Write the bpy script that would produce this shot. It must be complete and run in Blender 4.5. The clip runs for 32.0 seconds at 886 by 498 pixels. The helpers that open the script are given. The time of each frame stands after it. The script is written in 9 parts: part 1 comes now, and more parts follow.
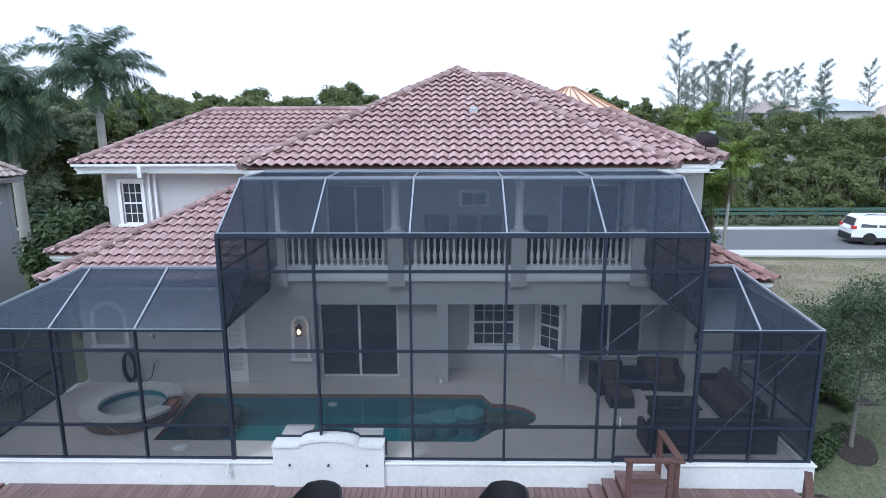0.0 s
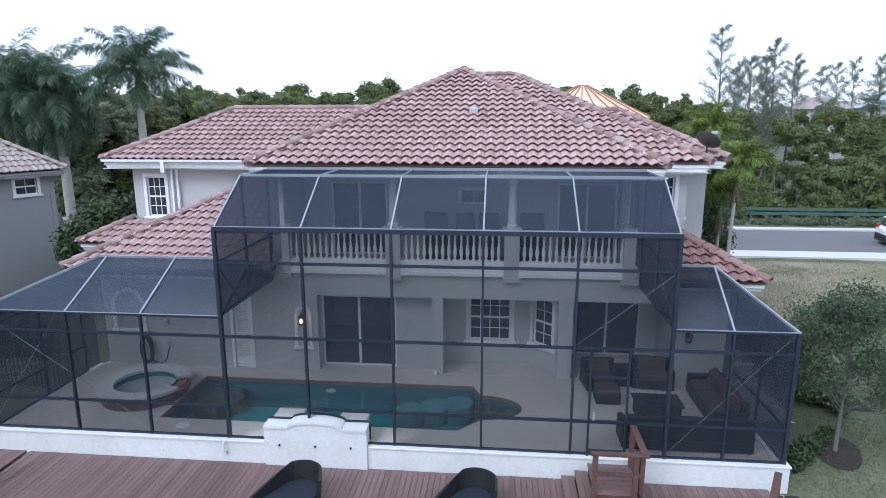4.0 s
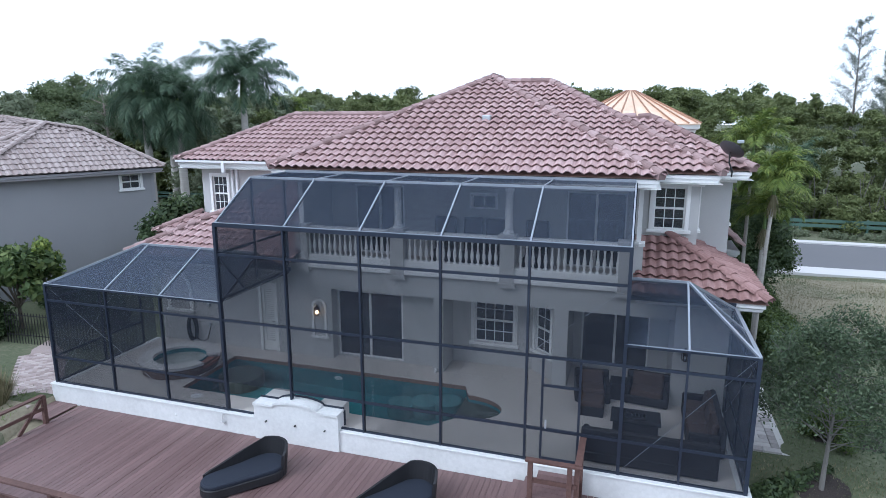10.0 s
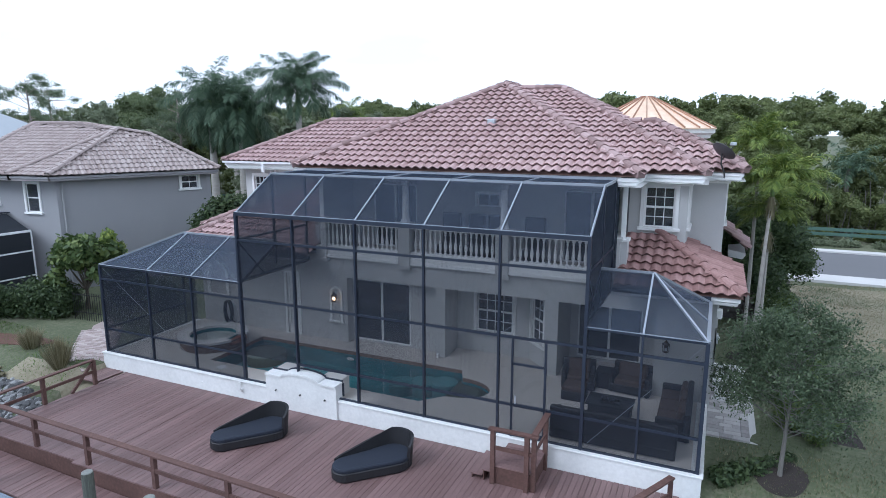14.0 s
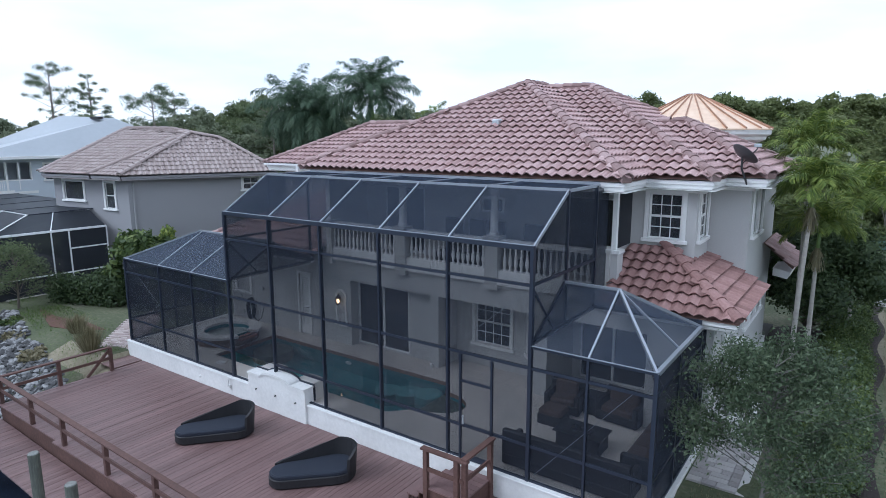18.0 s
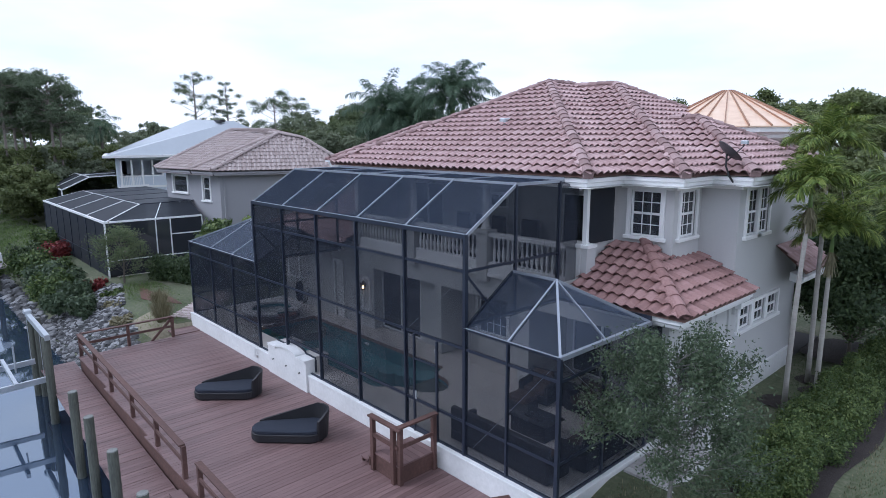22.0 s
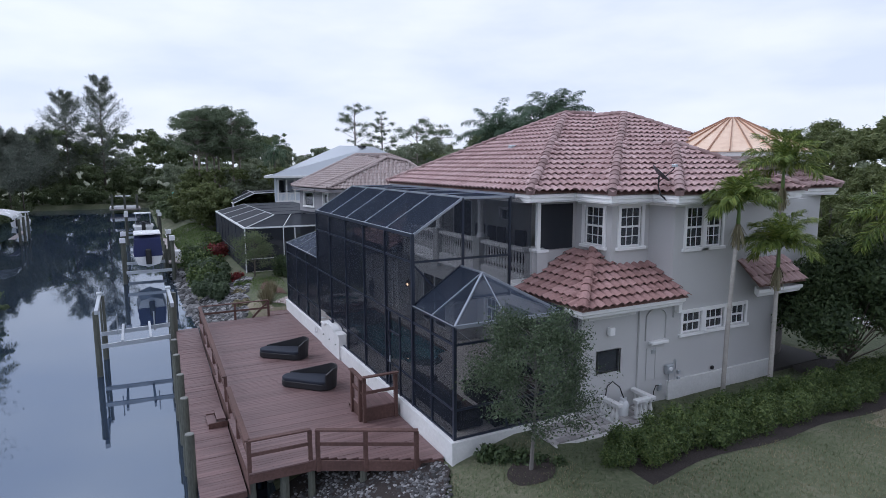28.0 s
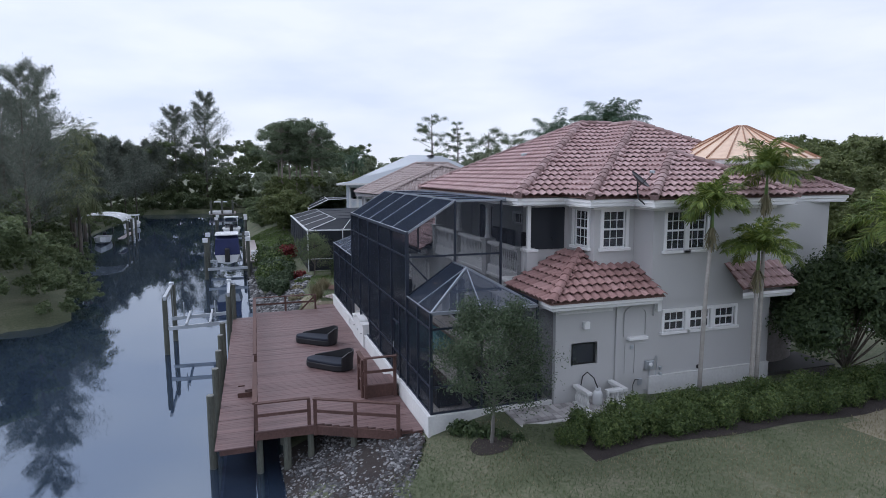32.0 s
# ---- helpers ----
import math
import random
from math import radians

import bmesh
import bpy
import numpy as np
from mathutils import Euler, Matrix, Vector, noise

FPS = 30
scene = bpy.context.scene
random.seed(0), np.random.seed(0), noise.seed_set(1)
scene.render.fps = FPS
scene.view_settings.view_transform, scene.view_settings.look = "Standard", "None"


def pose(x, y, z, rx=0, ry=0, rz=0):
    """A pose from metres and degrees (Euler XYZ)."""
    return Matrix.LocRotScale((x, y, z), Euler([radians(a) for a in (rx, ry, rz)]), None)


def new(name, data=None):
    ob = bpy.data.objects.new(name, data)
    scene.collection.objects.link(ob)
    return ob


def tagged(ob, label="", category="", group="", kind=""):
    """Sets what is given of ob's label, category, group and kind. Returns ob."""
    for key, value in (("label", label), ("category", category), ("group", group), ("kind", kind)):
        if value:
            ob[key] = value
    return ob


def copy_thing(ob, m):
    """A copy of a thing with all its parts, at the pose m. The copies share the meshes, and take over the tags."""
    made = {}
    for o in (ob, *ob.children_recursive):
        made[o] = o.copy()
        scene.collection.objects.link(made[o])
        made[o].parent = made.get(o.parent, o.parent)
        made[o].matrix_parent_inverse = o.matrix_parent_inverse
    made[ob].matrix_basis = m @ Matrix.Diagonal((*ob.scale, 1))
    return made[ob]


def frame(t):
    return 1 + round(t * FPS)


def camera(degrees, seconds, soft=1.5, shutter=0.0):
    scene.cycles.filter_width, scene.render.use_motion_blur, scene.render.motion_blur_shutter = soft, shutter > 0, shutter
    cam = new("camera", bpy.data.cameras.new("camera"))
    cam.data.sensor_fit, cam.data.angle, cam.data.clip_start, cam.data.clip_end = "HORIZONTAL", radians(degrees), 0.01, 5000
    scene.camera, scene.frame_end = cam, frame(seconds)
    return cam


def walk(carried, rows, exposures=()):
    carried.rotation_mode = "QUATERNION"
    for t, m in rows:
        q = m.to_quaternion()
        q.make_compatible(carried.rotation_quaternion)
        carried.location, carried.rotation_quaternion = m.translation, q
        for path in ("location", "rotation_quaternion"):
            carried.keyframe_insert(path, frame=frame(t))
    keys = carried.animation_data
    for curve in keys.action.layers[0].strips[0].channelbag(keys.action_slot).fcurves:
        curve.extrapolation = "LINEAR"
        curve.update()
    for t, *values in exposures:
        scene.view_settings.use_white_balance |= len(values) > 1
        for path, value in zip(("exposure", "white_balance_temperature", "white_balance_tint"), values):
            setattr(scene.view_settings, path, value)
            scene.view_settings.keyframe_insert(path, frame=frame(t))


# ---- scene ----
cam = camera(71.9, 32.0, soft=0.5)
METRES, EYE, TILT, LEAN, TURN = 27.0, 7.38, 0.0, 0.0, 1.2
ROWS = [
    (0.0, 0.0, 0.0, 0.0, -0.05, -11.55, 0.26),
    (0.5, 0.0061, 0.0007, 0.001, 0.5, -11.71, 0.24),
    (1.0, 0.0133, 0.0012, 0.0026, 1.06, -11.79, 0.21),
    (1.5, 0.02, 0.0002, 0.0039, 1.63, -11.94, 0.21),
    (2.0, 0.0259, -0.0029, 0.0045, 2.22, -12.1, 0.18),
    (2.5, 0.0307, -0.0067, 0.005, 2.78, -12.17, 0.17),
    (3.0, 0.0363, -0.0103, 0.0053, 3.35, -12.17, 0.16),
    (3.5, 0.0432, -0.0143, 0.0053, 3.74, -12.12, 0.12),
    (5.5, 0.0822, -0.0322, 0.0061, 6.71, -11.77, 0.06),
    (6.0, 0.0938, -0.0337, 0.0067, 7.85, -11.74, 0.09),
    (6.5, 0.1054, -0.0324, 0.0079, 8.84, -11.72, 0.09),
    (7.0, 0.1172, -0.0289, 0.0093, 9.77, -11.72, 0.06),
    (7.5, 0.1295, -0.0253, 0.01, 11.21, -11.83, 0.06),
    (8.0, 0.1418, -0.023, 0.0105, 12.34, -11.94, 0.03),
    (8.5, 0.1538, -0.0218, 0.0107, 13.26, -11.97, 0.02),
    (9.0, 0.1649, -0.021, 0.0112, 14.31, -11.98, 0.05),
    (9.5, 0.1763, -0.0204, 0.0121, 15.36, -11.99, 0.04),
    (10.0, 0.1894, -0.0188, 0.0132, 16.41, -12.0, 0.03),
    (10.5, 0.2013, -0.0187, 0.0127, 17.2, -12.01, 0.03),
    (11.0, 0.2141, -0.0198, 0.012, 18.2, -12.0, -0.0),
    (11.5, 0.2269, -0.0225, 0.0109, 19.23, -11.92, 0.0),
    (12.0, 0.2385, -0.0261, 0.0102, 20.38, -11.79, 0.05),
    (12.5, 0.2489, -0.0305, 0.009, 21.19, -11.6, 0.07),
    (13.0, 0.2579, -0.0361, 0.0073, 21.76, -11.43, 0.02),
    (13.5, 0.2676, -0.0423, 0.0058, 22.44, -11.22, 0.01),
    (14.0, 0.2788, -0.0466, 0.0045, 22.92, -11.04, -0.01),
    (14.5, 0.2896, -0.0458, 0.0033, 23.45, -10.75, -0.01),
    (16.5, 0.337, -0.0063, 0.0011, 27.97, -10.49, 0.11),
    (17.0, 0.3524, 0.0115, -0.0002, 29.45, -10.53, 0.09),
    (17.5, 0.3706, 0.0305, -0.0005, 31.85, -10.5, 0.14),
    (18.0, 0.391, 0.0479, -0.0009, 34.12, -10.5, 0.12),
    (18.5, 0.4132, 0.0639, -0.001, 36.23, -10.63, 0.19),
    (19.0, 0.4358, 0.0777, -0.0015, 38.44, -10.67, 0.19),
    (19.5, 0.4563, 0.0902, -0.0014, 40.28, -10.72, 0.23),
    (20.0, 0.4745, 0.0997, -0.0027, 42.15, -10.62, 0.24),
    (20.5, 0.4901, 0.1063, -0.0037, 43.43, -10.57, 0.27),
    (21.0, 0.5041, 0.1091, -0.0047, 44.37, -10.53, 0.25),
    (21.5, 0.5168, 0.1093, -0.005, 45.32, -10.41, 0.26),
    (22.0, 0.5287, 0.1078, -0.0057, 46.12, -10.29, 0.22),
    (22.5, 0.542, 0.1057, -0.0063, 46.67, -10.16, 0.18),
    (23.0, 0.5558, 0.1026, -0.0074, 47.32, -9.99, 0.15),
    (23.5, 0.5721, 0.1005, -0.0082, 47.96, -9.77, 0.11),
    (24.0, 0.5951, 0.0996, -0.0083, 48.83, -9.55, 0.09),
    (24.5, 0.6214, 0.1029, -0.0077, 50.07, -9.38, 0.08),
    (26.5, 0.7246, 0.1428, -0.007, 57.55, -8.75, 0.15),
    (27.0, 0.7441, 0.1537, -0.0067, 59.69, -8.52, 0.2),
    (27.5, 0.7592, 0.1657, -0.0062, 60.62, -8.3, 0.19),
    (28.0, 0.7725, 0.1793, -0.0059, 61.87, -8.11, 0.2),
    (28.5, 0.7851, 0.1907, -0.0053, 63.28, -8.06, 0.22),
    (29.0, 0.799, 0.2007, -0.0054, 64.48, -8.03, 0.22),
    (29.5, 0.8132, 0.2095, -0.0056, 65.65, -8.0, 0.19),
    (30.0, 0.8268, 0.2166, -0.0065, 66.59, -7.94, 0.16),
    (30.5, 0.8413, 0.2241, -0.0076, 67.5, -7.79, 0.13),
    (31.0, 0.8585, 0.2325, -0.0085, 68.43, -7.57, 0.12),
    (31.5, 0.8743, 0.2401, -0.0091, 69.37, -7.36, 0.12),
    (32.0, 0.8877, 0.249, -0.0097, 70.36, -7.22, 0.13),
]
walk(cam, [(t, pose(0, 0, EYE, TILT, LEAN, TURN) @ pose(METRES * x, METRES * y, METRES * z, 90 + pitch, roll, yaw)) for t, x, y, z, yaw, pitch, roll in ROWS],
     [(0.0, 0.42, 5300, 10), (6.0, 0.40, 5300, 10), (13.0, 0.37, 5300, 10), (17.0, 0.18, 5310, 10), (21.0, 0.12, 5330, 13), (24.5, 0.05, 5360, 19), (28.0, -0.2, 5520, 17), (32.0, -0.23, 5580, 16)])

# ---- light: an overcast sky and a wide, weak sun ----
SUN_UP, SUN_ROUND = 42.0, 218.0
world = bpy.data.worlds.new("overcast_sky")
scene.world = world
world.use_nodes = True
wn, wl = world.node_tree.nodes, world.node_tree.links
wn.clear()
sky = wn.new("ShaderNodeTexSky")
sky.sky_type, sky.sun_disc = "NISHITA", False
sky.sun_elevation, sky.sun_rotation = radians(SUN_UP), radians(SUN_ROUND)
sky_tone = wn.new("ShaderNodeMix")
sky_tone.data_type, sky_tone.blend_type = "RGBA", "MULTIPLY"
sky_tone.inputs[0].default_value = 1.0
sky_tone.inputs["B"].default_value = (0.13, 0.13, 0.13, 1)
wco = wn.new("ShaderNodeTexCoord")
wmap = wn.new("ShaderNodeMapping")
wmap.inputs["Scale"].default_value = (1.6, 1.6, 6.0)
cloud = wn.new("ShaderNodeTexNoise")
cloud.inputs["Scale"].default_value, cloud.inputs["Detail"].default_value = 2.2, 6.0
cramp = wn.new("ShaderNodeValToRGB")
cramp.color_ramp.elements[0].position, cramp.color_ramp.elements[1].position = 0.34, 0.66
cramp.color_ramp.elements[0].color = (0.925, 0.955, 1.0, 1)
cramp.color_ramp.elements[1].color = (1.15, 1.135, 1.09, 1)
mixw = wn.new("ShaderNodeMix")
mixw.data_type = "RGBA"
mixw.inputs[0].default_value = 0.9
bgw = wn.new("ShaderNodeBackground")
bgw.inputs["Strength"].default_value = 1.02
outw = wn.new("ShaderNodeOutputWorld")
wl.new(wco.outputs["Generated"], wmap.inputs["Vector"])
wl.new(wmap.outputs[0], cloud.inputs["Vector"])
wl.new(cloud.outputs["Fac"], cramp.inputs[0])
wl.new(sky.outputs[0], sky_tone.inputs["A"])
wl.new(sky_tone.outputs["Result"], mixw.inputs["A"])
wl.new(cramp.outputs[0], mixw.inputs["B"])
wl.new(mixw.outputs["Result"], bgw.inputs[0])
wl.new(bgw.outputs[0], outw.inputs[0])
sun = new("sun", bpy.data.lights.new("sun", "SUN"))
sun.data.energy, sun.data.angle, sun.data.color = 1.5, radians(28), (1.0, 0.97, 0.92)
sun.matrix_world = pose(0, 0, 60, 90 - SUN_UP, 0, 180 - SUN_ROUND)

# ---- materials ----
def col(c):
    return (c[0], c[1], c[2], 1.0)


def surface(name, base, rough=0.7, var=0.18, scale=1.5, fine=30.0, bump=0.25, metal=0.0, spread="", hue=None, detail=4.0, stretch=(1, 1, 1), spec=0.5, dist=0.02, step=0.42):
    """A weathered surface: two scales of noise, relief, and a step of tone from piece to piece ('object' or 'island')."""
    m = bpy.data.materials.new(name)
    m.use_nodes = True
    n, l = m.node_tree.nodes, m.node_tree.links
    b = n["Principled BSDF"]
    b.inputs["Metallic"].default_value = metal
    b.inputs["Specular IOR Level"].default_value = spec
    co = n.new("ShaderNodeTexCoord")
    mp = n.new("ShaderNodeMapping")
    mp.inputs["Scale"].default_value = stretch
    l.new(co.outputs["Object"], mp.inputs["Vector"])
    vec = mp.outputs[0]
    rnd = None
    if spread == "object":
        oi = n.new("ShaderNodeObjectInfo")
        rnd = oi.outputs["Random"]
        sh = n.new("ShaderNodeVectorMath")
        sh.operation = "MULTIPLY_ADD"
        sh.inputs[1].default_value = (37.0, 53.0, 29.0)
        l.new(rnd, sh.inputs[0])
        l.new(vec, sh.inputs[2])
        vec = sh.outputs[0]
    elif spread == "island":
        ge = n.new("ShaderNodeNewGeometry")
        rnd = ge.outputs["Random Per Island"]
    n1, n2 = n.new("ShaderNodeTexNoise"), n.new("ShaderNodeTexNoise")
    n1.inputs["Scale"].default_value, n1.inputs["Detail"].default_value = scale, 3.0
    n2.inputs["Scale"].default_value, n2.inputs["Detail"].default_value = fine, detail
    l.new(vec, n1.inputs["Vector"])
    l.new(vec, n2.inputs["Vector"])
    add = n.new("ShaderNodeMath")
    add.operation = "MULTIPLY_ADD"
    add.inputs[1].default_value = 0.55
    l.new(n1.outputs["Fac"], add.inputs[0])
    half = n.new("ShaderNodeMath")
    half.operation = "MULTIPLY"
    half.inputs[1].default_value = 0.45
    l.new(n2.outputs["Fac"], half.inputs[0])
    l.new(half.outputs[0], add.inputs[2])
    fac = add.outputs[0]
    if rnd is not None:
        mixr = n.new("ShaderNodeMix")
        mixr.inputs[0].default_value = step
        l.new(fac, mixr.inputs["A"])
        l.new(rnd, mixr.inputs["B"])
        fac = mixr.outputs["Result"]
    ramp = n.new("ShaderNodeValToRGB")
    ramp.color_ramp.elements[0].position, ramp.color_ramp.elements[1].position = 0.25, 0.75
    lo = hue[0] if hue else tuple(c * (1 - var) for c in base)
    hi = hue[1] if hue else tuple(min(1, c * (1 + var)) for c in base)
    ramp.color_ramp.elements[0].color, ramp.color_ramp.elements[1].color = col(lo), col(hi)
    if hue:
        e = ramp.color_ramp.elements.new(0.5)
        e.color = col(base)
    l.new(fac, ramp.inputs[0])
    l.new(ramp.outputs[0], b.inputs["Base Color"])
    rr = n.new("ShaderNodeMapRange")
    rr.inputs["To Min"].default_value, rr.inputs["To Max"].default_value = max(0.02, rough - 0.1), min(1, rough + 0.1)
    l.new(n1.outputs["Fac"], rr.inputs["Value"])
    l.new(rr.outputs[0], b.inputs["Roughness"])
    if bump:
        bp = n.new("ShaderNodeBump")
        bp.inputs["Strength"].default_value, bp.inputs["Distance"].default_value = bump, dist
        l.new(n2.outputs["Fac"], bp.inputs["Height"])
        l.new(bp.outputs[0], b.inputs["Normal"])
    return m


def leaf_surface(name, dark, mid, light, rough=0.55, trans=0.25, step=0.42, scale=0.6):
    m = surface(name, mid, rough, hue=(dark, light), scale=scale, fine=6.0, bump=0.0, spread="island", spec=0.3, step=step)
    n, l = m.node_tree.nodes, m.node_tree.links
    b = n["Principled BSDF"]
    tr = n.new("ShaderNodeBsdfTranslucent")
    ramp = [k for k in n if k.type == "VALTORGB"][0]
    l.new(ramp.outputs[0], tr.inputs[0])
    mx = n.new("ShaderNodeMixShader")
    mx.inputs[0].default_value = trans
    l.new(b.outputs[0], mx.inputs[1])
    l.new(tr.outputs[0], mx.inputs[2])
    l.new(mx.outputs[0], n["Material Output"].inputs["Surface"])
    return m


def screen_surface(name, tone, cover):
    """Woven insect screen: dark threads, with a share of open holes."""
    m = bpy.data.materials.new(name)
    m.use_nodes = True
    n, l = m.node_tree.nodes, m.node_tree.links
    b = n["Principled BSDF"]
    b.inputs["Roughness"].default_value = 0.6
    b.inputs["Specular IOR Level"].default_value = 0.3
    b.inputs["Base Color"].default_value = col(tone)
    tr = n.new("ShaderNodeBsdfTransparent")
    mx = n.new("ShaderNodeMixShader")
    co, no = n.new("ShaderNodeTexCoord"), n.new("ShaderNodeTexNoise")
    no.inputs["Scale"].default_value = 1.3
    rr = n.new("ShaderNodeMapRange")
    rr.inputs["To Min"].default_value, rr.inputs["To Max"].default_value = cover - 0.05, cover + 0.05
    l.new(co.outputs["Object"], no.inputs["Vector"])
    l.new(no.outputs["Fac"], rr.inputs["Value"])
    l.new(rr.outputs[0], mx.inputs[0])
    l.new(tr.outputs[0], mx.inputs[1])
    l.new(b.outputs[0], mx.inputs[2])
    l.new(mx.outputs[0], n["Material Output"].inputs["Surface"])
    return m


def glass_surface(name, tint, rough=0.03):
    m = bpy.data.materials.new(name)
    m.use_nodes = True
    b = m.node_tree.nodes["Principled BSDF"]
    b.inputs["Base Color"].default_value = col(tint)
    b.inputs["Roughness"].default_value = rough
    b.inputs["Transmission Weight"].default_value = 0.55
    b.inputs["IOR"].default_value = 1.45
    return m


def water_surface(name, tint, rough, wave, scale, clear, stretch=(1, 1, 1), ior=1.33):
    m = bpy.data.materials.new(name)
    m.use_nodes = True
    n, l = m.node_tree.nodes, m.node_tree.links
    b = n["Principled BSDF"]
    b.inputs["Base Color"].default_value = col(tint)
    b.inputs["Roughness"].default_value = rough
    b.inputs["IOR"].default_value = ior
    b.inputs["Transmission Weight"].default_value = clear
    co, mp = n.new("ShaderNodeTexCoord"), n.new("ShaderNodeMapping")
    mp.inputs["Scale"].default_value = stretch
    l.new(co.outputs["Object"], mp.inputs["Vector"])
    a, c = n.new("ShaderNodeTexNoise"), n.new("ShaderNodeTexNoise")
    a.inputs["Scale"].default_value, c.inputs["Scale"].default_value = scale, scale * 0.23
    a.inputs["Detail"].default_value, c.inputs["Detail"].default_value = 2.0, 1.0
    l.new(mp.outputs[0], a.inputs["Vector"])
    l.new(mp.outputs[0], c.inputs["Vector"])
    mul = n.new("ShaderNodeMath")
    mul.operation = "MULTIPLY"
    l.new(a.outputs["Fac"], mul.inputs[0])
    l.new(c.outputs["Fac"], mul.inputs[1])
    bp = n.new("ShaderNodeBump")
    bp.inputs["Strength"].default_value, bp.inputs["Distance"].default_value = wave, 0.1
    l.new(mul.outputs[0], bp.inputs["Height"])
    l.new(bp.outputs[0], b.inputs["Normal"])
    return m


STUCCO = surface("grey_stucco", (0.49, 0.49, 0.485), 0.85, 0.10, 0.35, 45, 0.3, dist=0.006)
STUCCO_GREY = surface("cool_grey_stucco", (0.31, 0.31, 0.325), 0.85, 0.08, 0.4, 45, 0.3, dist=0.006)
WHITE = surface("white_paint", (0.80, 0.80, 0.79), 0.55, 0.06, 0.8, 25, 0.1, dist=0.004)
WALL_WHITE = surface("weathered_white_wall_paint", (0.70, 0.70, 0.69), 0.7, 0.14, 0.9, 12, 0.3, dist=0.006)
TILE = surface("terracotta_roof_tile", (0.43, 0.292, 0.282), 0.75, hue=((0.29, 0.182, 0.174), (0.56, 0.415, 0.405)), scale=1.1, fine=14, bump=0.35, step=0.28, spread="object", dist=0.01)
TILE_LOW = surface("redder_lower_roof_tile", (0.285, 0.165, 0.150), 0.78, hue=((0.185, 0.10, 0.09), (0.40, 0.25, 0.235)), scale=1.1, fine=14, bump=0.35, step=0.28, spread="object", dist=0.01)
TILE_J = surface("terracotta_roof_tile_field", (0.43, 0.292, 0.282), 0.75, hue=((0.29, 0.182, 0.174), (0.56, 0.415, 0.405)), scale=1.1, fine=14, bump=0.35, step=0.28, spread="island", dist=0.01)
CAP = surface("terracotta_ridge_cap", (0.30, 0.205, 0.195), 0.85, hue=((0.20, 0.13, 0.122), (0.40, 0.29, 0.28)), scale=1.3, fine=10, bump=0.4, spread="object", dist=0.01)
TILE_N = surface("faded_neighbour_roof_tile", (0.345, 0.285, 0.268), 0.85, hue=((0.26, 0.205, 0.19), (0.43, 0.37, 0.352)), scale=0.7, fine=8, bump=0.3, spread="island", dist=0.01)
UNDER = surface("roof_underlay", (0.20, 0.12, 0.10), 0.9, 0.2)
COPPER = surface("bright_copper_sheet", (0.84, 0.62, 0.45), 0.38, hue=((0.70, 0.48, 0.33), (0.92, 0.74, 0.58)), scale=0.8, fine=5, bump=0.05, metal=0.5)
SEAM = surface("tarnished_copper_seam", (0.36, 0.21, 0.14), 0.5, 0.25, 2, 12, 0.1, metal=0.4)
TOWER_STONE = surface("brown_grey_tower_stone", (0.26, 0.235, 0.22), 0.9, 0.35, 1.6, 9, 0.5)
WOOD = surface("red_brown_deck_board", (0.172, 0.108, 0.103), 0.52, step=0.24, spec=0.5, hue=((0.120, 0.070, 0.064), (0.235, 0.15, 0.142)), scale=0.8, fine=9, bump=0.4, spread="object", stretch=(6, 0.7, 6), dist=0.006)
WOOD_RAIL = surface("red_brown_rail_timber", (0.105, 0.055, 0.045), 0.75, hue=((0.06, 0.032, 0.027), (0.16, 0.09, 0.076)), scale=1.2, fine=14, bump=0.4, dist=0.006)
WOOD_GREY = surface("weathered_grey_boards", (0.36, 0.32, 0.31), 0.85, 0.25, 1.5, 16, 0.5, spread="object", dist=0.006)
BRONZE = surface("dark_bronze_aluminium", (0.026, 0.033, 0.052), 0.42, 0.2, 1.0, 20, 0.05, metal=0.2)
# Paler copy of the bronze: skylight on upper members is held in the colour.
RAFTER = surface("skylit_edge_aluminium", (0.32, 0.345, 0.39), 0.4, 0.12, 1.0, 20, 0.05, metal=0.4)
ALU_WHITE = surface("white_aluminium", (0.78, 0.79, 0.80), 0.4, 0.06, 1.0, 20, 0.05)
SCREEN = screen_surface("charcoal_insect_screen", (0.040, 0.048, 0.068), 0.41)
# Roof screens: the sky's sheen is put into a bluer, paler thread tone.
SCREEN_TOP = screen_surface("sky_sheen_roof_screen", (0.062, 0.080, 0.118), 0.48)
SCREEN_FAR = screen_surface("dense_dark_screen", (0.018, 0.022, 0.030), 0.9)
PAVING = surface("pale_cream_pool_deck", (0.56, 0.52, 0.48), 0.75, 0.10, 0.5, 26, 0.25, dist=0.006)
COPING = surface("pale_cast_stone", (0.62, 0.60, 0.58), 0.7, 0.1, 1.2, 30, 0.2, dist=0.006)
POOL_TILE = surface("brown_mosaic_tile", (0.175, 0.118, 0.092), 0.45, 0.5, 9.0, 30, 0.3, spread="object")
POOL_PLASTER = surface("teal_pool_plaster", (0.045, 0.215, 0.245), 0.7, 0.2, 0.5, 12, 0.1)
POOL_SHELF = surface("tan_pool_shelf_stone", (0.075, 0.085, 0.07), 0.7, 0.2, 1.5, 15, 0.2)
POOL_WATER = water_surface("pool_water", (0.84, 0.98, 0.99), 0.02, 0.05, 3.0, 0.98)
CANAL = water_surface("dark_canal_water", (0.022, 0.034, 0.058), 0.03, 0.08, 1.1, 0.0, (0.55, 1.5, 1), 3.2)
CANAL.node_tree.nodes["Principled BSDF"].inputs["Specular Tint"].default_value = (0.74, 0.86, 1.0, 1)
WINDOW = glass_surface("dark_window_glass", (0.11, 0.12, 0.14))
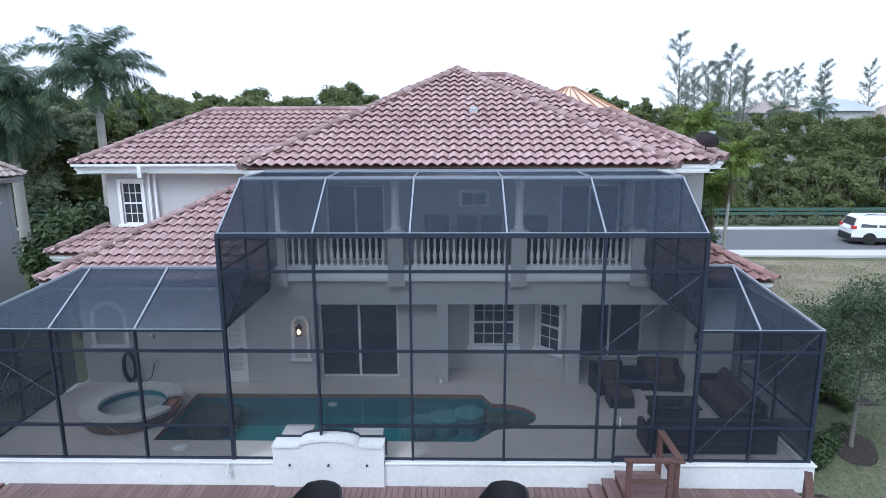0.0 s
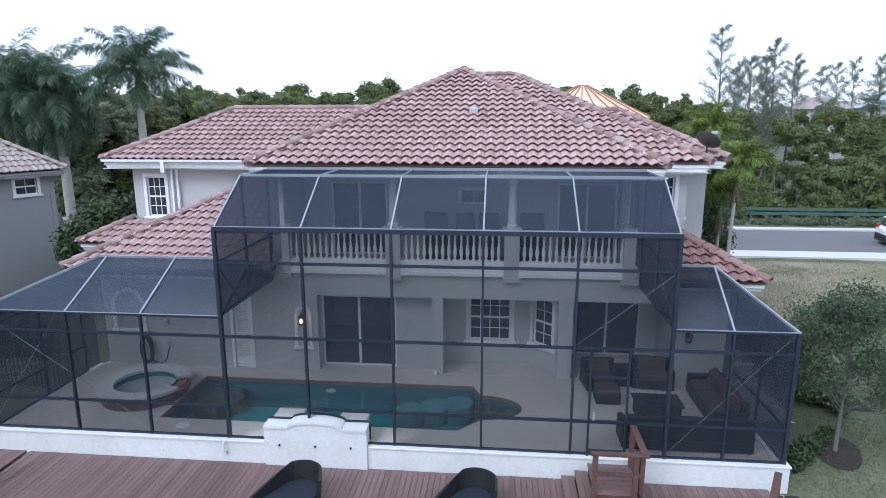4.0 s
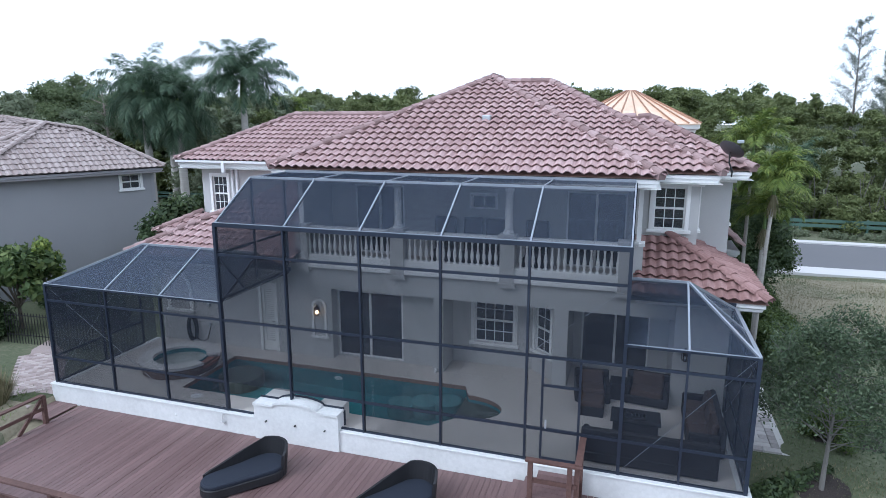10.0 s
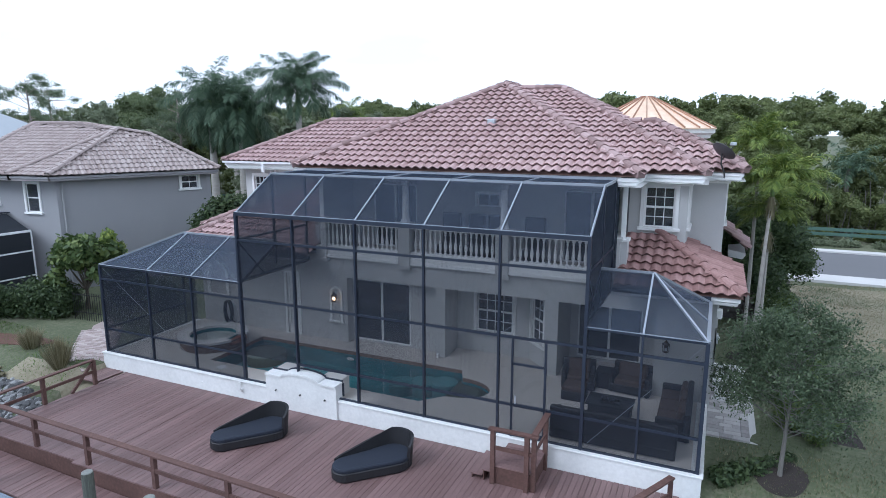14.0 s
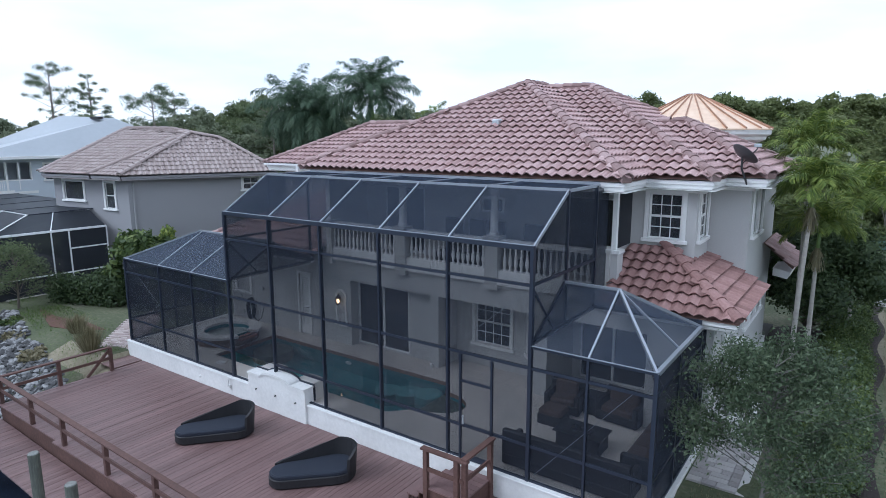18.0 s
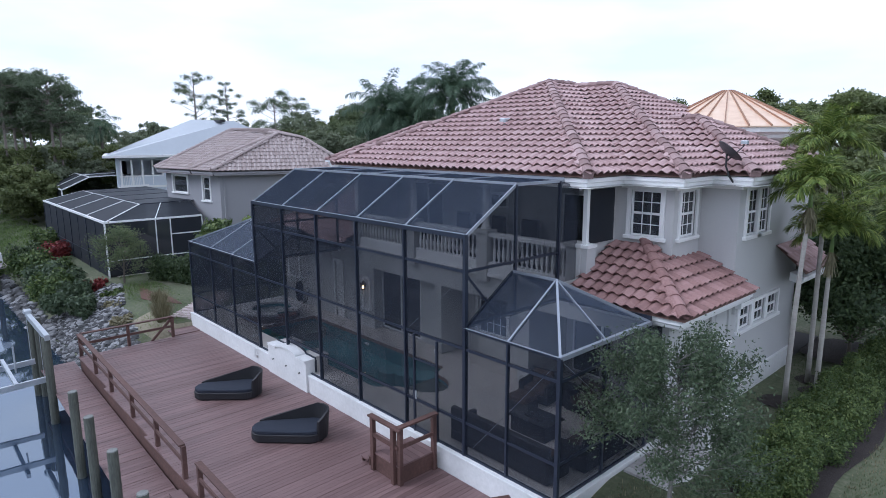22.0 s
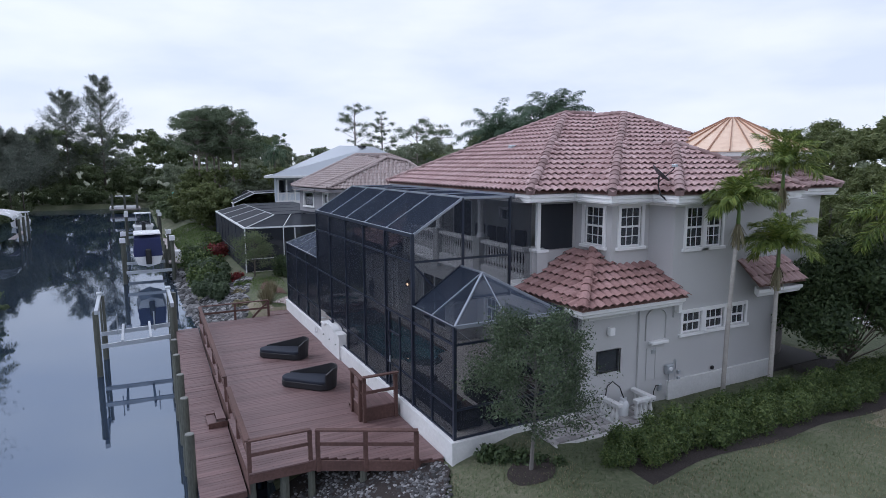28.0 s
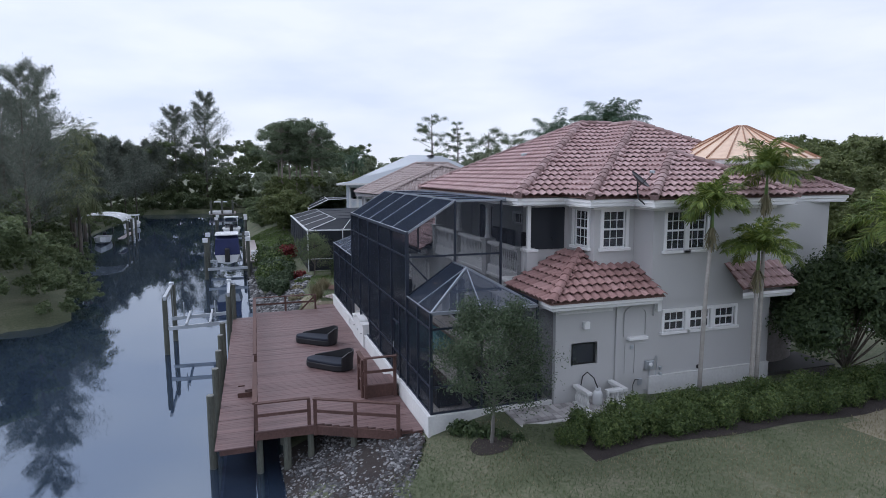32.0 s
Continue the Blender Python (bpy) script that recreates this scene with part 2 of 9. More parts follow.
# Near-black floor tone: the dimness of unlit rooms is put into the colour.
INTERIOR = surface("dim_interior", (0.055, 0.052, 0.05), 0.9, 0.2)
BLIND = surface("pale_window_blind", (0.42, 0.42, 0.42), 0.8, 0.06, stretch=(1, 1, 40))
CUSHION = surface("brown_cushion_fabric", (0.080, 0.056, 0.046), 0.9, 0.2, 3, 60, 0.3, dist=0.004)
WICKER = surface("black_wicker", (0.014, 0.014, 0.017), 0.6, 0.3, 4, 70, 0.6, dist=0.004)
NAVY = surface("navy_blue_lounger_fabric", (0.015, 0.020, 0.034), 0.8, 0.2, 3, 60, 0.3, dist=0.004)
BLACK = surface("black_metal", (0.014, 0.014, 0.016), 0.5, 0.2)
STEEL = surface("brushed_galvanised_steel", (0.50, 0.53, 0.56), 0.4, 0.15, 2, 20, 0.1, metal=0.6)
PILE = surface("algae_stained_timber_pile", (0.10, 0.105, 0.085), 0.85, hue=((0.045, 0.045, 0.038), (0.17, 0.175, 0.14)), scale=1.6, fine=12, bump=0.5, stretch=(3, 3, 0.5))
PILE_TOP = surface("grey_green_end_grain", (0.20, 0.205, 0.19), 0.9, 0.3, 8, 30, 0.4)
ROCK = surface("grey_limestone_riprap", (0.085, 0.085, 0.088), 0.9, hue=((0.028, 0.028, 0.028), (0.36, 0.36, 0.36)), scale=2, fine=14, bump=0.6, spread="island")
MULCH = surface("dark_mulch", (0.036, 0.028, 0.025), 0.95, 0.5, 3, 50, 0.8, dist=0.03)
PAVER = surface("grey_concrete_paver", (0.38, 0.36, 0.355), 0.85, hue=((0.24, 0.225, 0.22), (0.52, 0.50, 0.49)), scale=1.5, fine=25, bump=0.4, spread="object", dist=0.006)
ASPHALT = surface("grey_road_asphalt", (0.13, 0.13, 0.138), 0.9, 0.12, 0.3, 30, 0.3, dist=0.006)
CONCRETE = surface("pale_concrete", (0.52, 0.51, 0.50), 0.85, 0.1, 0.4, 20, 0.3, dist=0.006)
GREEN_RAIL = surface("dark_green_guardrail", (0.06, 0.115, 0.09), 0.6, 0.2)
CAR_WHITE = surface("white_car_paint", (0.78, 0.79, 0.80), 0.2, 0.03, 1, 8, 0.0)
CAR_BLACK = surface("black_car_plastic", (0.02, 0.02, 0.022), 0.5, 0.2)
TYRE = surface("tyre_rubber", (0.018, 0.018, 0.018), 0.85, 0.2)
RIM = surface("alloy_rim", (0.55, 0.56, 0.58), 0.3, 0.1, metal=0.8)
RED = surface("red_enamel", (0.45, 0.03, 0.03), 0.35, 0.1)
AMBER = surface("aged_lantern_metal", (0.05, 0.03, 0.02), 0.4, 0.2, metal=0.5)
BOAT_WHITE = surface("white_gelcoat", (0.78, 0.79, 0.80), 0.25, 0.05)
BOAT_BLUE = surface("navy_boat_canvas", (0.022, 0.03, 0.105), 0.7, 0.2, 1, 10, 0.2)
PALE_BLUE = surface("pale_blue_siding", (0.56, 0.61, 0.67), 0.75, 0.05)
METAL_ROOF = surface("pale_grey_metal_roof", (0.43, 0.46, 0.49), 0.45, 0.05, 0.4, 3, 0.05, metal=0.2)
TEAL = surface("teal_canvas", (0.03, 0.22, 0.19), 0.8, 0.2)
BARK = surface("grey_brown_bark", (0.135, 0.115, 0.095), 0.9, 0.3, 3, 25, 0.7, stretch=(3, 3, 0.7))
BARK_PINE = surface("grey_pine_bark", (0.25, 0.215, 0.185), 0.9, 0.3, 3, 25, 0.7, stretch=(3, 3, 0.7))
BARK_PALE = surface("pale_ringed_palm_trunk", (0.36, 0.34, 0.31), 0.85, 0.22, 2, 18, 0.5, stretch=(0.6, 0.6, 5))
SHAFT = surface("green_palm_crownshaft", (0.12, 0.19, 0.05), 0.5, 0.25, 2, 10, 0.1)
LEAF_DARK = leaf_surface("dark_glossy_leaf", (0.028, 0.048, 0.022), (0.058, 0.088, 0.036), (0.11, 0.150, 0.062))
LEAF_MANGROVE = leaf_surface("mangrove_leaf", (0.072, 0.094, 0.038), (0.142, 0.172, 0.066), (0.235, 0.265, 0.110), trans=0.42, step=0.25, scale=0.16)
# Distance haze is mixed into this leaf colour, paling and greying it.
LEAF_BANK = leaf_surface("haze_paled_leaf", (0.13, 0.158, 0.10), (0.205, 0.238, 0.152), (0.30, 0.325, 0.205), trans=0.48, step=0.15, scale=0.2)
LEAF_SHORE = leaf_surface("shore_mangrove_leaf", (0.078, 0.108, 0.052), (0.155, 0.195, 0.096), (0.255, 0.29, 0.150), trans=0.48, step=0.2, scale=0.3)
LEAF_TUFT = leaf_surface("green_pine_tuft", (0.085, 0.115, 0.068), (0.15, 0.19, 0.115), (0.23, 0.27, 0.17), trans=0.45, step=0.15, scale=0.2)
LEAF_SILVER = leaf_surface("silvery_green_leaf", (0.040, 0.062, 0.034), (0.082, 0.118, 0.064), (0.165, 0.205, 0.120), trans=0.35)
LEAF_HEDGE = leaf_surface("bright_hedge_leaf", (0.036, 0.060, 0.020), (0.078, 0.120, 0.038), (0.18, 0.225, 0.070))
LEAF_PALM = leaf_surface("deep_green_palm_leaflet", (0.040, 0.076, 0.046), (0.082, 0.132, 0.080), (0.17, 0.225, 0.14), trans=0.35)
LEAF_COCO = leaf_surface("olive_palm_leaflet", (0.075, 0.095, 0.042), (0.15, 0.175, 0.080), (0.26, 0.27, 0.135))
LEAF_FOX = leaf_surface("yellow_green_palm_leaflet", (0.070, 0.112, 0.028), (0.16, 0.225, 0.052), (0.36, 0.40, 0.095))
LEAF_PINE = leaf_surface("grey_green_pine_needle", (0.085, 0.105, 0.085), (0.165, 0.188, 0.150), (0.25, 0.27, 0.22), trans=0.4)
LEAF_DRY = leaf_surface("dry_grass_blade", (0.12, 0.108, 0.055), (0.22, 0.198, 0.115), (0.34, 0.305, 0.20))
LEAF_GRASS = leaf_surface("lawn_grass_blade", (0.060, 0.088, 0.038), (0.105, 0.140, 0.064), (0.175, 0.205, 0.108))
LEAF_RED = leaf_surface("dark_red_leaf", (0.08, 0.012, 0.014), (0.18, 0.03, 0.03), (0.30, 0.07, 0.06))


# ---- mesh tools ----
class Geo:
    """Vertices and faces of one mesh."""

    def __init__(self):
        self.v, self.f = [], []

    def face(self, *pts):
        k = len(self.v)
        self.v += [tuple(p) for p in pts]
        self.f.append(tuple(range(k, k + len(pts))))

    def box(self, x0, x1, y0, y1, z0, z1, bev=0.0):
        if bev > 0:
            return self.rbox(x0, x1, y0, y1, z0, z1, bev)
        k = len(self.v)
        self.v += [(x, y, z) for z in (z0, z1) for x, y in ((x0, y0), (x1, y0), (x1, y1), (x0, y1))]
        self.f += [tuple(k + i for i in q) for q in ((3, 2, 1, 0), (4, 5, 6, 7), (0, 1, 5, 4), (1, 2, 6, 5), (2, 3, 7, 6), (3, 0, 4, 7))]
        return self

    def rbox(self, x0, x1, y0, y1, z0, z1, b):
        """A box with its upright and upper edges taken off."""
        b = min(b, (x1 - x0) * 0.45, (y1 - y0) * 0.45, (z1 - z0) * 0.45)

        def ring(i, z):
            return [(x0 + b + i, y0 + i, z), (x1 - b - i, y0 + i, z), (x1 - i, y0 + b + i, z), (x1 - i, y1 - b - i, z), (x1 - b - i, y1 - i, z), (x0 + b + i, y1 - i, z), (x0 + i, y1 - b - i, z), (x0 + i, y0 + b + i, z)]
        return self.loft([ring(0, z0), ring(0, z1 - b), ring(b * 0.7, z1)])

    def loft(self, rings, cap=True, closed=True):
        k, n = len(self.v), len(rings[0])
        for r in rings:
            self.v += [tuple(p) for p in r]
        for i in range(len(rings) - 1):
            for j in range(n if closed else n - 1):
                a, c = k + i * n + j, k + i * n + (j + 1) % n
                self.f.append((a, c, c + n, a + n))
        if cap and closed:
            self.f.append(tuple(k + j for j in reversed(range(n))))
            self.f.append(tuple(k + (len(rings) - 1) * n + j for j in range(n)))
        return self

    def tube(self, pts, radii, n=8):
        """A round limb through the points."""
        pts = [Vector(p) for p in pts]
        if not hasattr(radii, "__len__"):
            radii = [radii] * len(pts)
        rings, s = [], None
        for i, p in enumerate(pts):
            d = (pts[min(i + 1, len(pts) - 1)] - pts[max(i - 1, 0)]).normalized()
            if s is None:
                s = d.cross(Vector((0.3, 0.1, 1)) if abs(d.z) < 0.95 else Vector((1, 0.2, 0)))
            s = (s - d * s.dot(d)).normalized()
            u = s.cross(d)
            rings.append([p + (s * math.cos(a) + u * math.sin(a)) * radii[i] for a in [2 * math.pi * q / n for q in range(n)]])
        return self.loft(rings)

    def beam(self, p, q, w, h):
        """A rectangular bar from p to q; w across, h upright."""
        p, q = Vector(p), Vector(q)
        d = (q - p).normalized()
        s = d.cross(Vector((0, 0, 1)) if abs(d.z) < 0.99 else Vector((0, 1, 0))).normalized()
        u = s.cross(d).normalized()
        r = [s * (w / 2 * a) + u * (h / 2 * b) for a, b in ((-1, -1), (1, -1), (1, 1), (-1, 1))]
        return self.loft([[p + o for o in r], [q + o for o in r]])

    def lathe(self, cx, cy, prof, n=16, cap=True):
        return self.loft([[(cx + r * math.cos(2 * math.pi * k / n), cy + r * math.sin(2 * math.pi * k / n), z) for k in range(n)] for r, z in prof], cap)

    def prism(self, poly, z0, z1):
        return self.loft([[(x, y, z0) for x, y in poly], [(x, y, z1) for x, y in poly]])

    def add(self, other, m=None):
        k = len(self.v)
        self.v += [tuple(m @ Vector(p)) for p in other.v] if m is not None else other.v
        self.f += [tuple(k + i for i in q) for q in other.f]
        return self

    def mesh(self, name, mat, smooth=False):
        me = bpy.data.meshes.new(name)
        me.from_pydata(self.v, [], self.f)
        me.materials.append(mat)
        if smooth:
            me.polygons.foreach_set("use_smooth", [True] * len(me.polygons))
        me.validate()
        return me


WORLD_OF = {}


def thing(name, label, category, at=(0, 0, 0), turn=0.0, group="", kind=""):
    ob = new(name)
    ob.empty_display_size = 0.2
    ob.matrix_basis = pose(at[0], at[1], at[2], 0, 0, turn)
    WORLD_OF[ob.name] = ob.matrix_basis.copy()
    return tagged(ob, label, category, group, kind)


def part(name, geo, mat, parent=None, label="", smooth=False, local=False, kind=""):
    """One mesh object from geo (world places, or the parent's own with local=True)."""
    me = geo if isinstance(geo, bpy.types.Mesh) else geo.mesh(name, mat, smooth)
    ob = new(name, me)
    if parent is not None:
        ob.parent = parent
        if not local:
            ob.matrix_parent_inverse = WORLD_OF[parent.name].inverted()
        WORLD_OF[ob.name] = Matrix.Identity(4) if not local else WORLD_OF[parent.name].copy()
    else:
        WORLD_OF[ob.name] = Matrix.Identity(4)
    if label or kind:
        tagged(ob, label, kind=kind)
    return ob


def solo(name, geo, mat, label, category, group="", kind="", smooth=False):
    """A top-level thing of one mesh."""
    ob = part(name, geo, mat, smooth=smooth)
    return tagged(ob, label, category, group, kind)


def piece(name, me, parent, m):
    """One of many alike pieces, on shared mesh data, at the world pose m."""
    ob = new(name, me)
    ob.parent = parent
    ob.matrix_parent_inverse = WORLD_OF[parent.name].inverted()
    ob.matrix_basis = m
    return ob


def cells(us, zs, holes):
    """The solid cells of a wall split by the edges of its openings."""
    us = sorted(set(us + [h[0] for h in holes] + [h[1] for h in holes]))
    zs = sorted(set(zs + [h[2] for h in holes] + [h[3] for h in holes]))
    solid = {}
    for i in range(len(us) - 1):
        for j in range(len(zs) - 1):
            u, z = (us[i] + us[i + 1]) / 2, (zs[j] + zs[j + 1]) / 2
            solid[i, j] = not any(h[0] < u < h[1] and h[2] < z < h[3] for h in holes)
    return us, zs, solid


def wall(p, q, z0, z1, holes=(), thick=0.2, cut=0.0):
    """A wall from p to q (outer face on the line, thickness to the left of p to q), with openings (u0, u1, z0, z1)."""
    p, q = Vector((*p, 0)), Vector((*q, 0))
    length = (q - p).length
    d = (q - p) / length
    n = Vector((-d.y, d.x, 0)) * thick
    us, zs, solid = cells([cut, length], [z0, z1], list(holes))
    g = Geo()

    def at(u, z, k):
        return p + d * u + n * k + Vector((0, 0, z))
    for (i, j), s in solid.items():
        if not s:
            continue
        a, b, c, e = us[i], us[i + 1], zs[j], zs[j + 1]
        g.face(at(a, c, 0), at(b, c, 0), at(b, e, 0), at(a, e, 0))
        g.face(at(b, c, 1), at(a, c, 1), at(a, e, 1), at(b, e, 1))
        if not solid.get((i - 1, j)):
            g.face(at(a, c, 1), at(a, c, 0), at(a, e, 0), at(a, e, 1))
        if not solid.get((i + 1, j)):
            g.face(at(b, c, 0), at(b, c, 1), at(b, e, 1), at(b, e, 0))
        if not solid.get((i, j - 1)):
            g.face(at(a, c, 1), at(b, c, 1), at(b, c, 0), at(a, c, 0))
        if not solid.get((i, j + 1)):
            g.face(at(a, e, 0), at(b, e, 0), at(b, e, 1), at(a, e, 1))
    return g


def frame_axes(p, q):
    """Origin and turn of a wall line from p to q: local x along it, local y into the wall."""
    return math.degrees(math.atan2(q[1] - p[1], q[0] - p[0]))

# ---- levels ----
WATER, DOCK, DECK, POOL, EAVE, LOW_EAVE, PITCH = -1.85, -0.85, -0.42, 0.10, 6.30, 3.30, 0.5
TILE_W, TILE_L = 0.285, 0.355


# ---- roofs ----
def inside(poly, x, y):
    hit = False
    for i in range(len(poly)):
        (xa, ya), (xb, yb) = poly[i - 1], poly[i]
        if (ya > y) != (yb > y) and x < (xb - xa) * (y - ya) / (yb - ya) + xa:
            hit = not hit
    return hit


def tile_shape(w, long, seg=8, lift=0.078, wave=0.040, thick=0.028):
    g = Geo()
    prof = [(w * (k / seg) * 1.03, 2 * wave * (0.5 - 0.5 * math.cos(2 * math.pi * k / seg)) ** 0.8 + (0.006 if k == seg else 0)) for k in range(seg + 1)]
    front = [(x, 0.0, z + lift) for x, z in prof]
    back = [(x, long * 1.12, z) for x, z in prof]
    base = [(x, 0.004, z + lift - thick) for x, z in prof]
    for k in range(seg):
        g.face(front[k], front[k + 1], back[k + 1], back[k])
        g.face(base[k], base[k + 1], front[k + 1], front[k])
    return g


def cap_shape(long=0.42, r=0.155, seg=6):
    g = Geo()
    a = [(r * math.cos(math.pi * k / seg), 0.0, r * 0.8 * math.sin(math.pi * k / seg) + 0.02) for k in range(seg + 1)]
    b = [(x * 0.86, long, z * 0.86 - 0.012) for x, _, z in a]
    c = [(x * 0.82, 0.004, z * 0.82) for x, _, z in a]
    for k in range(seg):
        g.face(a[k + 1], a[k], b[k], b[k + 1])
        g.face(c[k + 1], c[k], a[k], a[k + 1])
    return g


class Plane:
    """One roof slope over a plan polygon, whose first two corners are its eave."""

    def __init__(self, poly, eave, pitch=PITCH):
        self.poly = poly
        (xa, ya), (xb, yb) = poly[0], poly[1]
        self.u = Vector((xb - xa, yb - ya, 0)).normalized()
        self.inward = Vector((-self.u.y, self.u.x, 0))
        self.o = Vector((xa, ya, eave))
        self.pitch, self.eave = pitch, eave
        self.v = (self.inward + Vector((0, 0, pitch))).normalized()
        self.n = self.u.cross(self.v)

    def z(self, x, y):
        return self.eave + self.pitch * (Vector((x, y, 0)) - Vector((self.o.x, self.o.y, 0))).dot(self.inward)

    def sheet(self, g, drop):
        g.face(*[(x, y, self.z(x, y) - drop) for x, y in self.poly])

    def tiles(self, w=TILE_W, long=TILE_L):
        us = [(Vector((x, y, 0)) - Vector((self.o.x, self.o.y, 0))).dot(self.u) for x, y in self.poly]
        vs = [(Vector((x, y, 0)) - Vector((self.o.x, self.o.y, 0))).dot(self.inward) for x, y in self.poly]
        run = long / math.sqrt(1 + self.pitch ** 2)
        out = []
        rot = Matrix((self.u, self.v, self.n)).transposed().to_4x4()
        for j in range(int(max(vs) / run) + 1):
            for i in range(int(min(us) / w) - 1, int(max(us) / w) + 1):
                c = self.o + self.u * (i + 0.5) * w + self.inward * (j + 0.5) * run
                near = [c + self.u * a + self.inward * b for a, b in ((0, 0), (0.12, 0), (-0.12, 0))]
                if any(inside(self.poly, k.x, k.y) for k in near):
                    p = self.o + self.u * (i * w) + self.v * (j * long - 0.03)
                    out.append(Matrix.Translation(p + self.n * random.uniform(-0.003, 0.004)) @ rot @ pose(0, 0, 0, random.uniform(-0.5, 0.5), 0, random.uniform(-0.5, 0.5)))
        return out


def cap_run(p, q, step=0.36):
    """Poses of the ridge caps from p up to q."""
    p, q = Vector(p), Vector(q)
    d = (q - p)
    length = d.length
    d.normalize()
    s = d.cross(Vector((0, 0, 1))).normalized()
    up = s.cross(d)
    rot = Matrix((s, d, up)).transposed().to_4x4()
    k = max(1, int(length / step))
    return [Matrix.Translation(p + d * (i * length / k) + up * 0.055) @ rot @ pose(0, 0, 0, random.uniform(-0.6, 0.6), random.uniform(-2, 2), random.uniform(-1, 1)) for i in range(k)]


def tile_field(tiles, proto):
    """Many tiles as one mesh."""
    pv = np.array(proto.v)
    vs, fs = [], []
    for k, m in enumerate(tiles):
        a = np.array(m)
        vs.append(pv @ a[:3, :3].T + a[:3, 3])
        fs += [tuple(i + k * len(pv) for i in f) for f in proto.f]
    g = Geo()
    g.v, g.f = [tuple(p) for p in np.concatenate(vs)], fs
    return g


HOLLOW = ((5.72, 17.5), (7.34, 19.1), (-5.60, 19.97), (-11.24, 19.1))


def eave_trim(g, p, q, z, drop=0.06):
    """Fascia board with a stepped moulding under the tile edge, from p to q (house to the left)."""
    a0, a1 = (-1 if tuple(p) in HOLLOW else 1), (-1 if tuple(q) in HOLLOW else 1)
    p, q = Vector((*p, 0)), Vector((*q, 0))
    d = (q - p).normalized()
    n = Vector((-d.y, d.x, 0))
    prof = ((0.06, 0), (0.06, -0.10), (0.10, -0.13), (0.12, -0.20), (0.16, -0.23), (0.60, -0.25), (0.60, 0))
    g.loft([[p + n * a + d * (a * a0) + Vector((0, 0, z - drop + b)) for a, b in prof], [q + n * a - d * (a * a1) + Vector((0, 0, z - drop + b)) for a, b in prof]])


# ---- the house ----
house = thing("house", "two-storey grey stucco house with terracotta tile roof and screened pool terrace", "house", (0, 20, 0))

X1, XM = 5.72, -5.60
WX, WEAVE = -12.65, 6.12   # the lower wing
main_planes = [
    Plane([(XM, 15.8), (X1, 15.8), (0.06, 21.46)], EAVE),
    Plane([(X1, 15.8), (X1, 17.5), (0.25, 22.97), (0.06, 22.97), (0.06, 21.46)], EAVE),
    Plane([(X1, 17.5), (7.34, 17.5), (1.87, 22.97), (0.25, 22.97)], EAVE),
    Plane([(7.34, 17.5), (7.34, 19.1), (4.44, 22.0), (7.34, 24.9), (7.34, 28.44), (1.87, 22.97)], EAVE),
    Plane([(7.34, 19.1), (8.33, 19.1), (5.43, 22.0), (4.44, 22.0)], EAVE),
    Plane([(8.33, 19.1), (8.33, 24.9), (5.43, 22.0)], EAVE),
    Plane([(8.33, 24.9), (7.34, 24.9), (4.44, 22.0), (5.43, 22.0)], EAVE),
    Plane([(7.34, 28.44), (XM, 28.44), (-0.13, 22.97), (1.87, 22.97)], EAVE),
    Plane([(XM, 20.33), (XM, 15.8), (0.06, 21.46), (0.06, 22.97), (-0.13, 22.97), (XM, 28.44), (XM, 26.63), (-2.45, 23.48)], EAVE),
    Plane([(WX, 19.97), (XM, 19.97), (XM, 20.33), (-2.45, 23.48), (-9.14, 23.48)], WEAVE),
    Plane([(WX, 27.0), (WX, 19.97), (-9.14, 23.48)], WEAVE),
    Plane([(XM, 27.0), (WX, 27.0), (-9.14, 23.48), (-2.45, 23.48), (XM, 26.63)], WEAVE),
]
RX = 8.40
low_right = [
    Plane([(5.17, 15.65), (RX, 15.65), (6.05, 18.0), (5.17, 18.0)], LOW_EAVE),
    Plane([(RX, 15.65), (RX, 19.62), (7.83, 19.62), (7.83, 19.5), (6.88, 19.5), (6.88, 18.0), (6.05, 18.0)], LOW_EAVE),
]
low_left = [
    Plane([(-11.24, 15.6), (-5.02, 15.6), (-5.02, 20.5), (-6.34, 20.5)], LOW_EAVE),
    Plane([(-11.24, 19.1), (-11.24, 15.6), (-6.34, 20.5), (-9.84, 20.5)], LOW_EAVE),
    Plane([(-13.27, 19.1), (-11.24, 19.1), (-9.84, 20.5), (-11.87, 20.5)], LOW_EAVE),
    Plane([(-13.27, 27.0), (-13.27, 19.1), (-11.87, 20.5), (-11.87, 27.0)], LOW_EAVE),
]
low_back = [Plane([(8.72, 22.3), (8.72, 24.6), (7.86, 24.6), (7.86, 22.3)], LOW_EAVE + 0.1, 0.85)]

g = Geo()
for p in main_planes[:9]:
    p.sheet(g, 0.03)
roof = part("roof", g, UNDER, house, "weathered pink terracotta tile hip roof")
g = Geo()
for p in main_planes[9:]:
    p.sheet(g, 0.03)
part("wing_roof", g, UNDER, house, "terracotta tile hip roof of the lower wing")
for x0, x1, y0, y1, ez in ((XM, X1, 15.8, 28.4, EAVE), (X1, 7.34, 17.5, 28.4, EAVE), (7.34, 8.33, 19.1, 24.9, EAVE), (WX, XM, 19.97, 27.0, WEAVE)):
    g = Geo()
    g.face((x0, y1, ez - 0.30), (x1, y1, ez - 0.30), (x1, y0, ez - 0.30), (x0, y0, ez - 0.30))
    part("soffit", g, WHITE, roof, "white painted soffit")
for group in (low_left, low_back, low_right):
    g = Geo()
    for p in group:
        p.sheet(g, 0.03)
    low_roof = part("lower_roof", g, UNDER, house, "terracotta tile skirt roof over the ground floor")

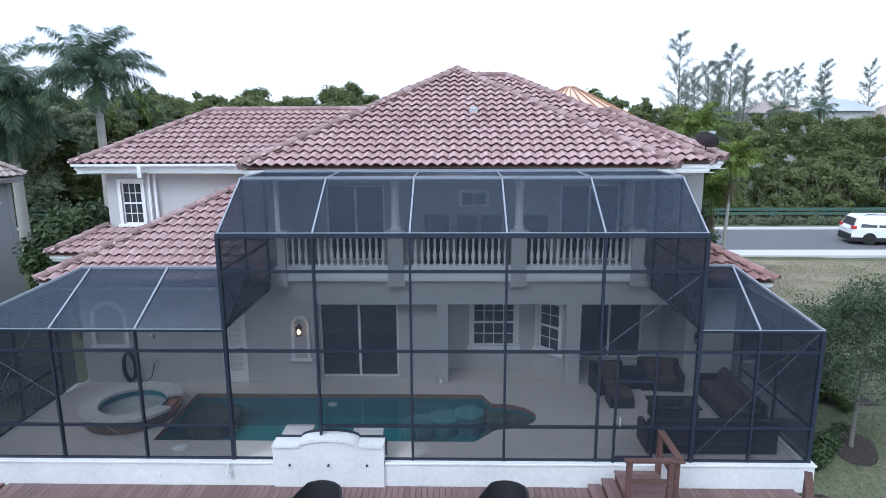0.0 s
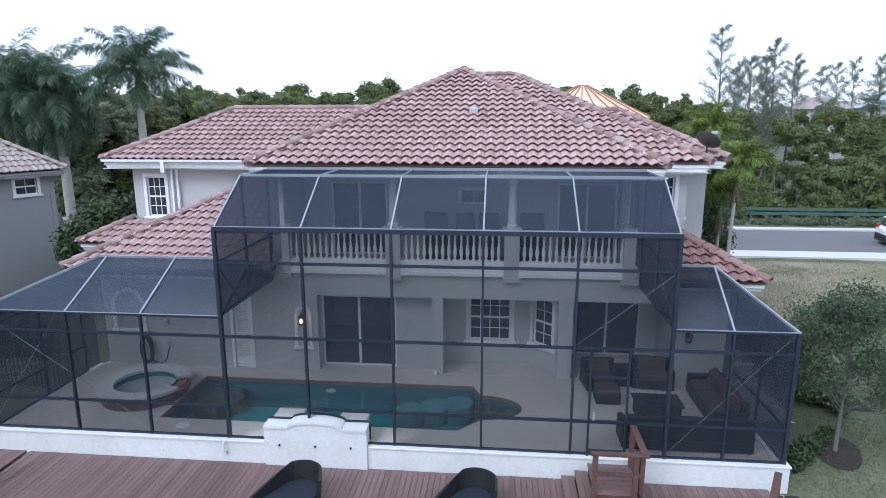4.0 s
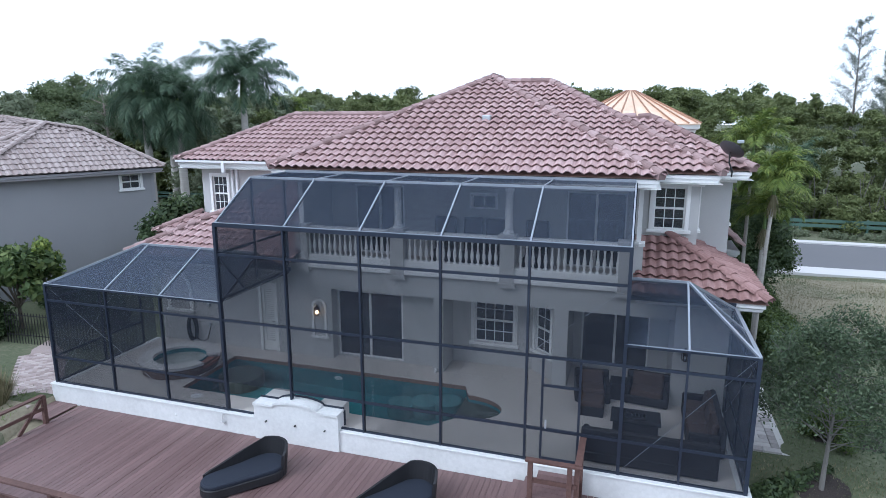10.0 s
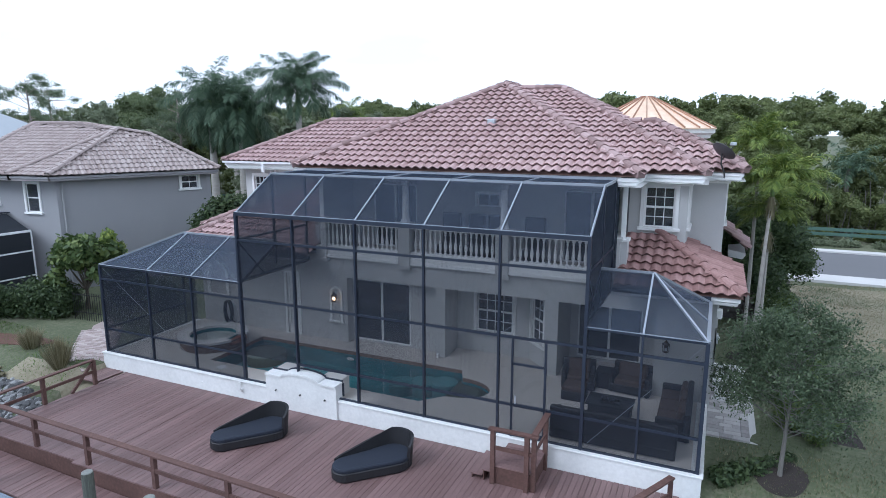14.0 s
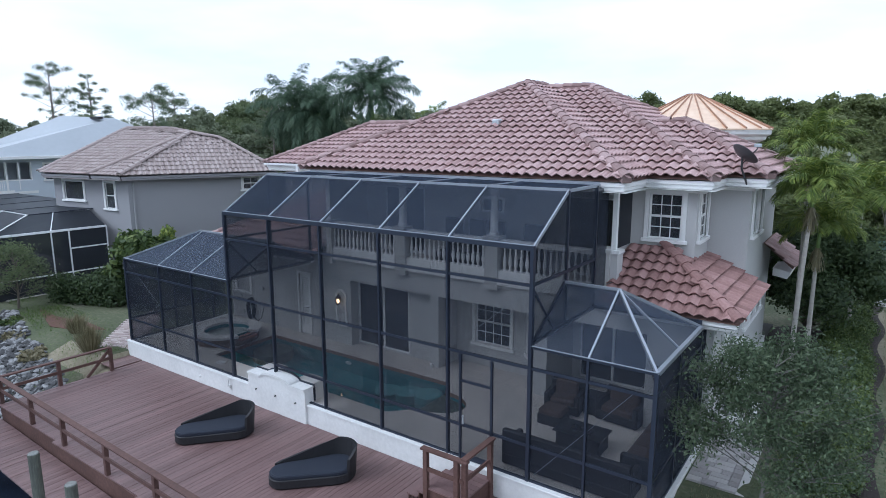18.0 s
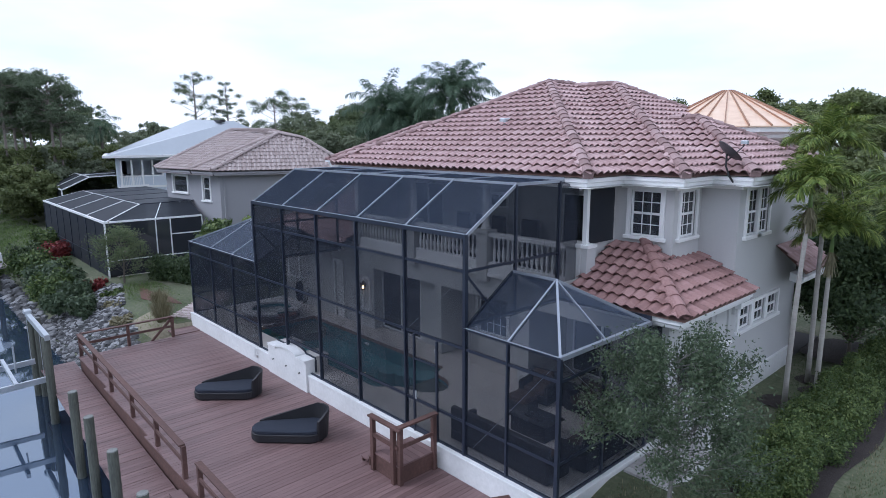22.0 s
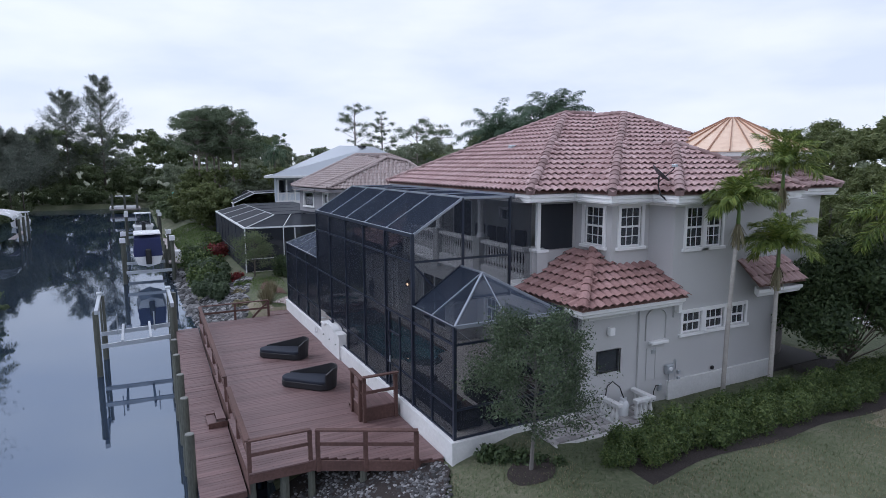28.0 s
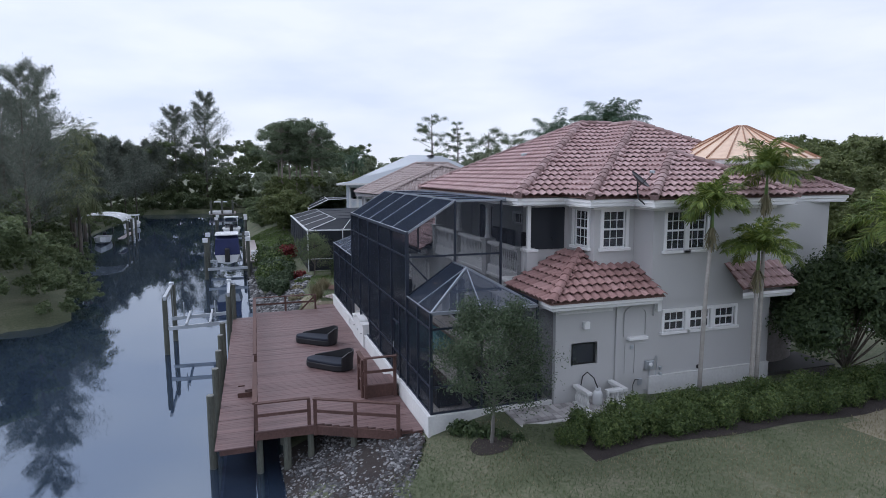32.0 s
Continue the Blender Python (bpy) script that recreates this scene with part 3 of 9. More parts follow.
tile_geo = tile_shape(TILE_W, TILE_L)
tile_mesh = tile_geo.mesh("roof_tile", TILE, True)
cap_geo = cap_shape()
cap_mesh = cap_geo.mesh("ridge_cap", CAP, True)
near_tiles = [m for p in low_right for m in p.tiles()]
far_tiles = [m for p in low_left + low_back for m in p.tiles()]
main_tiles = [m for p in main_planes for m in p.tiles()]
edge = [m for m in main_tiles if m.translation.x > 5.0 and m.translation.y < 21.0 and m.translation.z < 6.9][: max(0, 300 - len(near_tiles))]
edge_keys = {id(m) for m in edge}
part("roof_tile_field", tile_field([m for m in main_tiles if id(m) not in edge_keys] + far_tiles, tile_geo), TILE_J, roof, kind="stuff", smooth=True)
TILE_PIECES = [(roof, m) for m in edge] + [(low_roof, m) for m in near_tiles]


def e(x, y, z=EAVE):
    return (x, y, z)


cap_lines = [(e(X1, 15.8), (0.06, 21.46, 9.13)), (e(XM, 15.8), (0.06, 21.46, 9.13)), ((0.06, 21.46, 9.13), (0.06, 22.97, 9.13)), ((0.06, 22.97, 9.06), (1.87, 22.97, 9.04)), (e(7.34, 17.5), (1.87, 22.97, 9.04)),
             (e(8.33, 19.1), (5.43, 22.0, 7.75)), ((5.43, 22.0, 7.75), (4.44, 22.0, 7.75)), (e(8.33, 24.9), (5.43, 22.0, 7.75)), (e(WX, 19.97, WEAVE), (-9.14, 23.48, 7.88)), (e(WX, 27.0, WEAVE), (-9.14, 23.48, 7.88)),
             ((-9.14, 23.48, 7.88), (-2.45, 23.48, 7.88)), (e(7.34, 28.44), (1.87, 22.97, 9.04))]
CAP_PIECES = [(roof, m) for a, b in cap_lines for m in cap_run(a, b)]
for a, b in cap_lines:
    part("ridge_bedding", Geo().beam((a[0], a[1], a[2] + 0.02), (b[0], b[1], b[2] + 0.02), 0.24, 0.16), CAP, roof)
CAP_PIECES += [(low_roof, m) for a, b in (((RX, 15.65, LOW_EAVE), (6.05, 18.0, 4.475)), ((-11.24, 15.6, LOW_EAVE), (-6.34, 20.5, 5.75)), ((-13.27, 19.1, LOW_EAVE), (-11.87, 20.5, 4.0))) for m in cap_run(a, b)]

g = Geo()
for a, b in (((XM, 15.8), (X1, 15.8)), ((X1, 15.8), (X1, 17.5)), ((X1, 17.5), (7.34, 17.5)), ((7.34, 17.5), (7.34, 19.1)), ((7.34, 19.1), (8.33, 19.1)), ((8.33, 19.1), (8.33, 24.9)), ((8.33, 24.9), (7.34, 24.9)),
             ((7.34, 24.9), (7.34, 28.44)), ((7.34, 28.44), (XM, 28.44)), ((XM, 19.97), (XM, 15.8)), ((WX, 19.97), (XM, 19.97)), ((WX, 27.0), (WX, 19.97)), ((XM, 27.0), (WX, 27.0))):
    g = Geo()
    eave_trim(g, a, b, WEAVE if min(a[0], b[0]) < XM else EAVE)
    part("fascia", g, WHITE, house, "white painted eave moulding")
for a, b in (((5.17, 15.65), (RX, 15.65)), ((RX, 15.65), (RX, 19.62)), ((-11.24, 15.6), (-5.02, 15.6)), ((-11.24, 19.1), (-11.24, 15.6)), ((-13.27, 19.1), (-11.24, 19.1)), ((-13.27, 27.0), (-13.27, 19.1)), ((8.72, 22.3), (8.72, 24.6))):
    g = Geo()
    eave_trim(g, a, b, LOW_EAVE, 0.05)
    part("fascia", g, WHITE, house, "white painted eave moulding")
g = Geo()
for k, (x0, x1) in enumerate(((WX + 0.05, -8.7), (-8.7, XM - 0.05))):
    g.box(x0, x1 - 0.004, 19.88, 19.99, WEAVE - 0.05, WEAVE + 0.03)
g.beam((-10.35, 19.9, WEAVE - 0.05), (-10.35, 19.9, WEAVE - 0.42), 0.13, 0.09)
part("gutter", g, ALU_WHITE, house, "white eave gutter")
g = Geo().box(-10.17, -10.09, 20.38, 20.46, 3.9, WEAVE - 0.3).box(-10.37, -10.30, 20.38, 20.46, 3.9, WEAVE - 0.3)
part("downpipe", g, ALU_WHITE, house, "white downpipe")


def opening(p, q, u0, u1, z0, z1):
    """The pose of an opening's lower left corner on the wall line p to q, and its width and height."""
    d = (Vector(q) - Vector(p)).normalized()
    return pose(p[0] + d.x * u0, p[1] + d.y * u0, z0, 0, 0, frame_axes(p, q)), u1 - u0, z1 - z0


def at_pose(g, m):
    return Geo().add(g, m)


def sash_window(owner, m, w, h, cols=2, rows=2, double=True, sill=True, trim=0.11, name="window", label="white-framed sash window with a grid of small panes", paint=WHITE):
    """A window in an opening: casing, sash frames with glazing bars, two panes and a sill."""
    g = Geo()
    t = trim
    for b in ((-t, 0, -0.0, h), (w, w + t, 0.0, h), (-t, w + t, h, h + t)):
        g.box(b[0], b[1], -0.05, 0.02, b[2], b[3])
    win = part(name, at_pose(g, m), WHITE, owner, label)
    g = Geo()
    f = 0.05
    for x0, x1, z0, z1 in ((0, f, 0, h), (w - f, w, 0, h), (f, w - f, h - f, h), (f, w - f, 0, f)):
        g.box(x0, x1, 0.03, 0.10, z0, z1)
    if double:
        g.box(f, w - f, 0.02, 0.09, h / 2 - 0.03, h / 2 + 0.03)
    for k in range(1, cols):
        x = f + (w - 2 * f) * k / cols
        g.box(x - 0.012, x + 0.012, 0.045, 0.075, f, h - f)
    for half in range(2 if double else 1):
        z0, z1 = (f, h / 2 - 0.03) if half == 0 else (h / 2 + 0.03, h - f)
        if not double:
            z0, z1 = f, h - f
        for k in range(1, rows):
            z = z0 + (z1 - z0) * k / rows
            g.box(f, w - f, 0.047, 0.073, z - 0.012, z + 0.012)
    part("window_frame", at_pose(g, m), paint, win)
    for z0, z1 in (((f, h / 2 - 0.03), (h / 2 + 0.03, h - f)) if double else ((f, h - f),)):
        part("pane", at_pose(Geo().box(f, w - f, 0.056, 0.064, z0, z1), m), WINDOW, win)
    if sill:
        part("window_sill", at_pose(Geo().box(-t - 0.06, w + t + 0.06, -0.10, 0.02, -0.09, 0.0, 0.015), m), WHITE, win)
    return win


def slider(owner, m, w, h, leaves=2, label="dark sliding glass door in a white frame", frame=WHITE):
    g = Geo()
    f = 0.045
    for b in ((0, f, 0, h), (w - f, w, 0, h), (f, w - f, h - f, h), (f, w - f, 0, f)):
        g.box(b[0], b[1], 0.0, 0.10, b[2], b[3])
    for k in range(1, leaves):
        g.box(w * k / leaves - 0.035, w * k / leaves + 0.035, 0.015, 0.085, f, h - f)
    door = part("sliding_door", at_pose(g, m), frame, owner, label)
    for k in range(leaves):
        part("pane", at_pose(Geo().box(w * k / leaves + f * 0.8, w * (k + 1) / leaves - f * 0.8, 0.045 + 0.012 * k, 0.053 + 0.012 * k, f, h - f), m), WINDOW, door)
    return door


W2 = EAVE - 0.28   # top of the upper walls
GF = 3.22          # top of the ground-floor walls


def house_wall(name, p, q, z0, z1, holes=(), thick=0.2, label="", cut=0.0):
    return part(name, wall(p, q, z0, z1, holes, thick, cut), STUCCO, house, label)


# ground floor, terrace side
house_wall("wall", (-10.65, 16.4), (-3.95, 16.4), -0.4, GF, [(4.10, 4.62, 0.10, 2.38)], 0.35, cut=0.2)
house_wall("wall", (-3.95, 16.75), (-0.53, 16.75), -0.4, GF, [(0.05, 2.30, 0.16, 2.36)])
house_wall("column", (-0.53, 16.4), (-0.21, 16.4), -0.4, 2.448, thick=1.04)
house_wall("wall", (-0.21, 17.45), (2.35, 17.45), -0.4, GF, [(0.72, 1.98, 0.85, 2.3)])
house_wall("wall", (2.35, 17.45), (3.1, 16.7), -0.4, GF, [(0.16, 0.90, 0.85, 2.3)])
house_wall("column", (3.1, 16.4), (3.51, 16.4), -0.4, 2.448, thick=1.79)
house_wall("wall", (3.51, 18.2), (6.32, 18.2), -0.4, GF, [(0.25, 2.25, 0.2, 2.3)])
house_wall("wall", (6.32, 18.2), (6.32, 16.14), -0.4, GF)
house_wall("wall", (6.32, 16.14), (7.82, 16.14), -0.4, GF, cut=0.2)
house_wall("header_beam", (-3.95, 16.4), (6.32, 16.4), 2.45, GF, thick=0.34)
g = Geo().box(-3.9, 6.3, 16.76, 18.18, 2.6, 2.7)
part("ceiling", g, STUCCO, house, "plain lanai ceiling")
# right side and back
house_wall("wall", (7.82, 16.14), (7.82, 24.4), -0.4, GF - 0.1, [(0.56, 1.42, 1.19, 1.88)] + [(3.90 + 1.01 * k, 4.72 + 1.01 * k, 1.98, 2.62) for k in range(3)], cut=0.2)
house_wall("wall", (7.82, 24.4), (-11.85, 27.8), -0.4, GF)
house_wall("wall", (-11.85, 27.8), (-11.85, 20.5), -0.4, GF, cut=0.2)
house_wall("wall", (-10.65, 20.3), (-10.65, 16.4), -0.4, GF)
house_wall("wall", (-11.85, 20.5), (-10.65, 20.5), -0.4, GF, cut=0.2)
# upper floor
house_wall("wall", (-4.8, 18.3), (4.94, 18.3), 3.2, W2, [(0.9, 2.65, 3.3, 5.6), (4.95, 5.75, 4.95, 5.4), (7.95, 9.7, 3.3, 5.6)])
house_wall("wall", (-5.0, 20.5), (-5.0, 16.4), 3.2, W2)
house_wall("wall", (5.15, 16.75), (5.15, 18.0), 3.2, W2, [(0.0, 1.08, 4.47, 5.86)])
house_wall("wall", (5.15, 18.0), (6.83, 18.0), 3.2, W2, [(0.47, 1.33, 4.64, 5.86)])
house_wall("wall", (6.83, 18.0), (6.83, 19.5), 3.2, W2, [(0.33, 1.17, 4.64, 5.86)], cut=0.2)
house_wall("wall", (6.83, 19.5), (7.84, 19.5), 3.0, W2)
house_wall("wall", (7.84, 19.5), (7.84, 24.3), 3.0, W2, [(0.48, 2.02, 4.62, 5.87)], cut=0.2)
house_wall("wall", (7.84, 24.3), (7.0, 27.8), 3.0, W2)
house_wall("wall", (7.0, 27.8), (-11.85, 27.8), 3.2, W2)
house_wall("wall", (-11.85, 27.8), (-11.85, 20.5), 3.2, WEAVE - 0.28, cut=0.2)
house_wall("wall", (-11.85, 20.5), (-5.0, 20.5), 3.2, WEAVE - 0.28, [(0.50, 1.20, 4.07, 5.50)], cut=0.2)
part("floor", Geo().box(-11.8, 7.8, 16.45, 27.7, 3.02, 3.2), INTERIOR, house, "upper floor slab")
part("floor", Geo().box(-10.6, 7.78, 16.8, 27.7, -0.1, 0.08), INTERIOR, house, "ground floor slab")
g = Geo()
g.face((5.2, 16.5, 4.47), (5.2, 17.85, 4.47), (5.2, 17.85, 5.9), (5.2, 16.5, 5.9))
part("side_screen", g, SCREEN_FAR, house, "dark screen in the loggia side opening")
part("loggia_floor", Geo().box(-5.0, 5.15, 16.42, 18.28, 3.225, 3.27), PAVING, house, "pale loggia floor")

# corner pillars, frieze bands and plinth
g = Geo()
for x, y, z0, z1 in ((5.3, 16.56, 3.2, W2),):
    g.box(x - 0.10, x + 0.02, y - 0.17, y - 0.05, 4.50, z1)
    part("pedestal", Geo().box(x - 0.16, x + 0.09, y - 0.22, y + 0.185, z0, 4.42), STUCCO, house)
    g.box(x - 0.19, x + 0.13, y - 0.25, y + 0.187, 4.42, 4.50)
part("corner_pillar", g, WHITE, house, "white corner pillar on a capped pedestal")
g = Geo().box(7.80, 7.90, 19.5, 24.42, -0.2, 0.53).box(7.80, 7.915, 19.5, 24.42, 0.53, 0.56)
part("plinth", g, WALL_WHITE, house, "white painted plinth")
g = Geo()
for y0, y1 in ((18.22, 18.42), (19.60, 19.78)):
    g.box(7.80, 7.90, y0, y1, 0.0 if y0 < 19 else 2.55, 2.98)
g.box(7.80, 7.93, 18.15, 19.75, 2.98, 3.08)
part("pilaster", g, STUCCO, house, "stucco pilasters with a moulded band")
g = Geo().box(7.82, 8.0, 18.64, 19.36, 1.84, 1.93, 0.02)
part("wall_ledge", g, WHITE, house, "small white wall ledge")
g = Geo()
alc = [(18.55, 1.95), (18.55, 2.62)] + [(18.95 - 0.4 * math.cos(math.pi * k / 10), 2.62 + 0.28 * math.sin(math.pi * k / 10)) for k in range(1, 10)] + [(19.35, 2.62), (19.35, 1.95)]
for a, b in zip(alc, alc[1:]):
    g.beam((7.845, a[0], a[1]), (7.845, b[0], b[1]), 0.05, 0.05)
part("alcove_moulding", g, STUCCO, house, "arched stucco moulding over the ledge")
part("eave_bracket", Geo().box(7.82, 8.05, 19.62, 19.76, 2.72, 3.06), WHITE, house, "small white eave bracket")
part("frieze", Geo().box(7.80, 7.86, 16.2, 18.1, 2.82, 3.06), WALL_WHITE, house)
g = Geo()
for x0, y0, x1, y1 in ((5.36, 17.9, 6.86, 18.0), (6.83, 17.9, 6.93, 19.5), (6.86, 19.4, 7.86, 19.5), (7.84, 19.42, 7.94, 24.3)):
    part("frieze", Geo().box(x0, x1, y0, y1, W2 - 0.12, W2), WHITE, house)
g = Geo()
g.box(-5.05, 5.2, 16.30, 16.40, 3.14, 3.24)
g.box(-5.0, 5.15, 16.34, 16.60, 3.24, 3.52)
part("balcony_kerb", g, WHITE, house, "white moulded balcony kerb")

# windows and doors
P, Q = (-0.21, 17.45), (2.35, 17.45)
m, w, h = opening(P, Q, 0.72, 1.98, 0.85, 2.3)
sash_window(house, m, w, h, 4, 2, True)
m, w, h = opening((2.35, 17.45), (3.1, 16.7), 0.16, 0.90, 0.85, 2.3)
sash_window(house, m, w, h, 2, 2, True)
m, w, h = opening((-3.95, 16.75), (-0.53, 16.75), 0.05, 2.30, 0.16, 2.36)
slider(house, m, w, h)
m, w, h = opening((3.51, 18.2), (6.32, 18.2), 0.25, 2.25, 0.2, 2.3)
slider(house, m, w, h)
for u0 in (0.9, 7.95):
    m, w, h = opening((-4.8, 18.3), (4.94, 18.3), u0, u0 + 1.75, 3.3, 5.6)
    slider(house, m, w, h, 2, "dark sliding glass door to the loggia")
m, w, h = opening((-4.8, 18.3), (4.94, 18.3), 4.95, 5.75, 4.95, 5.4)
sash_window(house, m, w, h, 2, 1, False, False, 0.06, label="small high loggia window")
m, w, h = opening((5.15, 18.0), (6.83, 18.0), 0.47, 1.33, 4.64, 5.86)
sash_window(house, m, w, h, 3, 2)
m, w, h = opening((6.83, 18.0), (6.83, 19.5), 0.33, 1.17, 4.64, 5.86)
sash_window(house, m, w, h, 3, 2)
for k in range(2):
    m, w, h = opening((7.84, 19.5), (7.84, 24.3), 0.48 + 0.77 * k, 1.25 + 0.77 * k, 4.62, 5.87)
    sash_window(house, m, w, h, 3, 2, trim=0.09 if k == 0 else 0.085)
for k in range(3):
    m, w, h = opening((7.82, 16.14), (7.82, 24.4), 3.90 + 1.01 * k, 4.72 + 1.01 * k, 1.98, 2.62)
    sash_window(house, m, w, h, 3, 1, True, True, 0.092, label="low white-framed window of a row of three")
m, w, h = opening((-11.85, 20.5), (-5.0, 20.5), 0.50, 1.20, 4.07, 5.50)
sash_window(house, m, w, h, 3, 2)
m, w, h = opening((7.82, 16.14), (7.82, 24.4), 0.56, 1.42, 1.19, 1.88)
sash_window(house, m, w, h, 1, 1, False, False, 0.0, label="dark serving hatch with a black frame", paint=BLACK)

# louvred door
m, w, h = opening((-10.65, 16.4), (-3.95, 16.4), 4.10, 4.62, 0.10, 2.38)
g = Geo()
for b in ((-0.09, 0, 0, h + 0.09), (w, w + 0.09, 0, h + 0.09), (0, w, h, h + 0.09)):
    g.box(b[0], b[1], -0.04, 0.02, b[2], b[3])
door = part("door", at_pose(g, m), WHITE, house, "white louvred terrace door")
g = Geo()
for b in ((0, 0.09, 0, h), (w - 0.09, w, 0, h), (0.09, w - 0.09, h - 0.12, h), (0.09, w - 0.09, 0, 0.35), (0.09, w - 0.09, 1.0, 1.1)):
    g.box(b[0], b[1], 0.03, 0.08, b[2], b[3])
part("door_leaf", at_pose(g, m), WHITE, door)
part("door_panel", at_pose(Geo().box(0.08, w - 0.08, 0.075, 0.09, 0.05, h - 0.05), m), WALL_WHITE, door)
for k in range(26):
    z = 0.37 + k * 0.072 + (0.0 if k < 9 else 0.09)
    if z < h - 0.15:
        part("slat", at_pose(Geo().beam((0.09, 0.055, z), (w - 0.09, 0.055, z + 0.001), 0.05, 0.012), m), WHITE, door)
part("door_handle", at_pose(Geo().tube([(w - 0.05, 0.0, 1.05), (w - 0.05, -0.05, 1.05), (w - 0.14, -0.05, 1.05)], 0.014), m), BLACK, door, "black lever handle")


def arched(owner, x, y, w, z0, z1, ring, name, label, mat_in, depth=0.10):
    """An arched niche or window: raised surround with a round head."""
    r = w / 2
    n = 14
    inner = [(x - r, z0), (x - r, z1 - r)] + [(x - r * math.cos(math.pi * k / n), z1 - r + r * math.sin(math.pi * k / n)) for k in range(1, n)] + [(x + r, z1 - r), (x + r, z0)]
    R = r + ring
    outer = [(x - R, z0), (x - R, z1 - r)] + [(x - R * math.cos(math.pi * k / n), z1 - r + R * math.sin(math.pi * k / n)) for k in range(1, n)] + [(x + R, z1 - r), (x + R, z0)]
    g = Geo()
    for k in range(len(inner) - 1):
        a, b, c, d = inner[k], inner[k + 1], outer[k + 1], outer[k]
        g.loft([[(a[0], y - 0.06, a[1]), (b[0], y - 0.06, b[1]), (c[0], y - 0.06, c[1]), (d[0], y - 0.06, d[1])], [(a[0], y, a[1]), (b[0], y, b[1]), (c[0], y, c[1]), (d[0], y, d[1])]])
    g.box(x - R - 0.04, x + R + 0.04, y - 0.09, y, z0 - 0.08, z0)
    ob = part(name, g, WHITE, owner, label)
    g = Geo()
    g.face(*[(p[0], y - 0.012, p[1]) for p in inner])
    part("recess", g, mat_in, ob)
    return ob


arched(house, -9.83, 16.4, 0.82, 1.25, 2.42, 0.12, "window", "arched blind window with a white surround", BLIND)
arched(house, -4.39, 16.4, 0.36, 0.86, 2.02, 0.08, "niche", "tall arched wall niche with a white surround", STUCCO)

# loggia balustrade and columns
def baluster_geo(h, r=0.055, n=10):
    prof = [(r * 0.95, 0), (r * 0.95, h * 0.07), (r * 0.5, h * 0.10), (r * 0.62, h * 0.16), (r * 1.0, h * 0.30), (r * 0.95, h * 0.40), (r * 0.55, h * 0.60), (r * 0.42, h * 0.78), (r * 0.7, h * 0.84), (r * 0.45, h * 0.88), (r * 0.9, h * 0.93), (r * 0.9, h)]
    return Geo().lathe(0, 0, prof, n)


balustrade = part("balustrade", Geo().box(-4.95, 5.0, 16.33, 16.58, 4.34, 4.46, 0.02), WHITE, house, "cream cast balustrade with turned balusters")
BAL = baluster_geo(0.78).mesh("baluster", WHITE, True)
for x0, x1 in ((-4.72, -1.95), (-1.33, 1.42), (2.04, 4.82)):
    k = int((x1 - x0) / 0.178)
    for i in range(k + 1):
        piece("baluster", BAL, balustrade, pose(x0 + 0.05 + (x1 - x0 - 0.1) * i / k, 16.455, 3.55))
part("base_rail", Geo().box(-4.95, 5.0, 16.36, 16.55, 3.52, 3.57), WHITE, balustrade)
for x in (-4.88, -1.64, 1.73, 5.0):
    g = Geo().box(x - 0.21, x + 0.21, 16.27, 16.64, 3.05, 4.44)
    g.box(x - 0.27, x + 0.27, 16.22, 16.69, 4.44, 4.54, 0.02)
    g.box(x - 0.25, x + 0.25, 16.24, 16.67, 3.0, 3.12)
    part("pedestal", g, STUCCO, house, "stucco balustrade pedestal")
for x in (-1.64, 1.73):
    g = Geo().lathe(x, 16.46, [(0.15, 4.54), (0.15, 4.62), (0.115, 4.66), (0.11, 5.2), (0.10, 5.72), (0.14, 5.78), (0.15, 5.9)], 16)
    part("column", g, WHITE, house, "slim round loggia column", smooth=False)
part("loggia_beam", Geo().box(-5.0, 5.15, 16.3, 16.62, 5.9, W2), STUCCO, house)

# copper-roofed tower
TX, TY, TR = 4.65, 25.8, 2.62
NS = 24
g = Geo().lathe(TX, TY, [(TR - 0.45, -0.3), (TR - 0.45, 7.2)], 32)
part("tower_wall", g, TOWER_STONE, house, "round brown-grey stone-faced tower")
g = Geo().lathe(TX, TY, [(TR - 0.3, 7.1), (TR - 0.1, 7.2), (TR - 0.08, 7.3), (TR + 0.06, 7.38), (TR + 0.06, 7.53), (TR - 0.3, 7.53)], 32)
part("tower_cornice", g, WHITE, house, "white round cornice")
g = Geo().lathe(TX, TY, [(TR + 0.1, 7.53), (TR + 0.1, 7.57), (0.24, 8.82), (0.12, 8.87)], 32)
tower_roof = part("tower_roof", g, COPPER, house, "bright copper standing-seam cone roof")
for k in range(NS):
    a = 2 * math.pi * (k + 0.5) / NS
    g = Geo().beam((TX + (TR + 0.1) * math.cos(a), TY + (TR + 0.1) * math.sin(a), 7.59), (TX + 0.2 * math.cos(a), TY + 0.2 * math.sin(a), 8.84), 0.035, 0.06)
    part("seam", g, SEAM, tower_roof, "tarnished copper seam")
for a in (-35.0, 5.0):
    m = Matrix.Translation((TX, TY, 0)) @ pose(0, 0, 0, 0, 0, a) @ pose(TR - 0.47, -0.45, 4.6, 0, 0, 90)
    sash_window(house, m, 0.9, 1.5, 3, 3, True, True, 0.1, label="curved tower window with white trim")

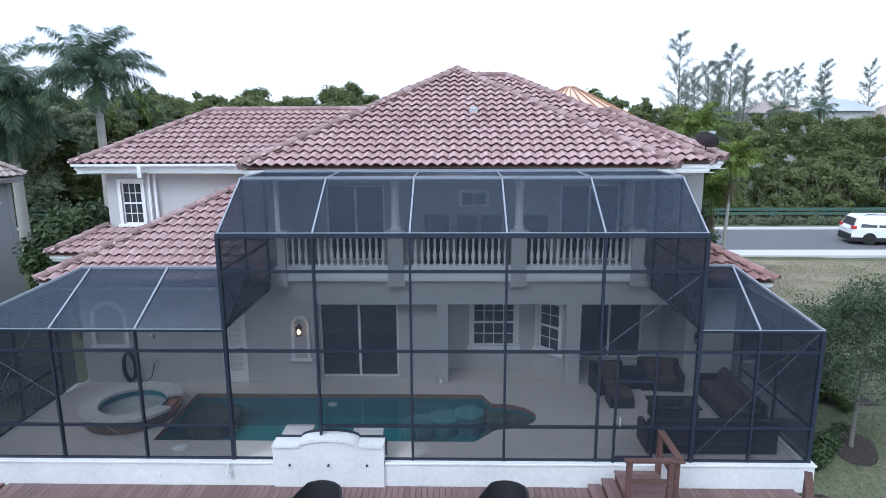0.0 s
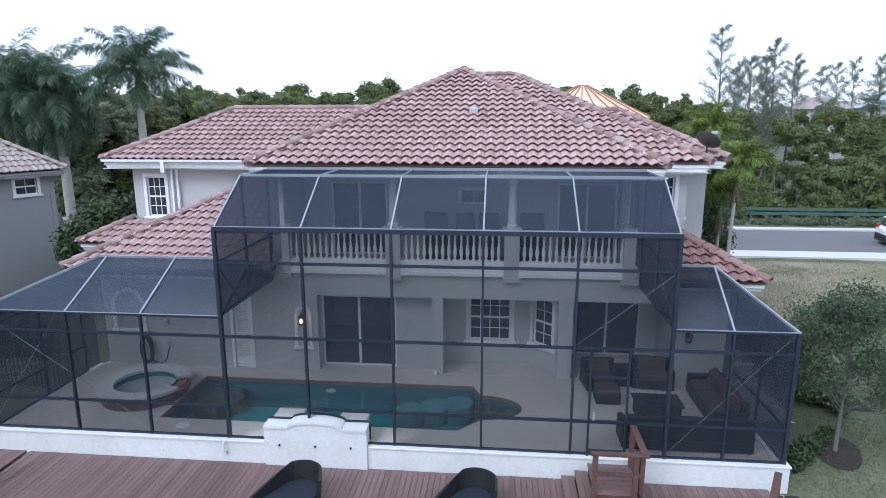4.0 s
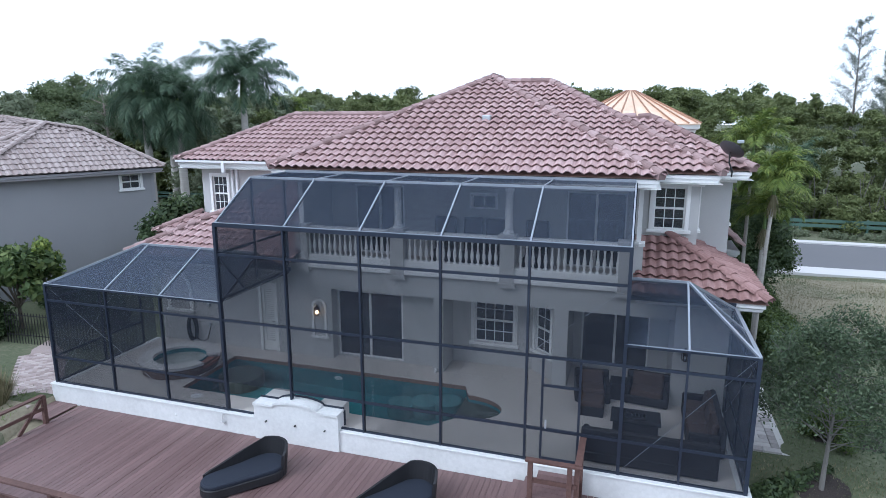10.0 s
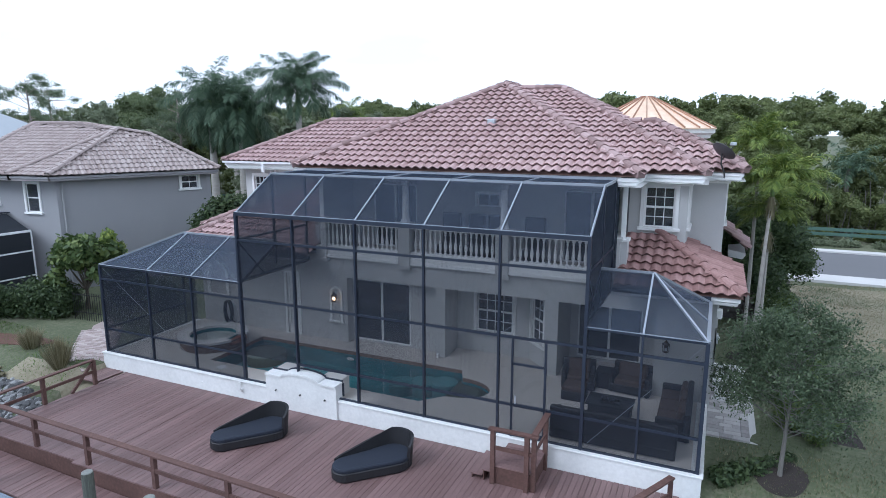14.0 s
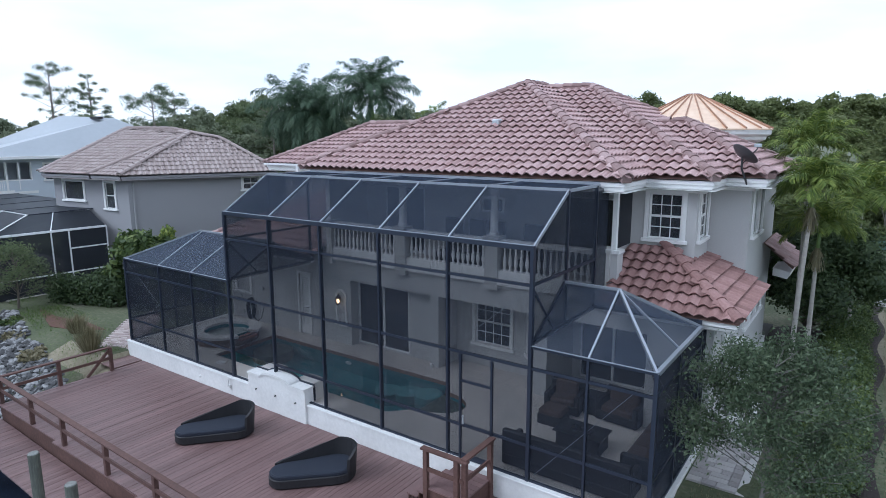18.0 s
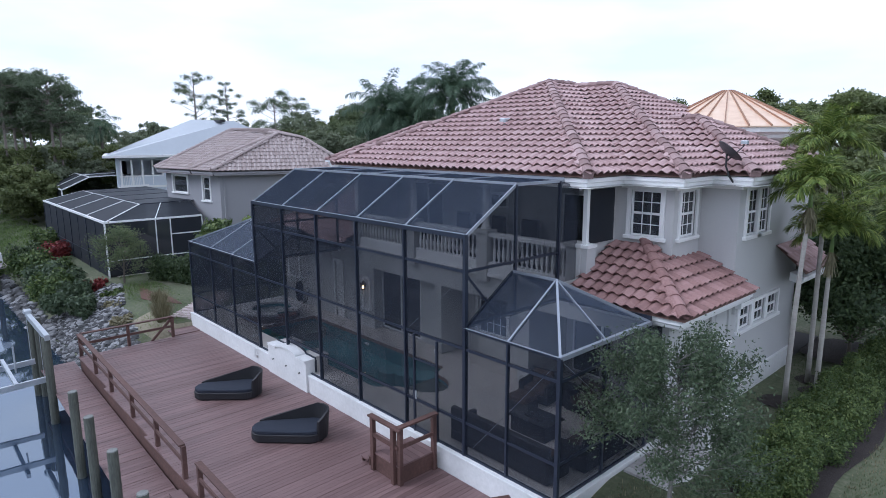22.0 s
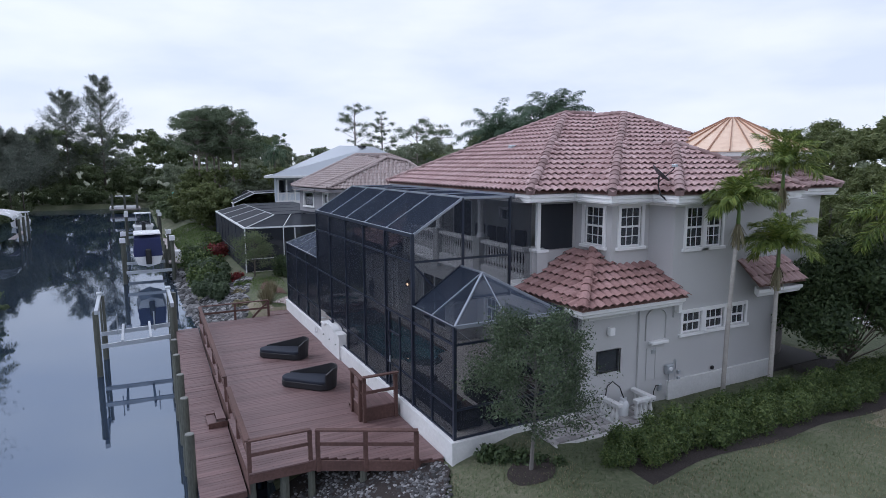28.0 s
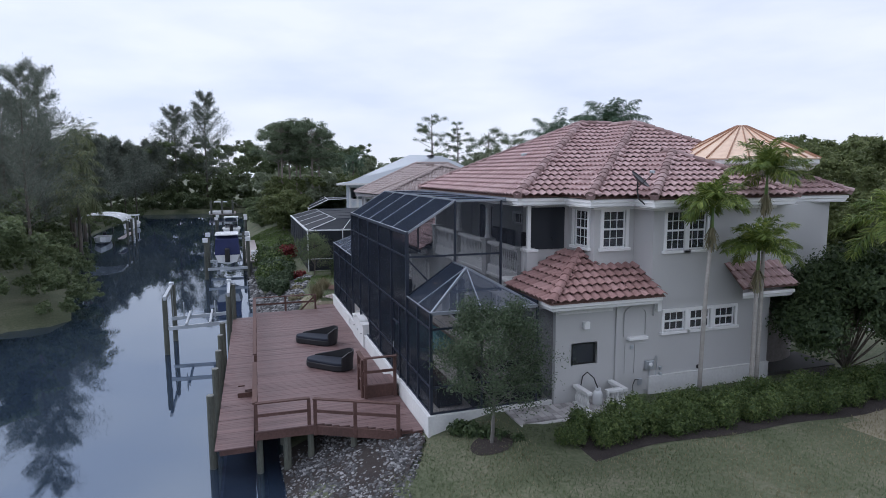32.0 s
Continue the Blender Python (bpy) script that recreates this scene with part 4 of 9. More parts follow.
# roof vent and dish
g = Geo()
g.box(0.40, 0.66, 18.45, 18.75, 7.62, 7.86, 0.03)
solo("roof_vent", g, STEEL, "small pale metal vent on the roof slope", "roof vent")
dish = thing("satellite_dish", "dark grey oval satellite dish on a bent mast at the eave", "satellite dish", (7.62, 18.95, 6.2))
g = Geo().lathe(0, 0, [(0.002, 0.0), (0.15, 0.02), (0.28, 0.06), (0.36, 0.115), (0.37, 0.118), (0.28, 0.075), (0.15, 0.035), (0.002, 0.015)], 20, False)
md = Matrix.Translation((7.61, 19.02, 6.80)) @ Vector((0.50, 0.46, 0.73)).to_track_quat('Z', 'Y').to_matrix().to_4x4()
part("reflector", at_pose(g, md), surface("dish_grey", (0.06, 0.06, 0.066), 0.5, 0.15), dish, smooth=True)
part("mast", Geo().tube([(7.75, 19.35, 6.0), (7.72, 19.0, 6.25), (7.62, 19.0, 6.5), (7.61, 19.02, 6.80)], 0.025), BLACK, dish)
part("feed_arm", Geo().tube([(7.62, 19.02, 6.62), (7.9, 19.3, 7.0), (7.9, 19.32, 7.08)], 0.015), BLACK, dish)
part("feed_horn", Geo().box(7.82, 8.0, 19.26, 19.36, 7.05, 7.14, 0.02), STEEL, dish)

# ---- ground, canal and terrace ----
def shore_far(x):
    """Far bank of the canal."""
    return max(-12.0, -1.8 - 0.22 * max(0.0, -x - 18.0)) - max(0.0, min(7.5, 0.95 * (x + 18.0)))


def ground_z(x, y):
    if -10.9 < x < 7.68 and 12.2 < y < 27.5:
        return -2.6
    if x < -118:
        return -0.9
    if x < -10.9:
        if y > 11.6:
            return -0.30
        if y > 7.6:
            return -0.30 - 1.85 * ((11.6 - y) / 4.0) ** 1.2
    elif y > 13.9:
        return -0.02
    elif y > 12.0:
        return -0.02 - 0.5 * (13.9 - y) / 1.9
    elif y > 7.6:
        return -0.52 - 1.6 * ((12.0 - y) / 4.4) ** 1.2
    f = shore_far(x)
    if y > f + 1.0:
        return -3.0
    if y > f - 2.5:
        k = (f + 1.0 - y) / 3.5
        return -3.0 + 2.0 * k
    return -1.0


def ground_top(x, y):
    """The lawn's surface with its gentle unevenness."""
    w = 0.0 if abs(x) > 60 or y > 60 or y < -20 else 0.10 * noise.noise(Vector((x * 0.4, y * 0.4, 0)))
    return ground_z(x, y) + (w if y > 7 and not (-11 < x < 8 and y > 12.2) else 0)


gx = sorted(set([-900, -500, -300, -200, -150, -119, -117.5] + list(range(-110, -12, 4)) + [-10.95, -10.9, -10.85] + [k * 1.0 for k in range(-10, 8)] + [7.65, 7.68, 7.72] + [8 + k * 0.6 for k in range(0, 32)] + list(range(28, 70, 6)) + [90, 130, 200, 300, 500, 900]))
gy = sorted(set([-900, -500, -300, -150, -90, -60, -40, -30, -20] + [-14 + k * 1.0 for k in range(0, 20)] + [6.5, 7.2, 7.6] + [8 + k * 0.5 for k in range(0, 9)] + [12.19, 12.21, 12.5, 13, 13.5, 14, 14.5, 15, 15.7, 16.4, 17.1, 17.8, 18.5, 19.2, 20, 20.8, 21.6, 22.4, 23.2, 24, 25, 26, 27.49, 27.51, 28.5, 30, 31.5, 33, 40, 50, 70, 100, 150, 250, 500, 900]))
g = Geo()
for y in gy:
    for x in gx:
        g.v.append((x, y, ground_top(x, y)))
nx = len(gx)
for j in range(len(gy) - 1):
    for i in range(nx - 1):
        a = j * nx + i
        g.f.append((a, a + 1, a + 1 + nx, a + nx))
GRASS = surface("patchy_lawn", (0.098, 0.112, 0.060), 0.95, hue=((0.045, 0.062, 0.028), (0.205, 0.188, 0.135)), scale=0.45, fine=9, bump=0.8, dist=0.05, detail=6)
DRY_LAWN = surface("sun_dried_lawn", (0.23, 0.205, 0.14), 0.95, hue=((0.13, 0.125, 0.07), (0.33, 0.295, 0.215)), scale=0.6, fine=9, bump=0.8, dist=0.04, detail=6)
ground = solo("ground", g, GRASS, "patchy green and brown lawn sloping to the canal bank", "ground", kind="structure", smooth=True)
ground.data.materials.append(DRY_LAWN)
for f in ground.data.polygons:
    c = f.center
    if -15.8 < c.x < -10.0 and 10.6 < c.y < 13.6 and noise.noise(Vector((c.x, c.y, 5))) > -0.25 or 10.5 < c.x < 130 and 24.0 + 2.5 * noise.noise(Vector((c.x * 0.4, c.y * 0.4, 7))) < c.y < 34:
        f.material_index = 1

g = Geo()
g.face((-119, -60, WATER), (200, -60, WATER), (200, 11, WATER), (-119, 11, WATER))
solo("water", g, CANAL, "dark still canal water with soft ripples", "canal", kind="structure")

# soil and rocks along the bank
def stone(rad, seed):
    rnd = random.Random(seed)
    g = Geo()
    k = len(g.v)
    pts = [Vector((0, 0, -1)), Vector((0, 0, 1))] + [Vector((math.cos(a), math.sin(a), z)) for z, o in ((-0.45, 0), (0.4, 0.5)) for a in [2 * math.pi * (q + o) / 5 for q in range(5)]]
    g.v = [tuple(p.normalized() * rad * rnd.uniform(0.7, 1.15)) for p in pts]
    lo, hi = [2 + q for q in range(5)], [7 + q for q in range(5)]
    for q in range(5):
        r = (q + 1) % 5
        g.f += [(0, lo[r], lo[q]), (lo[q], lo[r], hi[q]), (lo[r], hi[r], hi[q]), (hi[q], hi[r], 1)]
    return g


rnd = random.Random(4)
protos = [np.array(stone(1.0, s).v) for s in range(12)]
faces = stone(1.0, 0).f
g = Geo()
vs = []


def rock_at(x, y, r):
    a = rnd.uniform(0, 6.28)
    p = protos[rnd.randrange(12)] * np.array([r * rnd.uniform(0.8, 1.4), r * rnd.uniform(0.8, 1.3), r * rnd.uniform(0.5, 0.8)])
    c, s = math.cos(a), math.sin(a)
    p = np.stack([p[:, 0] * c - p[:, 1] * s + x, p[:, 0] * s + p[:, 1] * c + y, p[:, 2] + ground_z(x, y) + r * 0.25], 1)
    k = sum(len(q) for q in vs)
    vs.append(p)
    g.f.extend([tuple(i + k for i in f) for f in faces])


for _ in range(17000):
    x, y = rnd.uniform(4.6, 13.5), rnd.uniform(7.4, 12.0)
    if y < 12.2 - 0.42 * max(0, x - 7.2) and rnd.random() < 1.0:
        rock_at(x, y, rnd.choice((0.022, 0.03, 0.035, 0.04, 0.05, 0.065)) * rnd.uniform(0.75, 1.2))
for _ in range(6800):
    x, y = rnd.uniform(-20.5, -10.0), rnd.uniform(7.4, 11.9)
    if y < 11.7 - 0.19 * (x + 19.8) + 0.35 * noise.noise(Vector((x * 0.8, y * 0.8, 2))):
        rock_at(x, y, rnd.choice((0.05, 0.07, 0.10, 0.14)) * rnd.uniform(0.8, 1.2))
for _ in range(500):
    x = rnd.uniform(-34, -18)
    rock_at(x, rnd.uniform(7.5, 8.6), rnd.uniform(0.12, 0.32))
g.v = [tuple(p) for p in np.concatenate(vs)]
soil = Geo()
for i in range(24):
    for j in range(12):
        q = []
        for a, b in ((0, 0), (1, 0), (1, 1), (0, 1)):
            y = 7.5 + 4.9 * (j + b) / 12
            x = 4.5 + (min(13.0, 7.3 + (12.4 - y) / 0.42 * 0.6) - 4.5) * (i + a) / 24
            q.append((x, y, ground_z(x, y) + 0.03 + 0.05 * noise.noise(Vector((x * 1.3, y * 1.3, 1)))))
        soil.face(*q)
solo("bank_soil", soil, MULCH, "dark wet soil of the canal bank", "soil", kind="structure")
solo("riprap", g, ROCK, "loose grey limestone rocks along the canal bank", "rocks", kind="stuff")

# pool terrace
def pool_hi(x):
    if x <= 0.72:
        return 15.65
    t = (x - 1.0) / 1.05
    el = 14.40 + 0.70 * math.sqrt(max(0.0, 1 - t * t))
    return max(el, 15.65 - 2.4 * (x - 0.72)) if x < 0.97 else el


def pool_lo(x):
    if x <= 0.45:
        return 13.10
    t = (x - 1.0) / 1.05
    el = 14.40 - 0.70 * math.sqrt(max(0.0, 1 - t * t))
    return min(el, 13.10 + 1.1 * (x - 0.45)) if x < 1.05 else el


PX = [-7.15, -6, -5, -4, -3, -2, -1, 0, 0.45, 0.55, 0.65, 0.72, 0.8, 0.88, 0.97, 1.1, 1.25, 1.4, 1.55, 1.7, 1.82, 1.92, 2.0, 2.04, 2.05]
FX0, FX1, FY0, FY1 = -10.75, 7.55, 12.34, 18.2
g = Geo()
z = POOL
for x0, x1 in ((FX0, PX[0]), (PX[-1], FX1)):
    g.face((x0, FY0, z), (x1, FY0, z), (x1, FY1, z), (x0, FY1, z))
for a, b in zip(PX, PX[1:]):
    g.face((a, FY0, z), (b, FY0, z), (b, pool_lo(b), z), (a, pool_lo(a), z))
    g.face((a, pool_hi(a), z), (b, pool_hi(b), z), (b, FY1, z), (a, FY1, z))
terrace = solo("pool_terrace", g, PAVING, "pale cream textured concrete pool deck", "terrace", kind="structure")
ring_pts = [(x, pool_lo(x)) for x in PX] + [(x, pool_hi(x)) for x in reversed(PX)]
pool = thing("swimming_pool", "in-ground swimming pool with teal water and brown mosaic edge", "swimming pool", (-3, 14.4, -1.2))
g = Geo()
for (xa, ya), (xb, yb) in zip(ring_pts, ring_pts[1:] + ring_pts[:1]):
    g.face((xb, yb, POOL - 0.12), (xa, ya, POOL - 0.12), (xa, ya, -1.3), (xb, yb, -1.3))
g.face(*[(x, y, -1.3) for x, y in ring_pts])
part("basin", g, POOL_PLASTER, pool)
g = Geo()
for (xa, ya), (xb, yb) in zip(ring_pts, ring_pts[1:] + ring_pts[:1]):
    g.face((xb, yb, POOL), (xa, ya, POOL), (xa, ya, POOL - 0.12), (xb, yb, POOL - 0.12))
part("waterline_tile", g, POOL_TILE, pool, "brown mosaic waterline band")
g = Geo()
sh = [(x, pool_lo(x) + 0.004) for x in PX if x >= 0.8] + [(x, pool_hi(x) - 0.004) for x in reversed(PX) if x >= 0.8]
g.prism(sh, -1.29, -0.22)
part("entry_shelf", g, POOL_SHELF, pool, "brown shallow entry shelf")
for k, (cx, cy) in enumerate(((0.35, 15.1), (-0.3, 15.0), (-0.95, 14.8))):
    g = Geo().lathe(cx, cy, [(0.42, -1.29), (0.42, -0.30 - 0.12 * k), (0.38, -0.27 - 0.12 * k)], 20)
    part("step", g, surface("pale_pool_step", (0.10, 0.26, 0.28), 0.7, 0.2), pool, "pale submerged step")
g = Geo().lathe(-6.5, 15.0, [(0.7, -1.29), (0.7, -0.45), (0.62, -0.42)], 20)
part("step", g, POOL_SHELF, pool)
g = Geo()
g.face(*[(x, y, -0.02) for x, y in ring_pts])
w_ob = part("water", g, POOL_WATER, pool, "clear teal pool water")
w_ob.visible_shadow = False

# spa
spa = thing("spa", "raised round spa with cast stone rim and mosaic side", "spa", (-8.28, 14.4, POOL))
SX, SY, SR = -8.28, 14.40, 1.17
g = Geo().lathe(SX, SY, [(SR - 0.06, POOL - 0.02), (SR - 0.06, 0.42)], 40, False)
part("side", g, POOL_TILE, spa, "brown mosaic side", smooth=True)
g = Geo()
n = 44
gap = (-20, 22)
for k in range(n):
    a0, a1 = 2 * math.pi * k / n, 2 * math.pi * (k + 1) / n
    mid = (math.degrees((a0 + a1) / 2) + 180) % 360 - 180
    if gap[0] < mid < gap[1]:
        continue
    r0, r1 = SR - 0.38, SR + 0.03
    q = [(SX + r * math.cos(a), SY + r * math.sin(a)) for r, a in ((r0, a0), (r1, a0), (r1, a1), (r0, a1))]
    g.prism(q, 0.40, 0.48)
part("rim", g, COPING, spa, "pale cast stone rim")
g = Geo()
for k in range(n):
    a0, a1 = 2 * math.pi * k / n, 2 * math.pi * (k + 1) / n
    mid = (math.degrees((a0 + a1) / 2) + 180) % 360 - 180
    if gap[0] < mid < gap[1]:
        q = [(SX + r * math.cos(a), SY + r * math.sin(a)) for r, a in ((SR - 0.36, a0), (SR + 0.02, a0), (SR + 0.02, a1), (SR - 0.36, a1))]
        g.prism(q, 0.28, 0.36)
part("spillway", g, surface("terracotta_spillway", (0.30, 0.13, 0.09), 0.6, 0.25), spa, "terracotta spillway")
g = Geo().lathe(SX, SY, [(SR - 0.36, 0.42), (SR - 0.36, -0.15), (0.45, -0.16), (0.44, -0.5), (0.01, -0.5)], 40, False)
part("basin", g, POOL_PLASTER, spa, smooth=True)
g = Geo()
g.face(*[(SX + (SR - 0.365) * math.cos(2 * math.pi * k / n), SY + (SR - 0.365) * math.sin(2 * math.pi * k / n), 0.34) for k in range(n)])
w_ob = part("water", g, POOL_WATER, spa)
w_ob.visible_shadow = False

# ---- timber deck and dock ----
def deck_front(x):
    return 7.55 - 0.024 * x


deck = tagged(part("deck", Geo().box(-9.9, 5.8, 7.75, 12.05, DECK - 0.24, DECK - 0.05).prism([(5.8, 7.5), (5.8, 12.05), (7.4, 12.05), (7.05, 11.45), (5.82, 9.1)], DECK - 0.24, DECK - 0.05), WOOD_RAIL), kind="structure", label="red-brown timber deck beside the canal")
dock = tagged(part("dock", Geo().prism([(-10.9, 6.78), (5.8, 6.38), (5.8, 7.35), (-10.9, 7.75)], DOCK - 0.22, DOCK - 0.05), WOOD_RAIL), kind="structure", label="lower timber dock along the water")
g = Geo()
g.prism([(-9.97, 7.76), (5.86, 7.38), (5.86, 7.42), (-9.97, 7.80)], DOCK - 0.15, DECK - 0.03)
g.prism([(5.86, 7.4), (5.92, 9.0), (7.2, 11.45), (7.16, 11.5), (5.86, 9.03), (5.80, 7.4)], DECK - 0.30, DECK - 0.03)
g.prism([(-10.02, 7.8), (-9.96, 7.8), (-9.96, 11.1), (-10.02, 11.1)], DECK - 0.3, DECK - 0.03)
part("skirt", g, WOOD_RAIL, deck, "timber fascia board")
g = Geo()
for k in range(9):
    x = -9.5 + k * 1.9
    g.lathe(x, 8.3, [(0.12, -3.0), (0.12, DECK - 0.2)], 8)
    g.lathe(x, 10.2, [(0.12, -3.0), (0.12, DECK - 0.2)], 8)
for x, y in ((5.6, 7.5), (5.7, 9.0), (6.4, 10.2)):
    g.lathe(x, y, [(0.10, -2.8), (0.10, DECK - 0.2)], 8)
part("support_post", g, PILE, deck)

# deck railing
rail = thing("deck_railing", "red-brown timber deck railing with flat top rail", "railing", (-2, 7.6, DECK))


def fence(points, rail_top=0.40, mid=0.02):
    for (xa, ya), (xb, yb) in zip(points, points[1:]):
        part("top_rail", Geo().beam((xa, ya, rail_top), (xb, yb, rail_top), 0.14, 0.04), WOOD_RAIL, rail)
        part("mid_rail", Geo().beam((xa, ya, mid), (xb, yb, mid), 0.04, 0.09), WOOD_RAIL, rail)


def rail_post(x, y, z0=DECK - 0.3, z1=0.38):
    part("post", Geo().box(x - 0.05, x + 0.05, y - 0.05, y + 0.05, z0, z1), WOOD_RAIL, rail)


front_x = [-9.97, -7.75, -5.75, -3.45, -1.25, 0.76]
fence([(x, deck_front(x)) for x in front_x])
for x in front_x + [1.75, 3.70, 5.82]:
    rail_post(x, deck_front(x) + 0.02)
fence([(x, deck_front(x)) for x in (1.75, 3.70, 5.82)])
fence([(5.82, 7.42), (5.86, 8.98)])
fence([(5.95, 9.08), (6.55, 10.22), (7.18, 11.42)])
for x, y in ((5.86, 8.95), (5.99, 9.12), (6.55, 10.22), (7.16, 11.38)):
    rail_post(x, y)
fence([(-9.97, 7.82), (-9.95, 9.4), (-9.93, 11.0)])
for x, y in ((-9.95, 9.4), (-9.93, 11.0)):
    rail_post(x, y)
part("rail_brace", Geo().beam((-9.93, 10.95, 0.3), (-9.93, 10.2, DECK), 0.05, 0.09), WOOD_RAIL, rail)
steps = thing("dock_steps", "short red-brown timber steps down to the dock", "steps", (1.25, 7.3, DOCK))
for k, (y, zz) in enumerate(((7.28, DECK - 0.16), (7.02, DECK - 0.30))):
    part("tread", Geo().box(0.85, 1.68, y - 0.14, y + 0.12, zz - 0.04, zz), WOOD, steps)
for x in (0.84, 1.66):
    part("stringer", Geo().box(x, x + 0.05, 6.9, 7.45, DOCK, DOCK + 0.16), WOOD_RAIL, steps)

# platform with steps at the screen door
plat = thing("door_landing", "timber landing with side steps and handrail at the screen door", "steps", (3.9, 11.5, DECK))
for k in range(7):
    y0 = 10.93 + k * 0.16
    part("board", Geo().box(3.42, 4.34, y0, y0 + 0.15, 0.0, 0.035), WOOD, plat)
part("frame", Geo().box(3.44, 4.32, 10.95, 12.02, DECK, -0.004), WOOD_RAIL, plat)
for x0, zz in ((3.14, -0.14), (2.86, -0.28)):
    for k in range(2):
        part("tread", Geo().box(x0 + 0.14 * k, x0 + 0.14 * k + 0.135, 10.95, 12.02, zz - 0.035, zz), WOOD, plat)
    part("riser", Geo().box(x0 + 0.02, x0 + 0.04, 10.97, 12.0, DECK, zz - 0.035), WOOD_RAIL, plat)
for x, y in ((3.40, 10.93), (4.20, 10.90), (4.34, 10.98), (4.34, 11.98)):
    part("post", Geo().box(x - 0.05, x + 0.05, y - 0.05, y + 0.05, DECK, 0.92), WOOD_RAIL, plat)
for p, q, w, h in (((3.3, 10.92, 0.93), (4.45, 10.92, 0.93), 0.14, 0.04), ((4.36, 10.9, 0.972), (4.36, 12.05, 0.972), 0.14, 0.04), ((3.4, 10.92, 0.48), (4.34, 10.92, 0.48), 0.04, 0.09), ((4.34, 10.92, 0.48), (4.34, 12.0, 0.48), 0.04, 0.09)):
    part("handrail", Geo().beam(p, q, w, h), WOOD_RAIL, plat)

# pilings along the dock
pile_geo = Geo().lathe(0, 0, [(0.13, -3.0), (0.125, 0.30), (0.12, 0.50)], 12)
for k, (x, y, zt) in enumerate(((-10.75, 6.72, 1.05), (-3.75, 6.32, 0.62), (-1.95, 6.28, 0.55), (0.15, 6.26, 0.5), (2.35, 6.22, 0.5), (4.85, 6.16, 0.45))):
    p = thing("dock_piling", "round weathered timber piling with green algae stain", "piling", (x, y, -3), group="dock pilings")
    h = zt + 3
    part("shaft", Geo().lathe(x, y, [(0.12, -3.0), (0.115, zt - 0.03), (0.112, zt)], 12), PILE, p, smooth=False)
    part("cap", Geo().lathe(x, y, [(0.114, zt), (0.10, zt + 0.02)], 12), PILE_TOP, p, "grey weathered top")
# boat lift
lift = thing("boat_lift", "empty boat lift with galvanised beams on timber piles", "boat lift", (-9.5, 5.2, -3))
for x, y, zt in ((-11.0, 6.55, 1.08), (-8.0, 6.5, 1.05), (-11.0, 3.7, 1.15), (-8.4, 3.55, 1.0)):
    part("mooring_post", Geo().lathe(x, y, [(0.13, -3.0), (0.12, zt)], 10), PILE, lift)
for y in (6.52, 3.62):
    part("top_beam", Geo().beam((-11.2, y, 1.12), (-7.8, y, 1.08), 0.14, 0.18), STEEL, lift, "galvanised top beam")
    part("motor_box", Geo().box(-11.25, -10.95, y - 0.12, y + 0.12, 1.20, 1.32, 0.03), STEEL, lift)
for x in (-10.6, -8.4):
    part("cradle_beam", Geo().beam((x, 3.6, -0.55), (x, 6.5, -0.45), 0.10, 0.18), STEEL, lift, "galvanised cradle beam")
    for y in (3.7, 6.4):
        part("cable", Geo().tube([(x, y, -0.5), (x, y, 1.1)], 0.008, 5), STEEL, lift)
for y in (4.5, 5.6):
    part("bunk", Geo().beam((-11.0, y, -0.33), (-8.0, y, -0.33), 0.10, 0.14), STEEL, lift)
for y in (4.3, 5.8):
    part("guide_post", Geo().tube([(-9.6, y, -0.4), (-9.6, y, 0.5)], 0.03), STEEL, lift)

# ---- pool cage ----
cage = thing("pool_cage", "dark bronze aluminium pool cage with charcoal insect screens", "pool cage", (-1.6, 12.24, POOL))
CY = 12.24
TALL = [-4.90, -2.94, -0.94, 1.05, 3.05, 5.11]
LOWL = [-10.85, -8.68, -6.83]
LOWR = [6.35, 7.65]
ZL, ZT, KY, KZ = 3.12, 5.16, 13.87, 6.18
HL, HR = (-8.90, 14.0, 4.06), (6.36, 13.8, 4.16)
BACK_Y, BACK_Z = 15.66, 6.18
LOWB = 15.6


def bar(p, q, w=0.045, h=0.08, name="beam", mat=BRONZE):
    return part(name, Geo().beam(p, q, w, h), mat, cage)


def post(x, y, z0, z1, w=0.045, d=0.08, name="post"):
    return part(name, Geo().box(x - w / 2, x + w / 2, y - d / 2, y + d / 2, z0, z1), BRONZE, cage)


def panel(*pts, top=False, pitch=0.012, depth=0.011):
    """A stretched screen: the woven sheet and its standing threads, which close up when seen aslant."""
    g = Geo()
    if len(pts) == 4:
        a, b, c, d = [Vector(p) for p in pts]
        nrm = (b - a).cross(d - a).normalized() * depth
        k = max(2, int((b - a).length / pitch))
        for i in range(k + 1):
            lo, hi = a.lerp(b, i / k), d.lerp(c, i / k)
            g.v += [tuple(lo), tuple(hi), tuple(lo + nrm), tuple(hi + nrm)]
            j = 4 * i
            if i < k:
                g.f += [(j, j + 4, j + 5, j + 1)] + ([(j, j + 2, j + 3, j + 1)] if i else [])
    else:
        g.face(*pts)
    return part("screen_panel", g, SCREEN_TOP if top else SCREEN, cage)


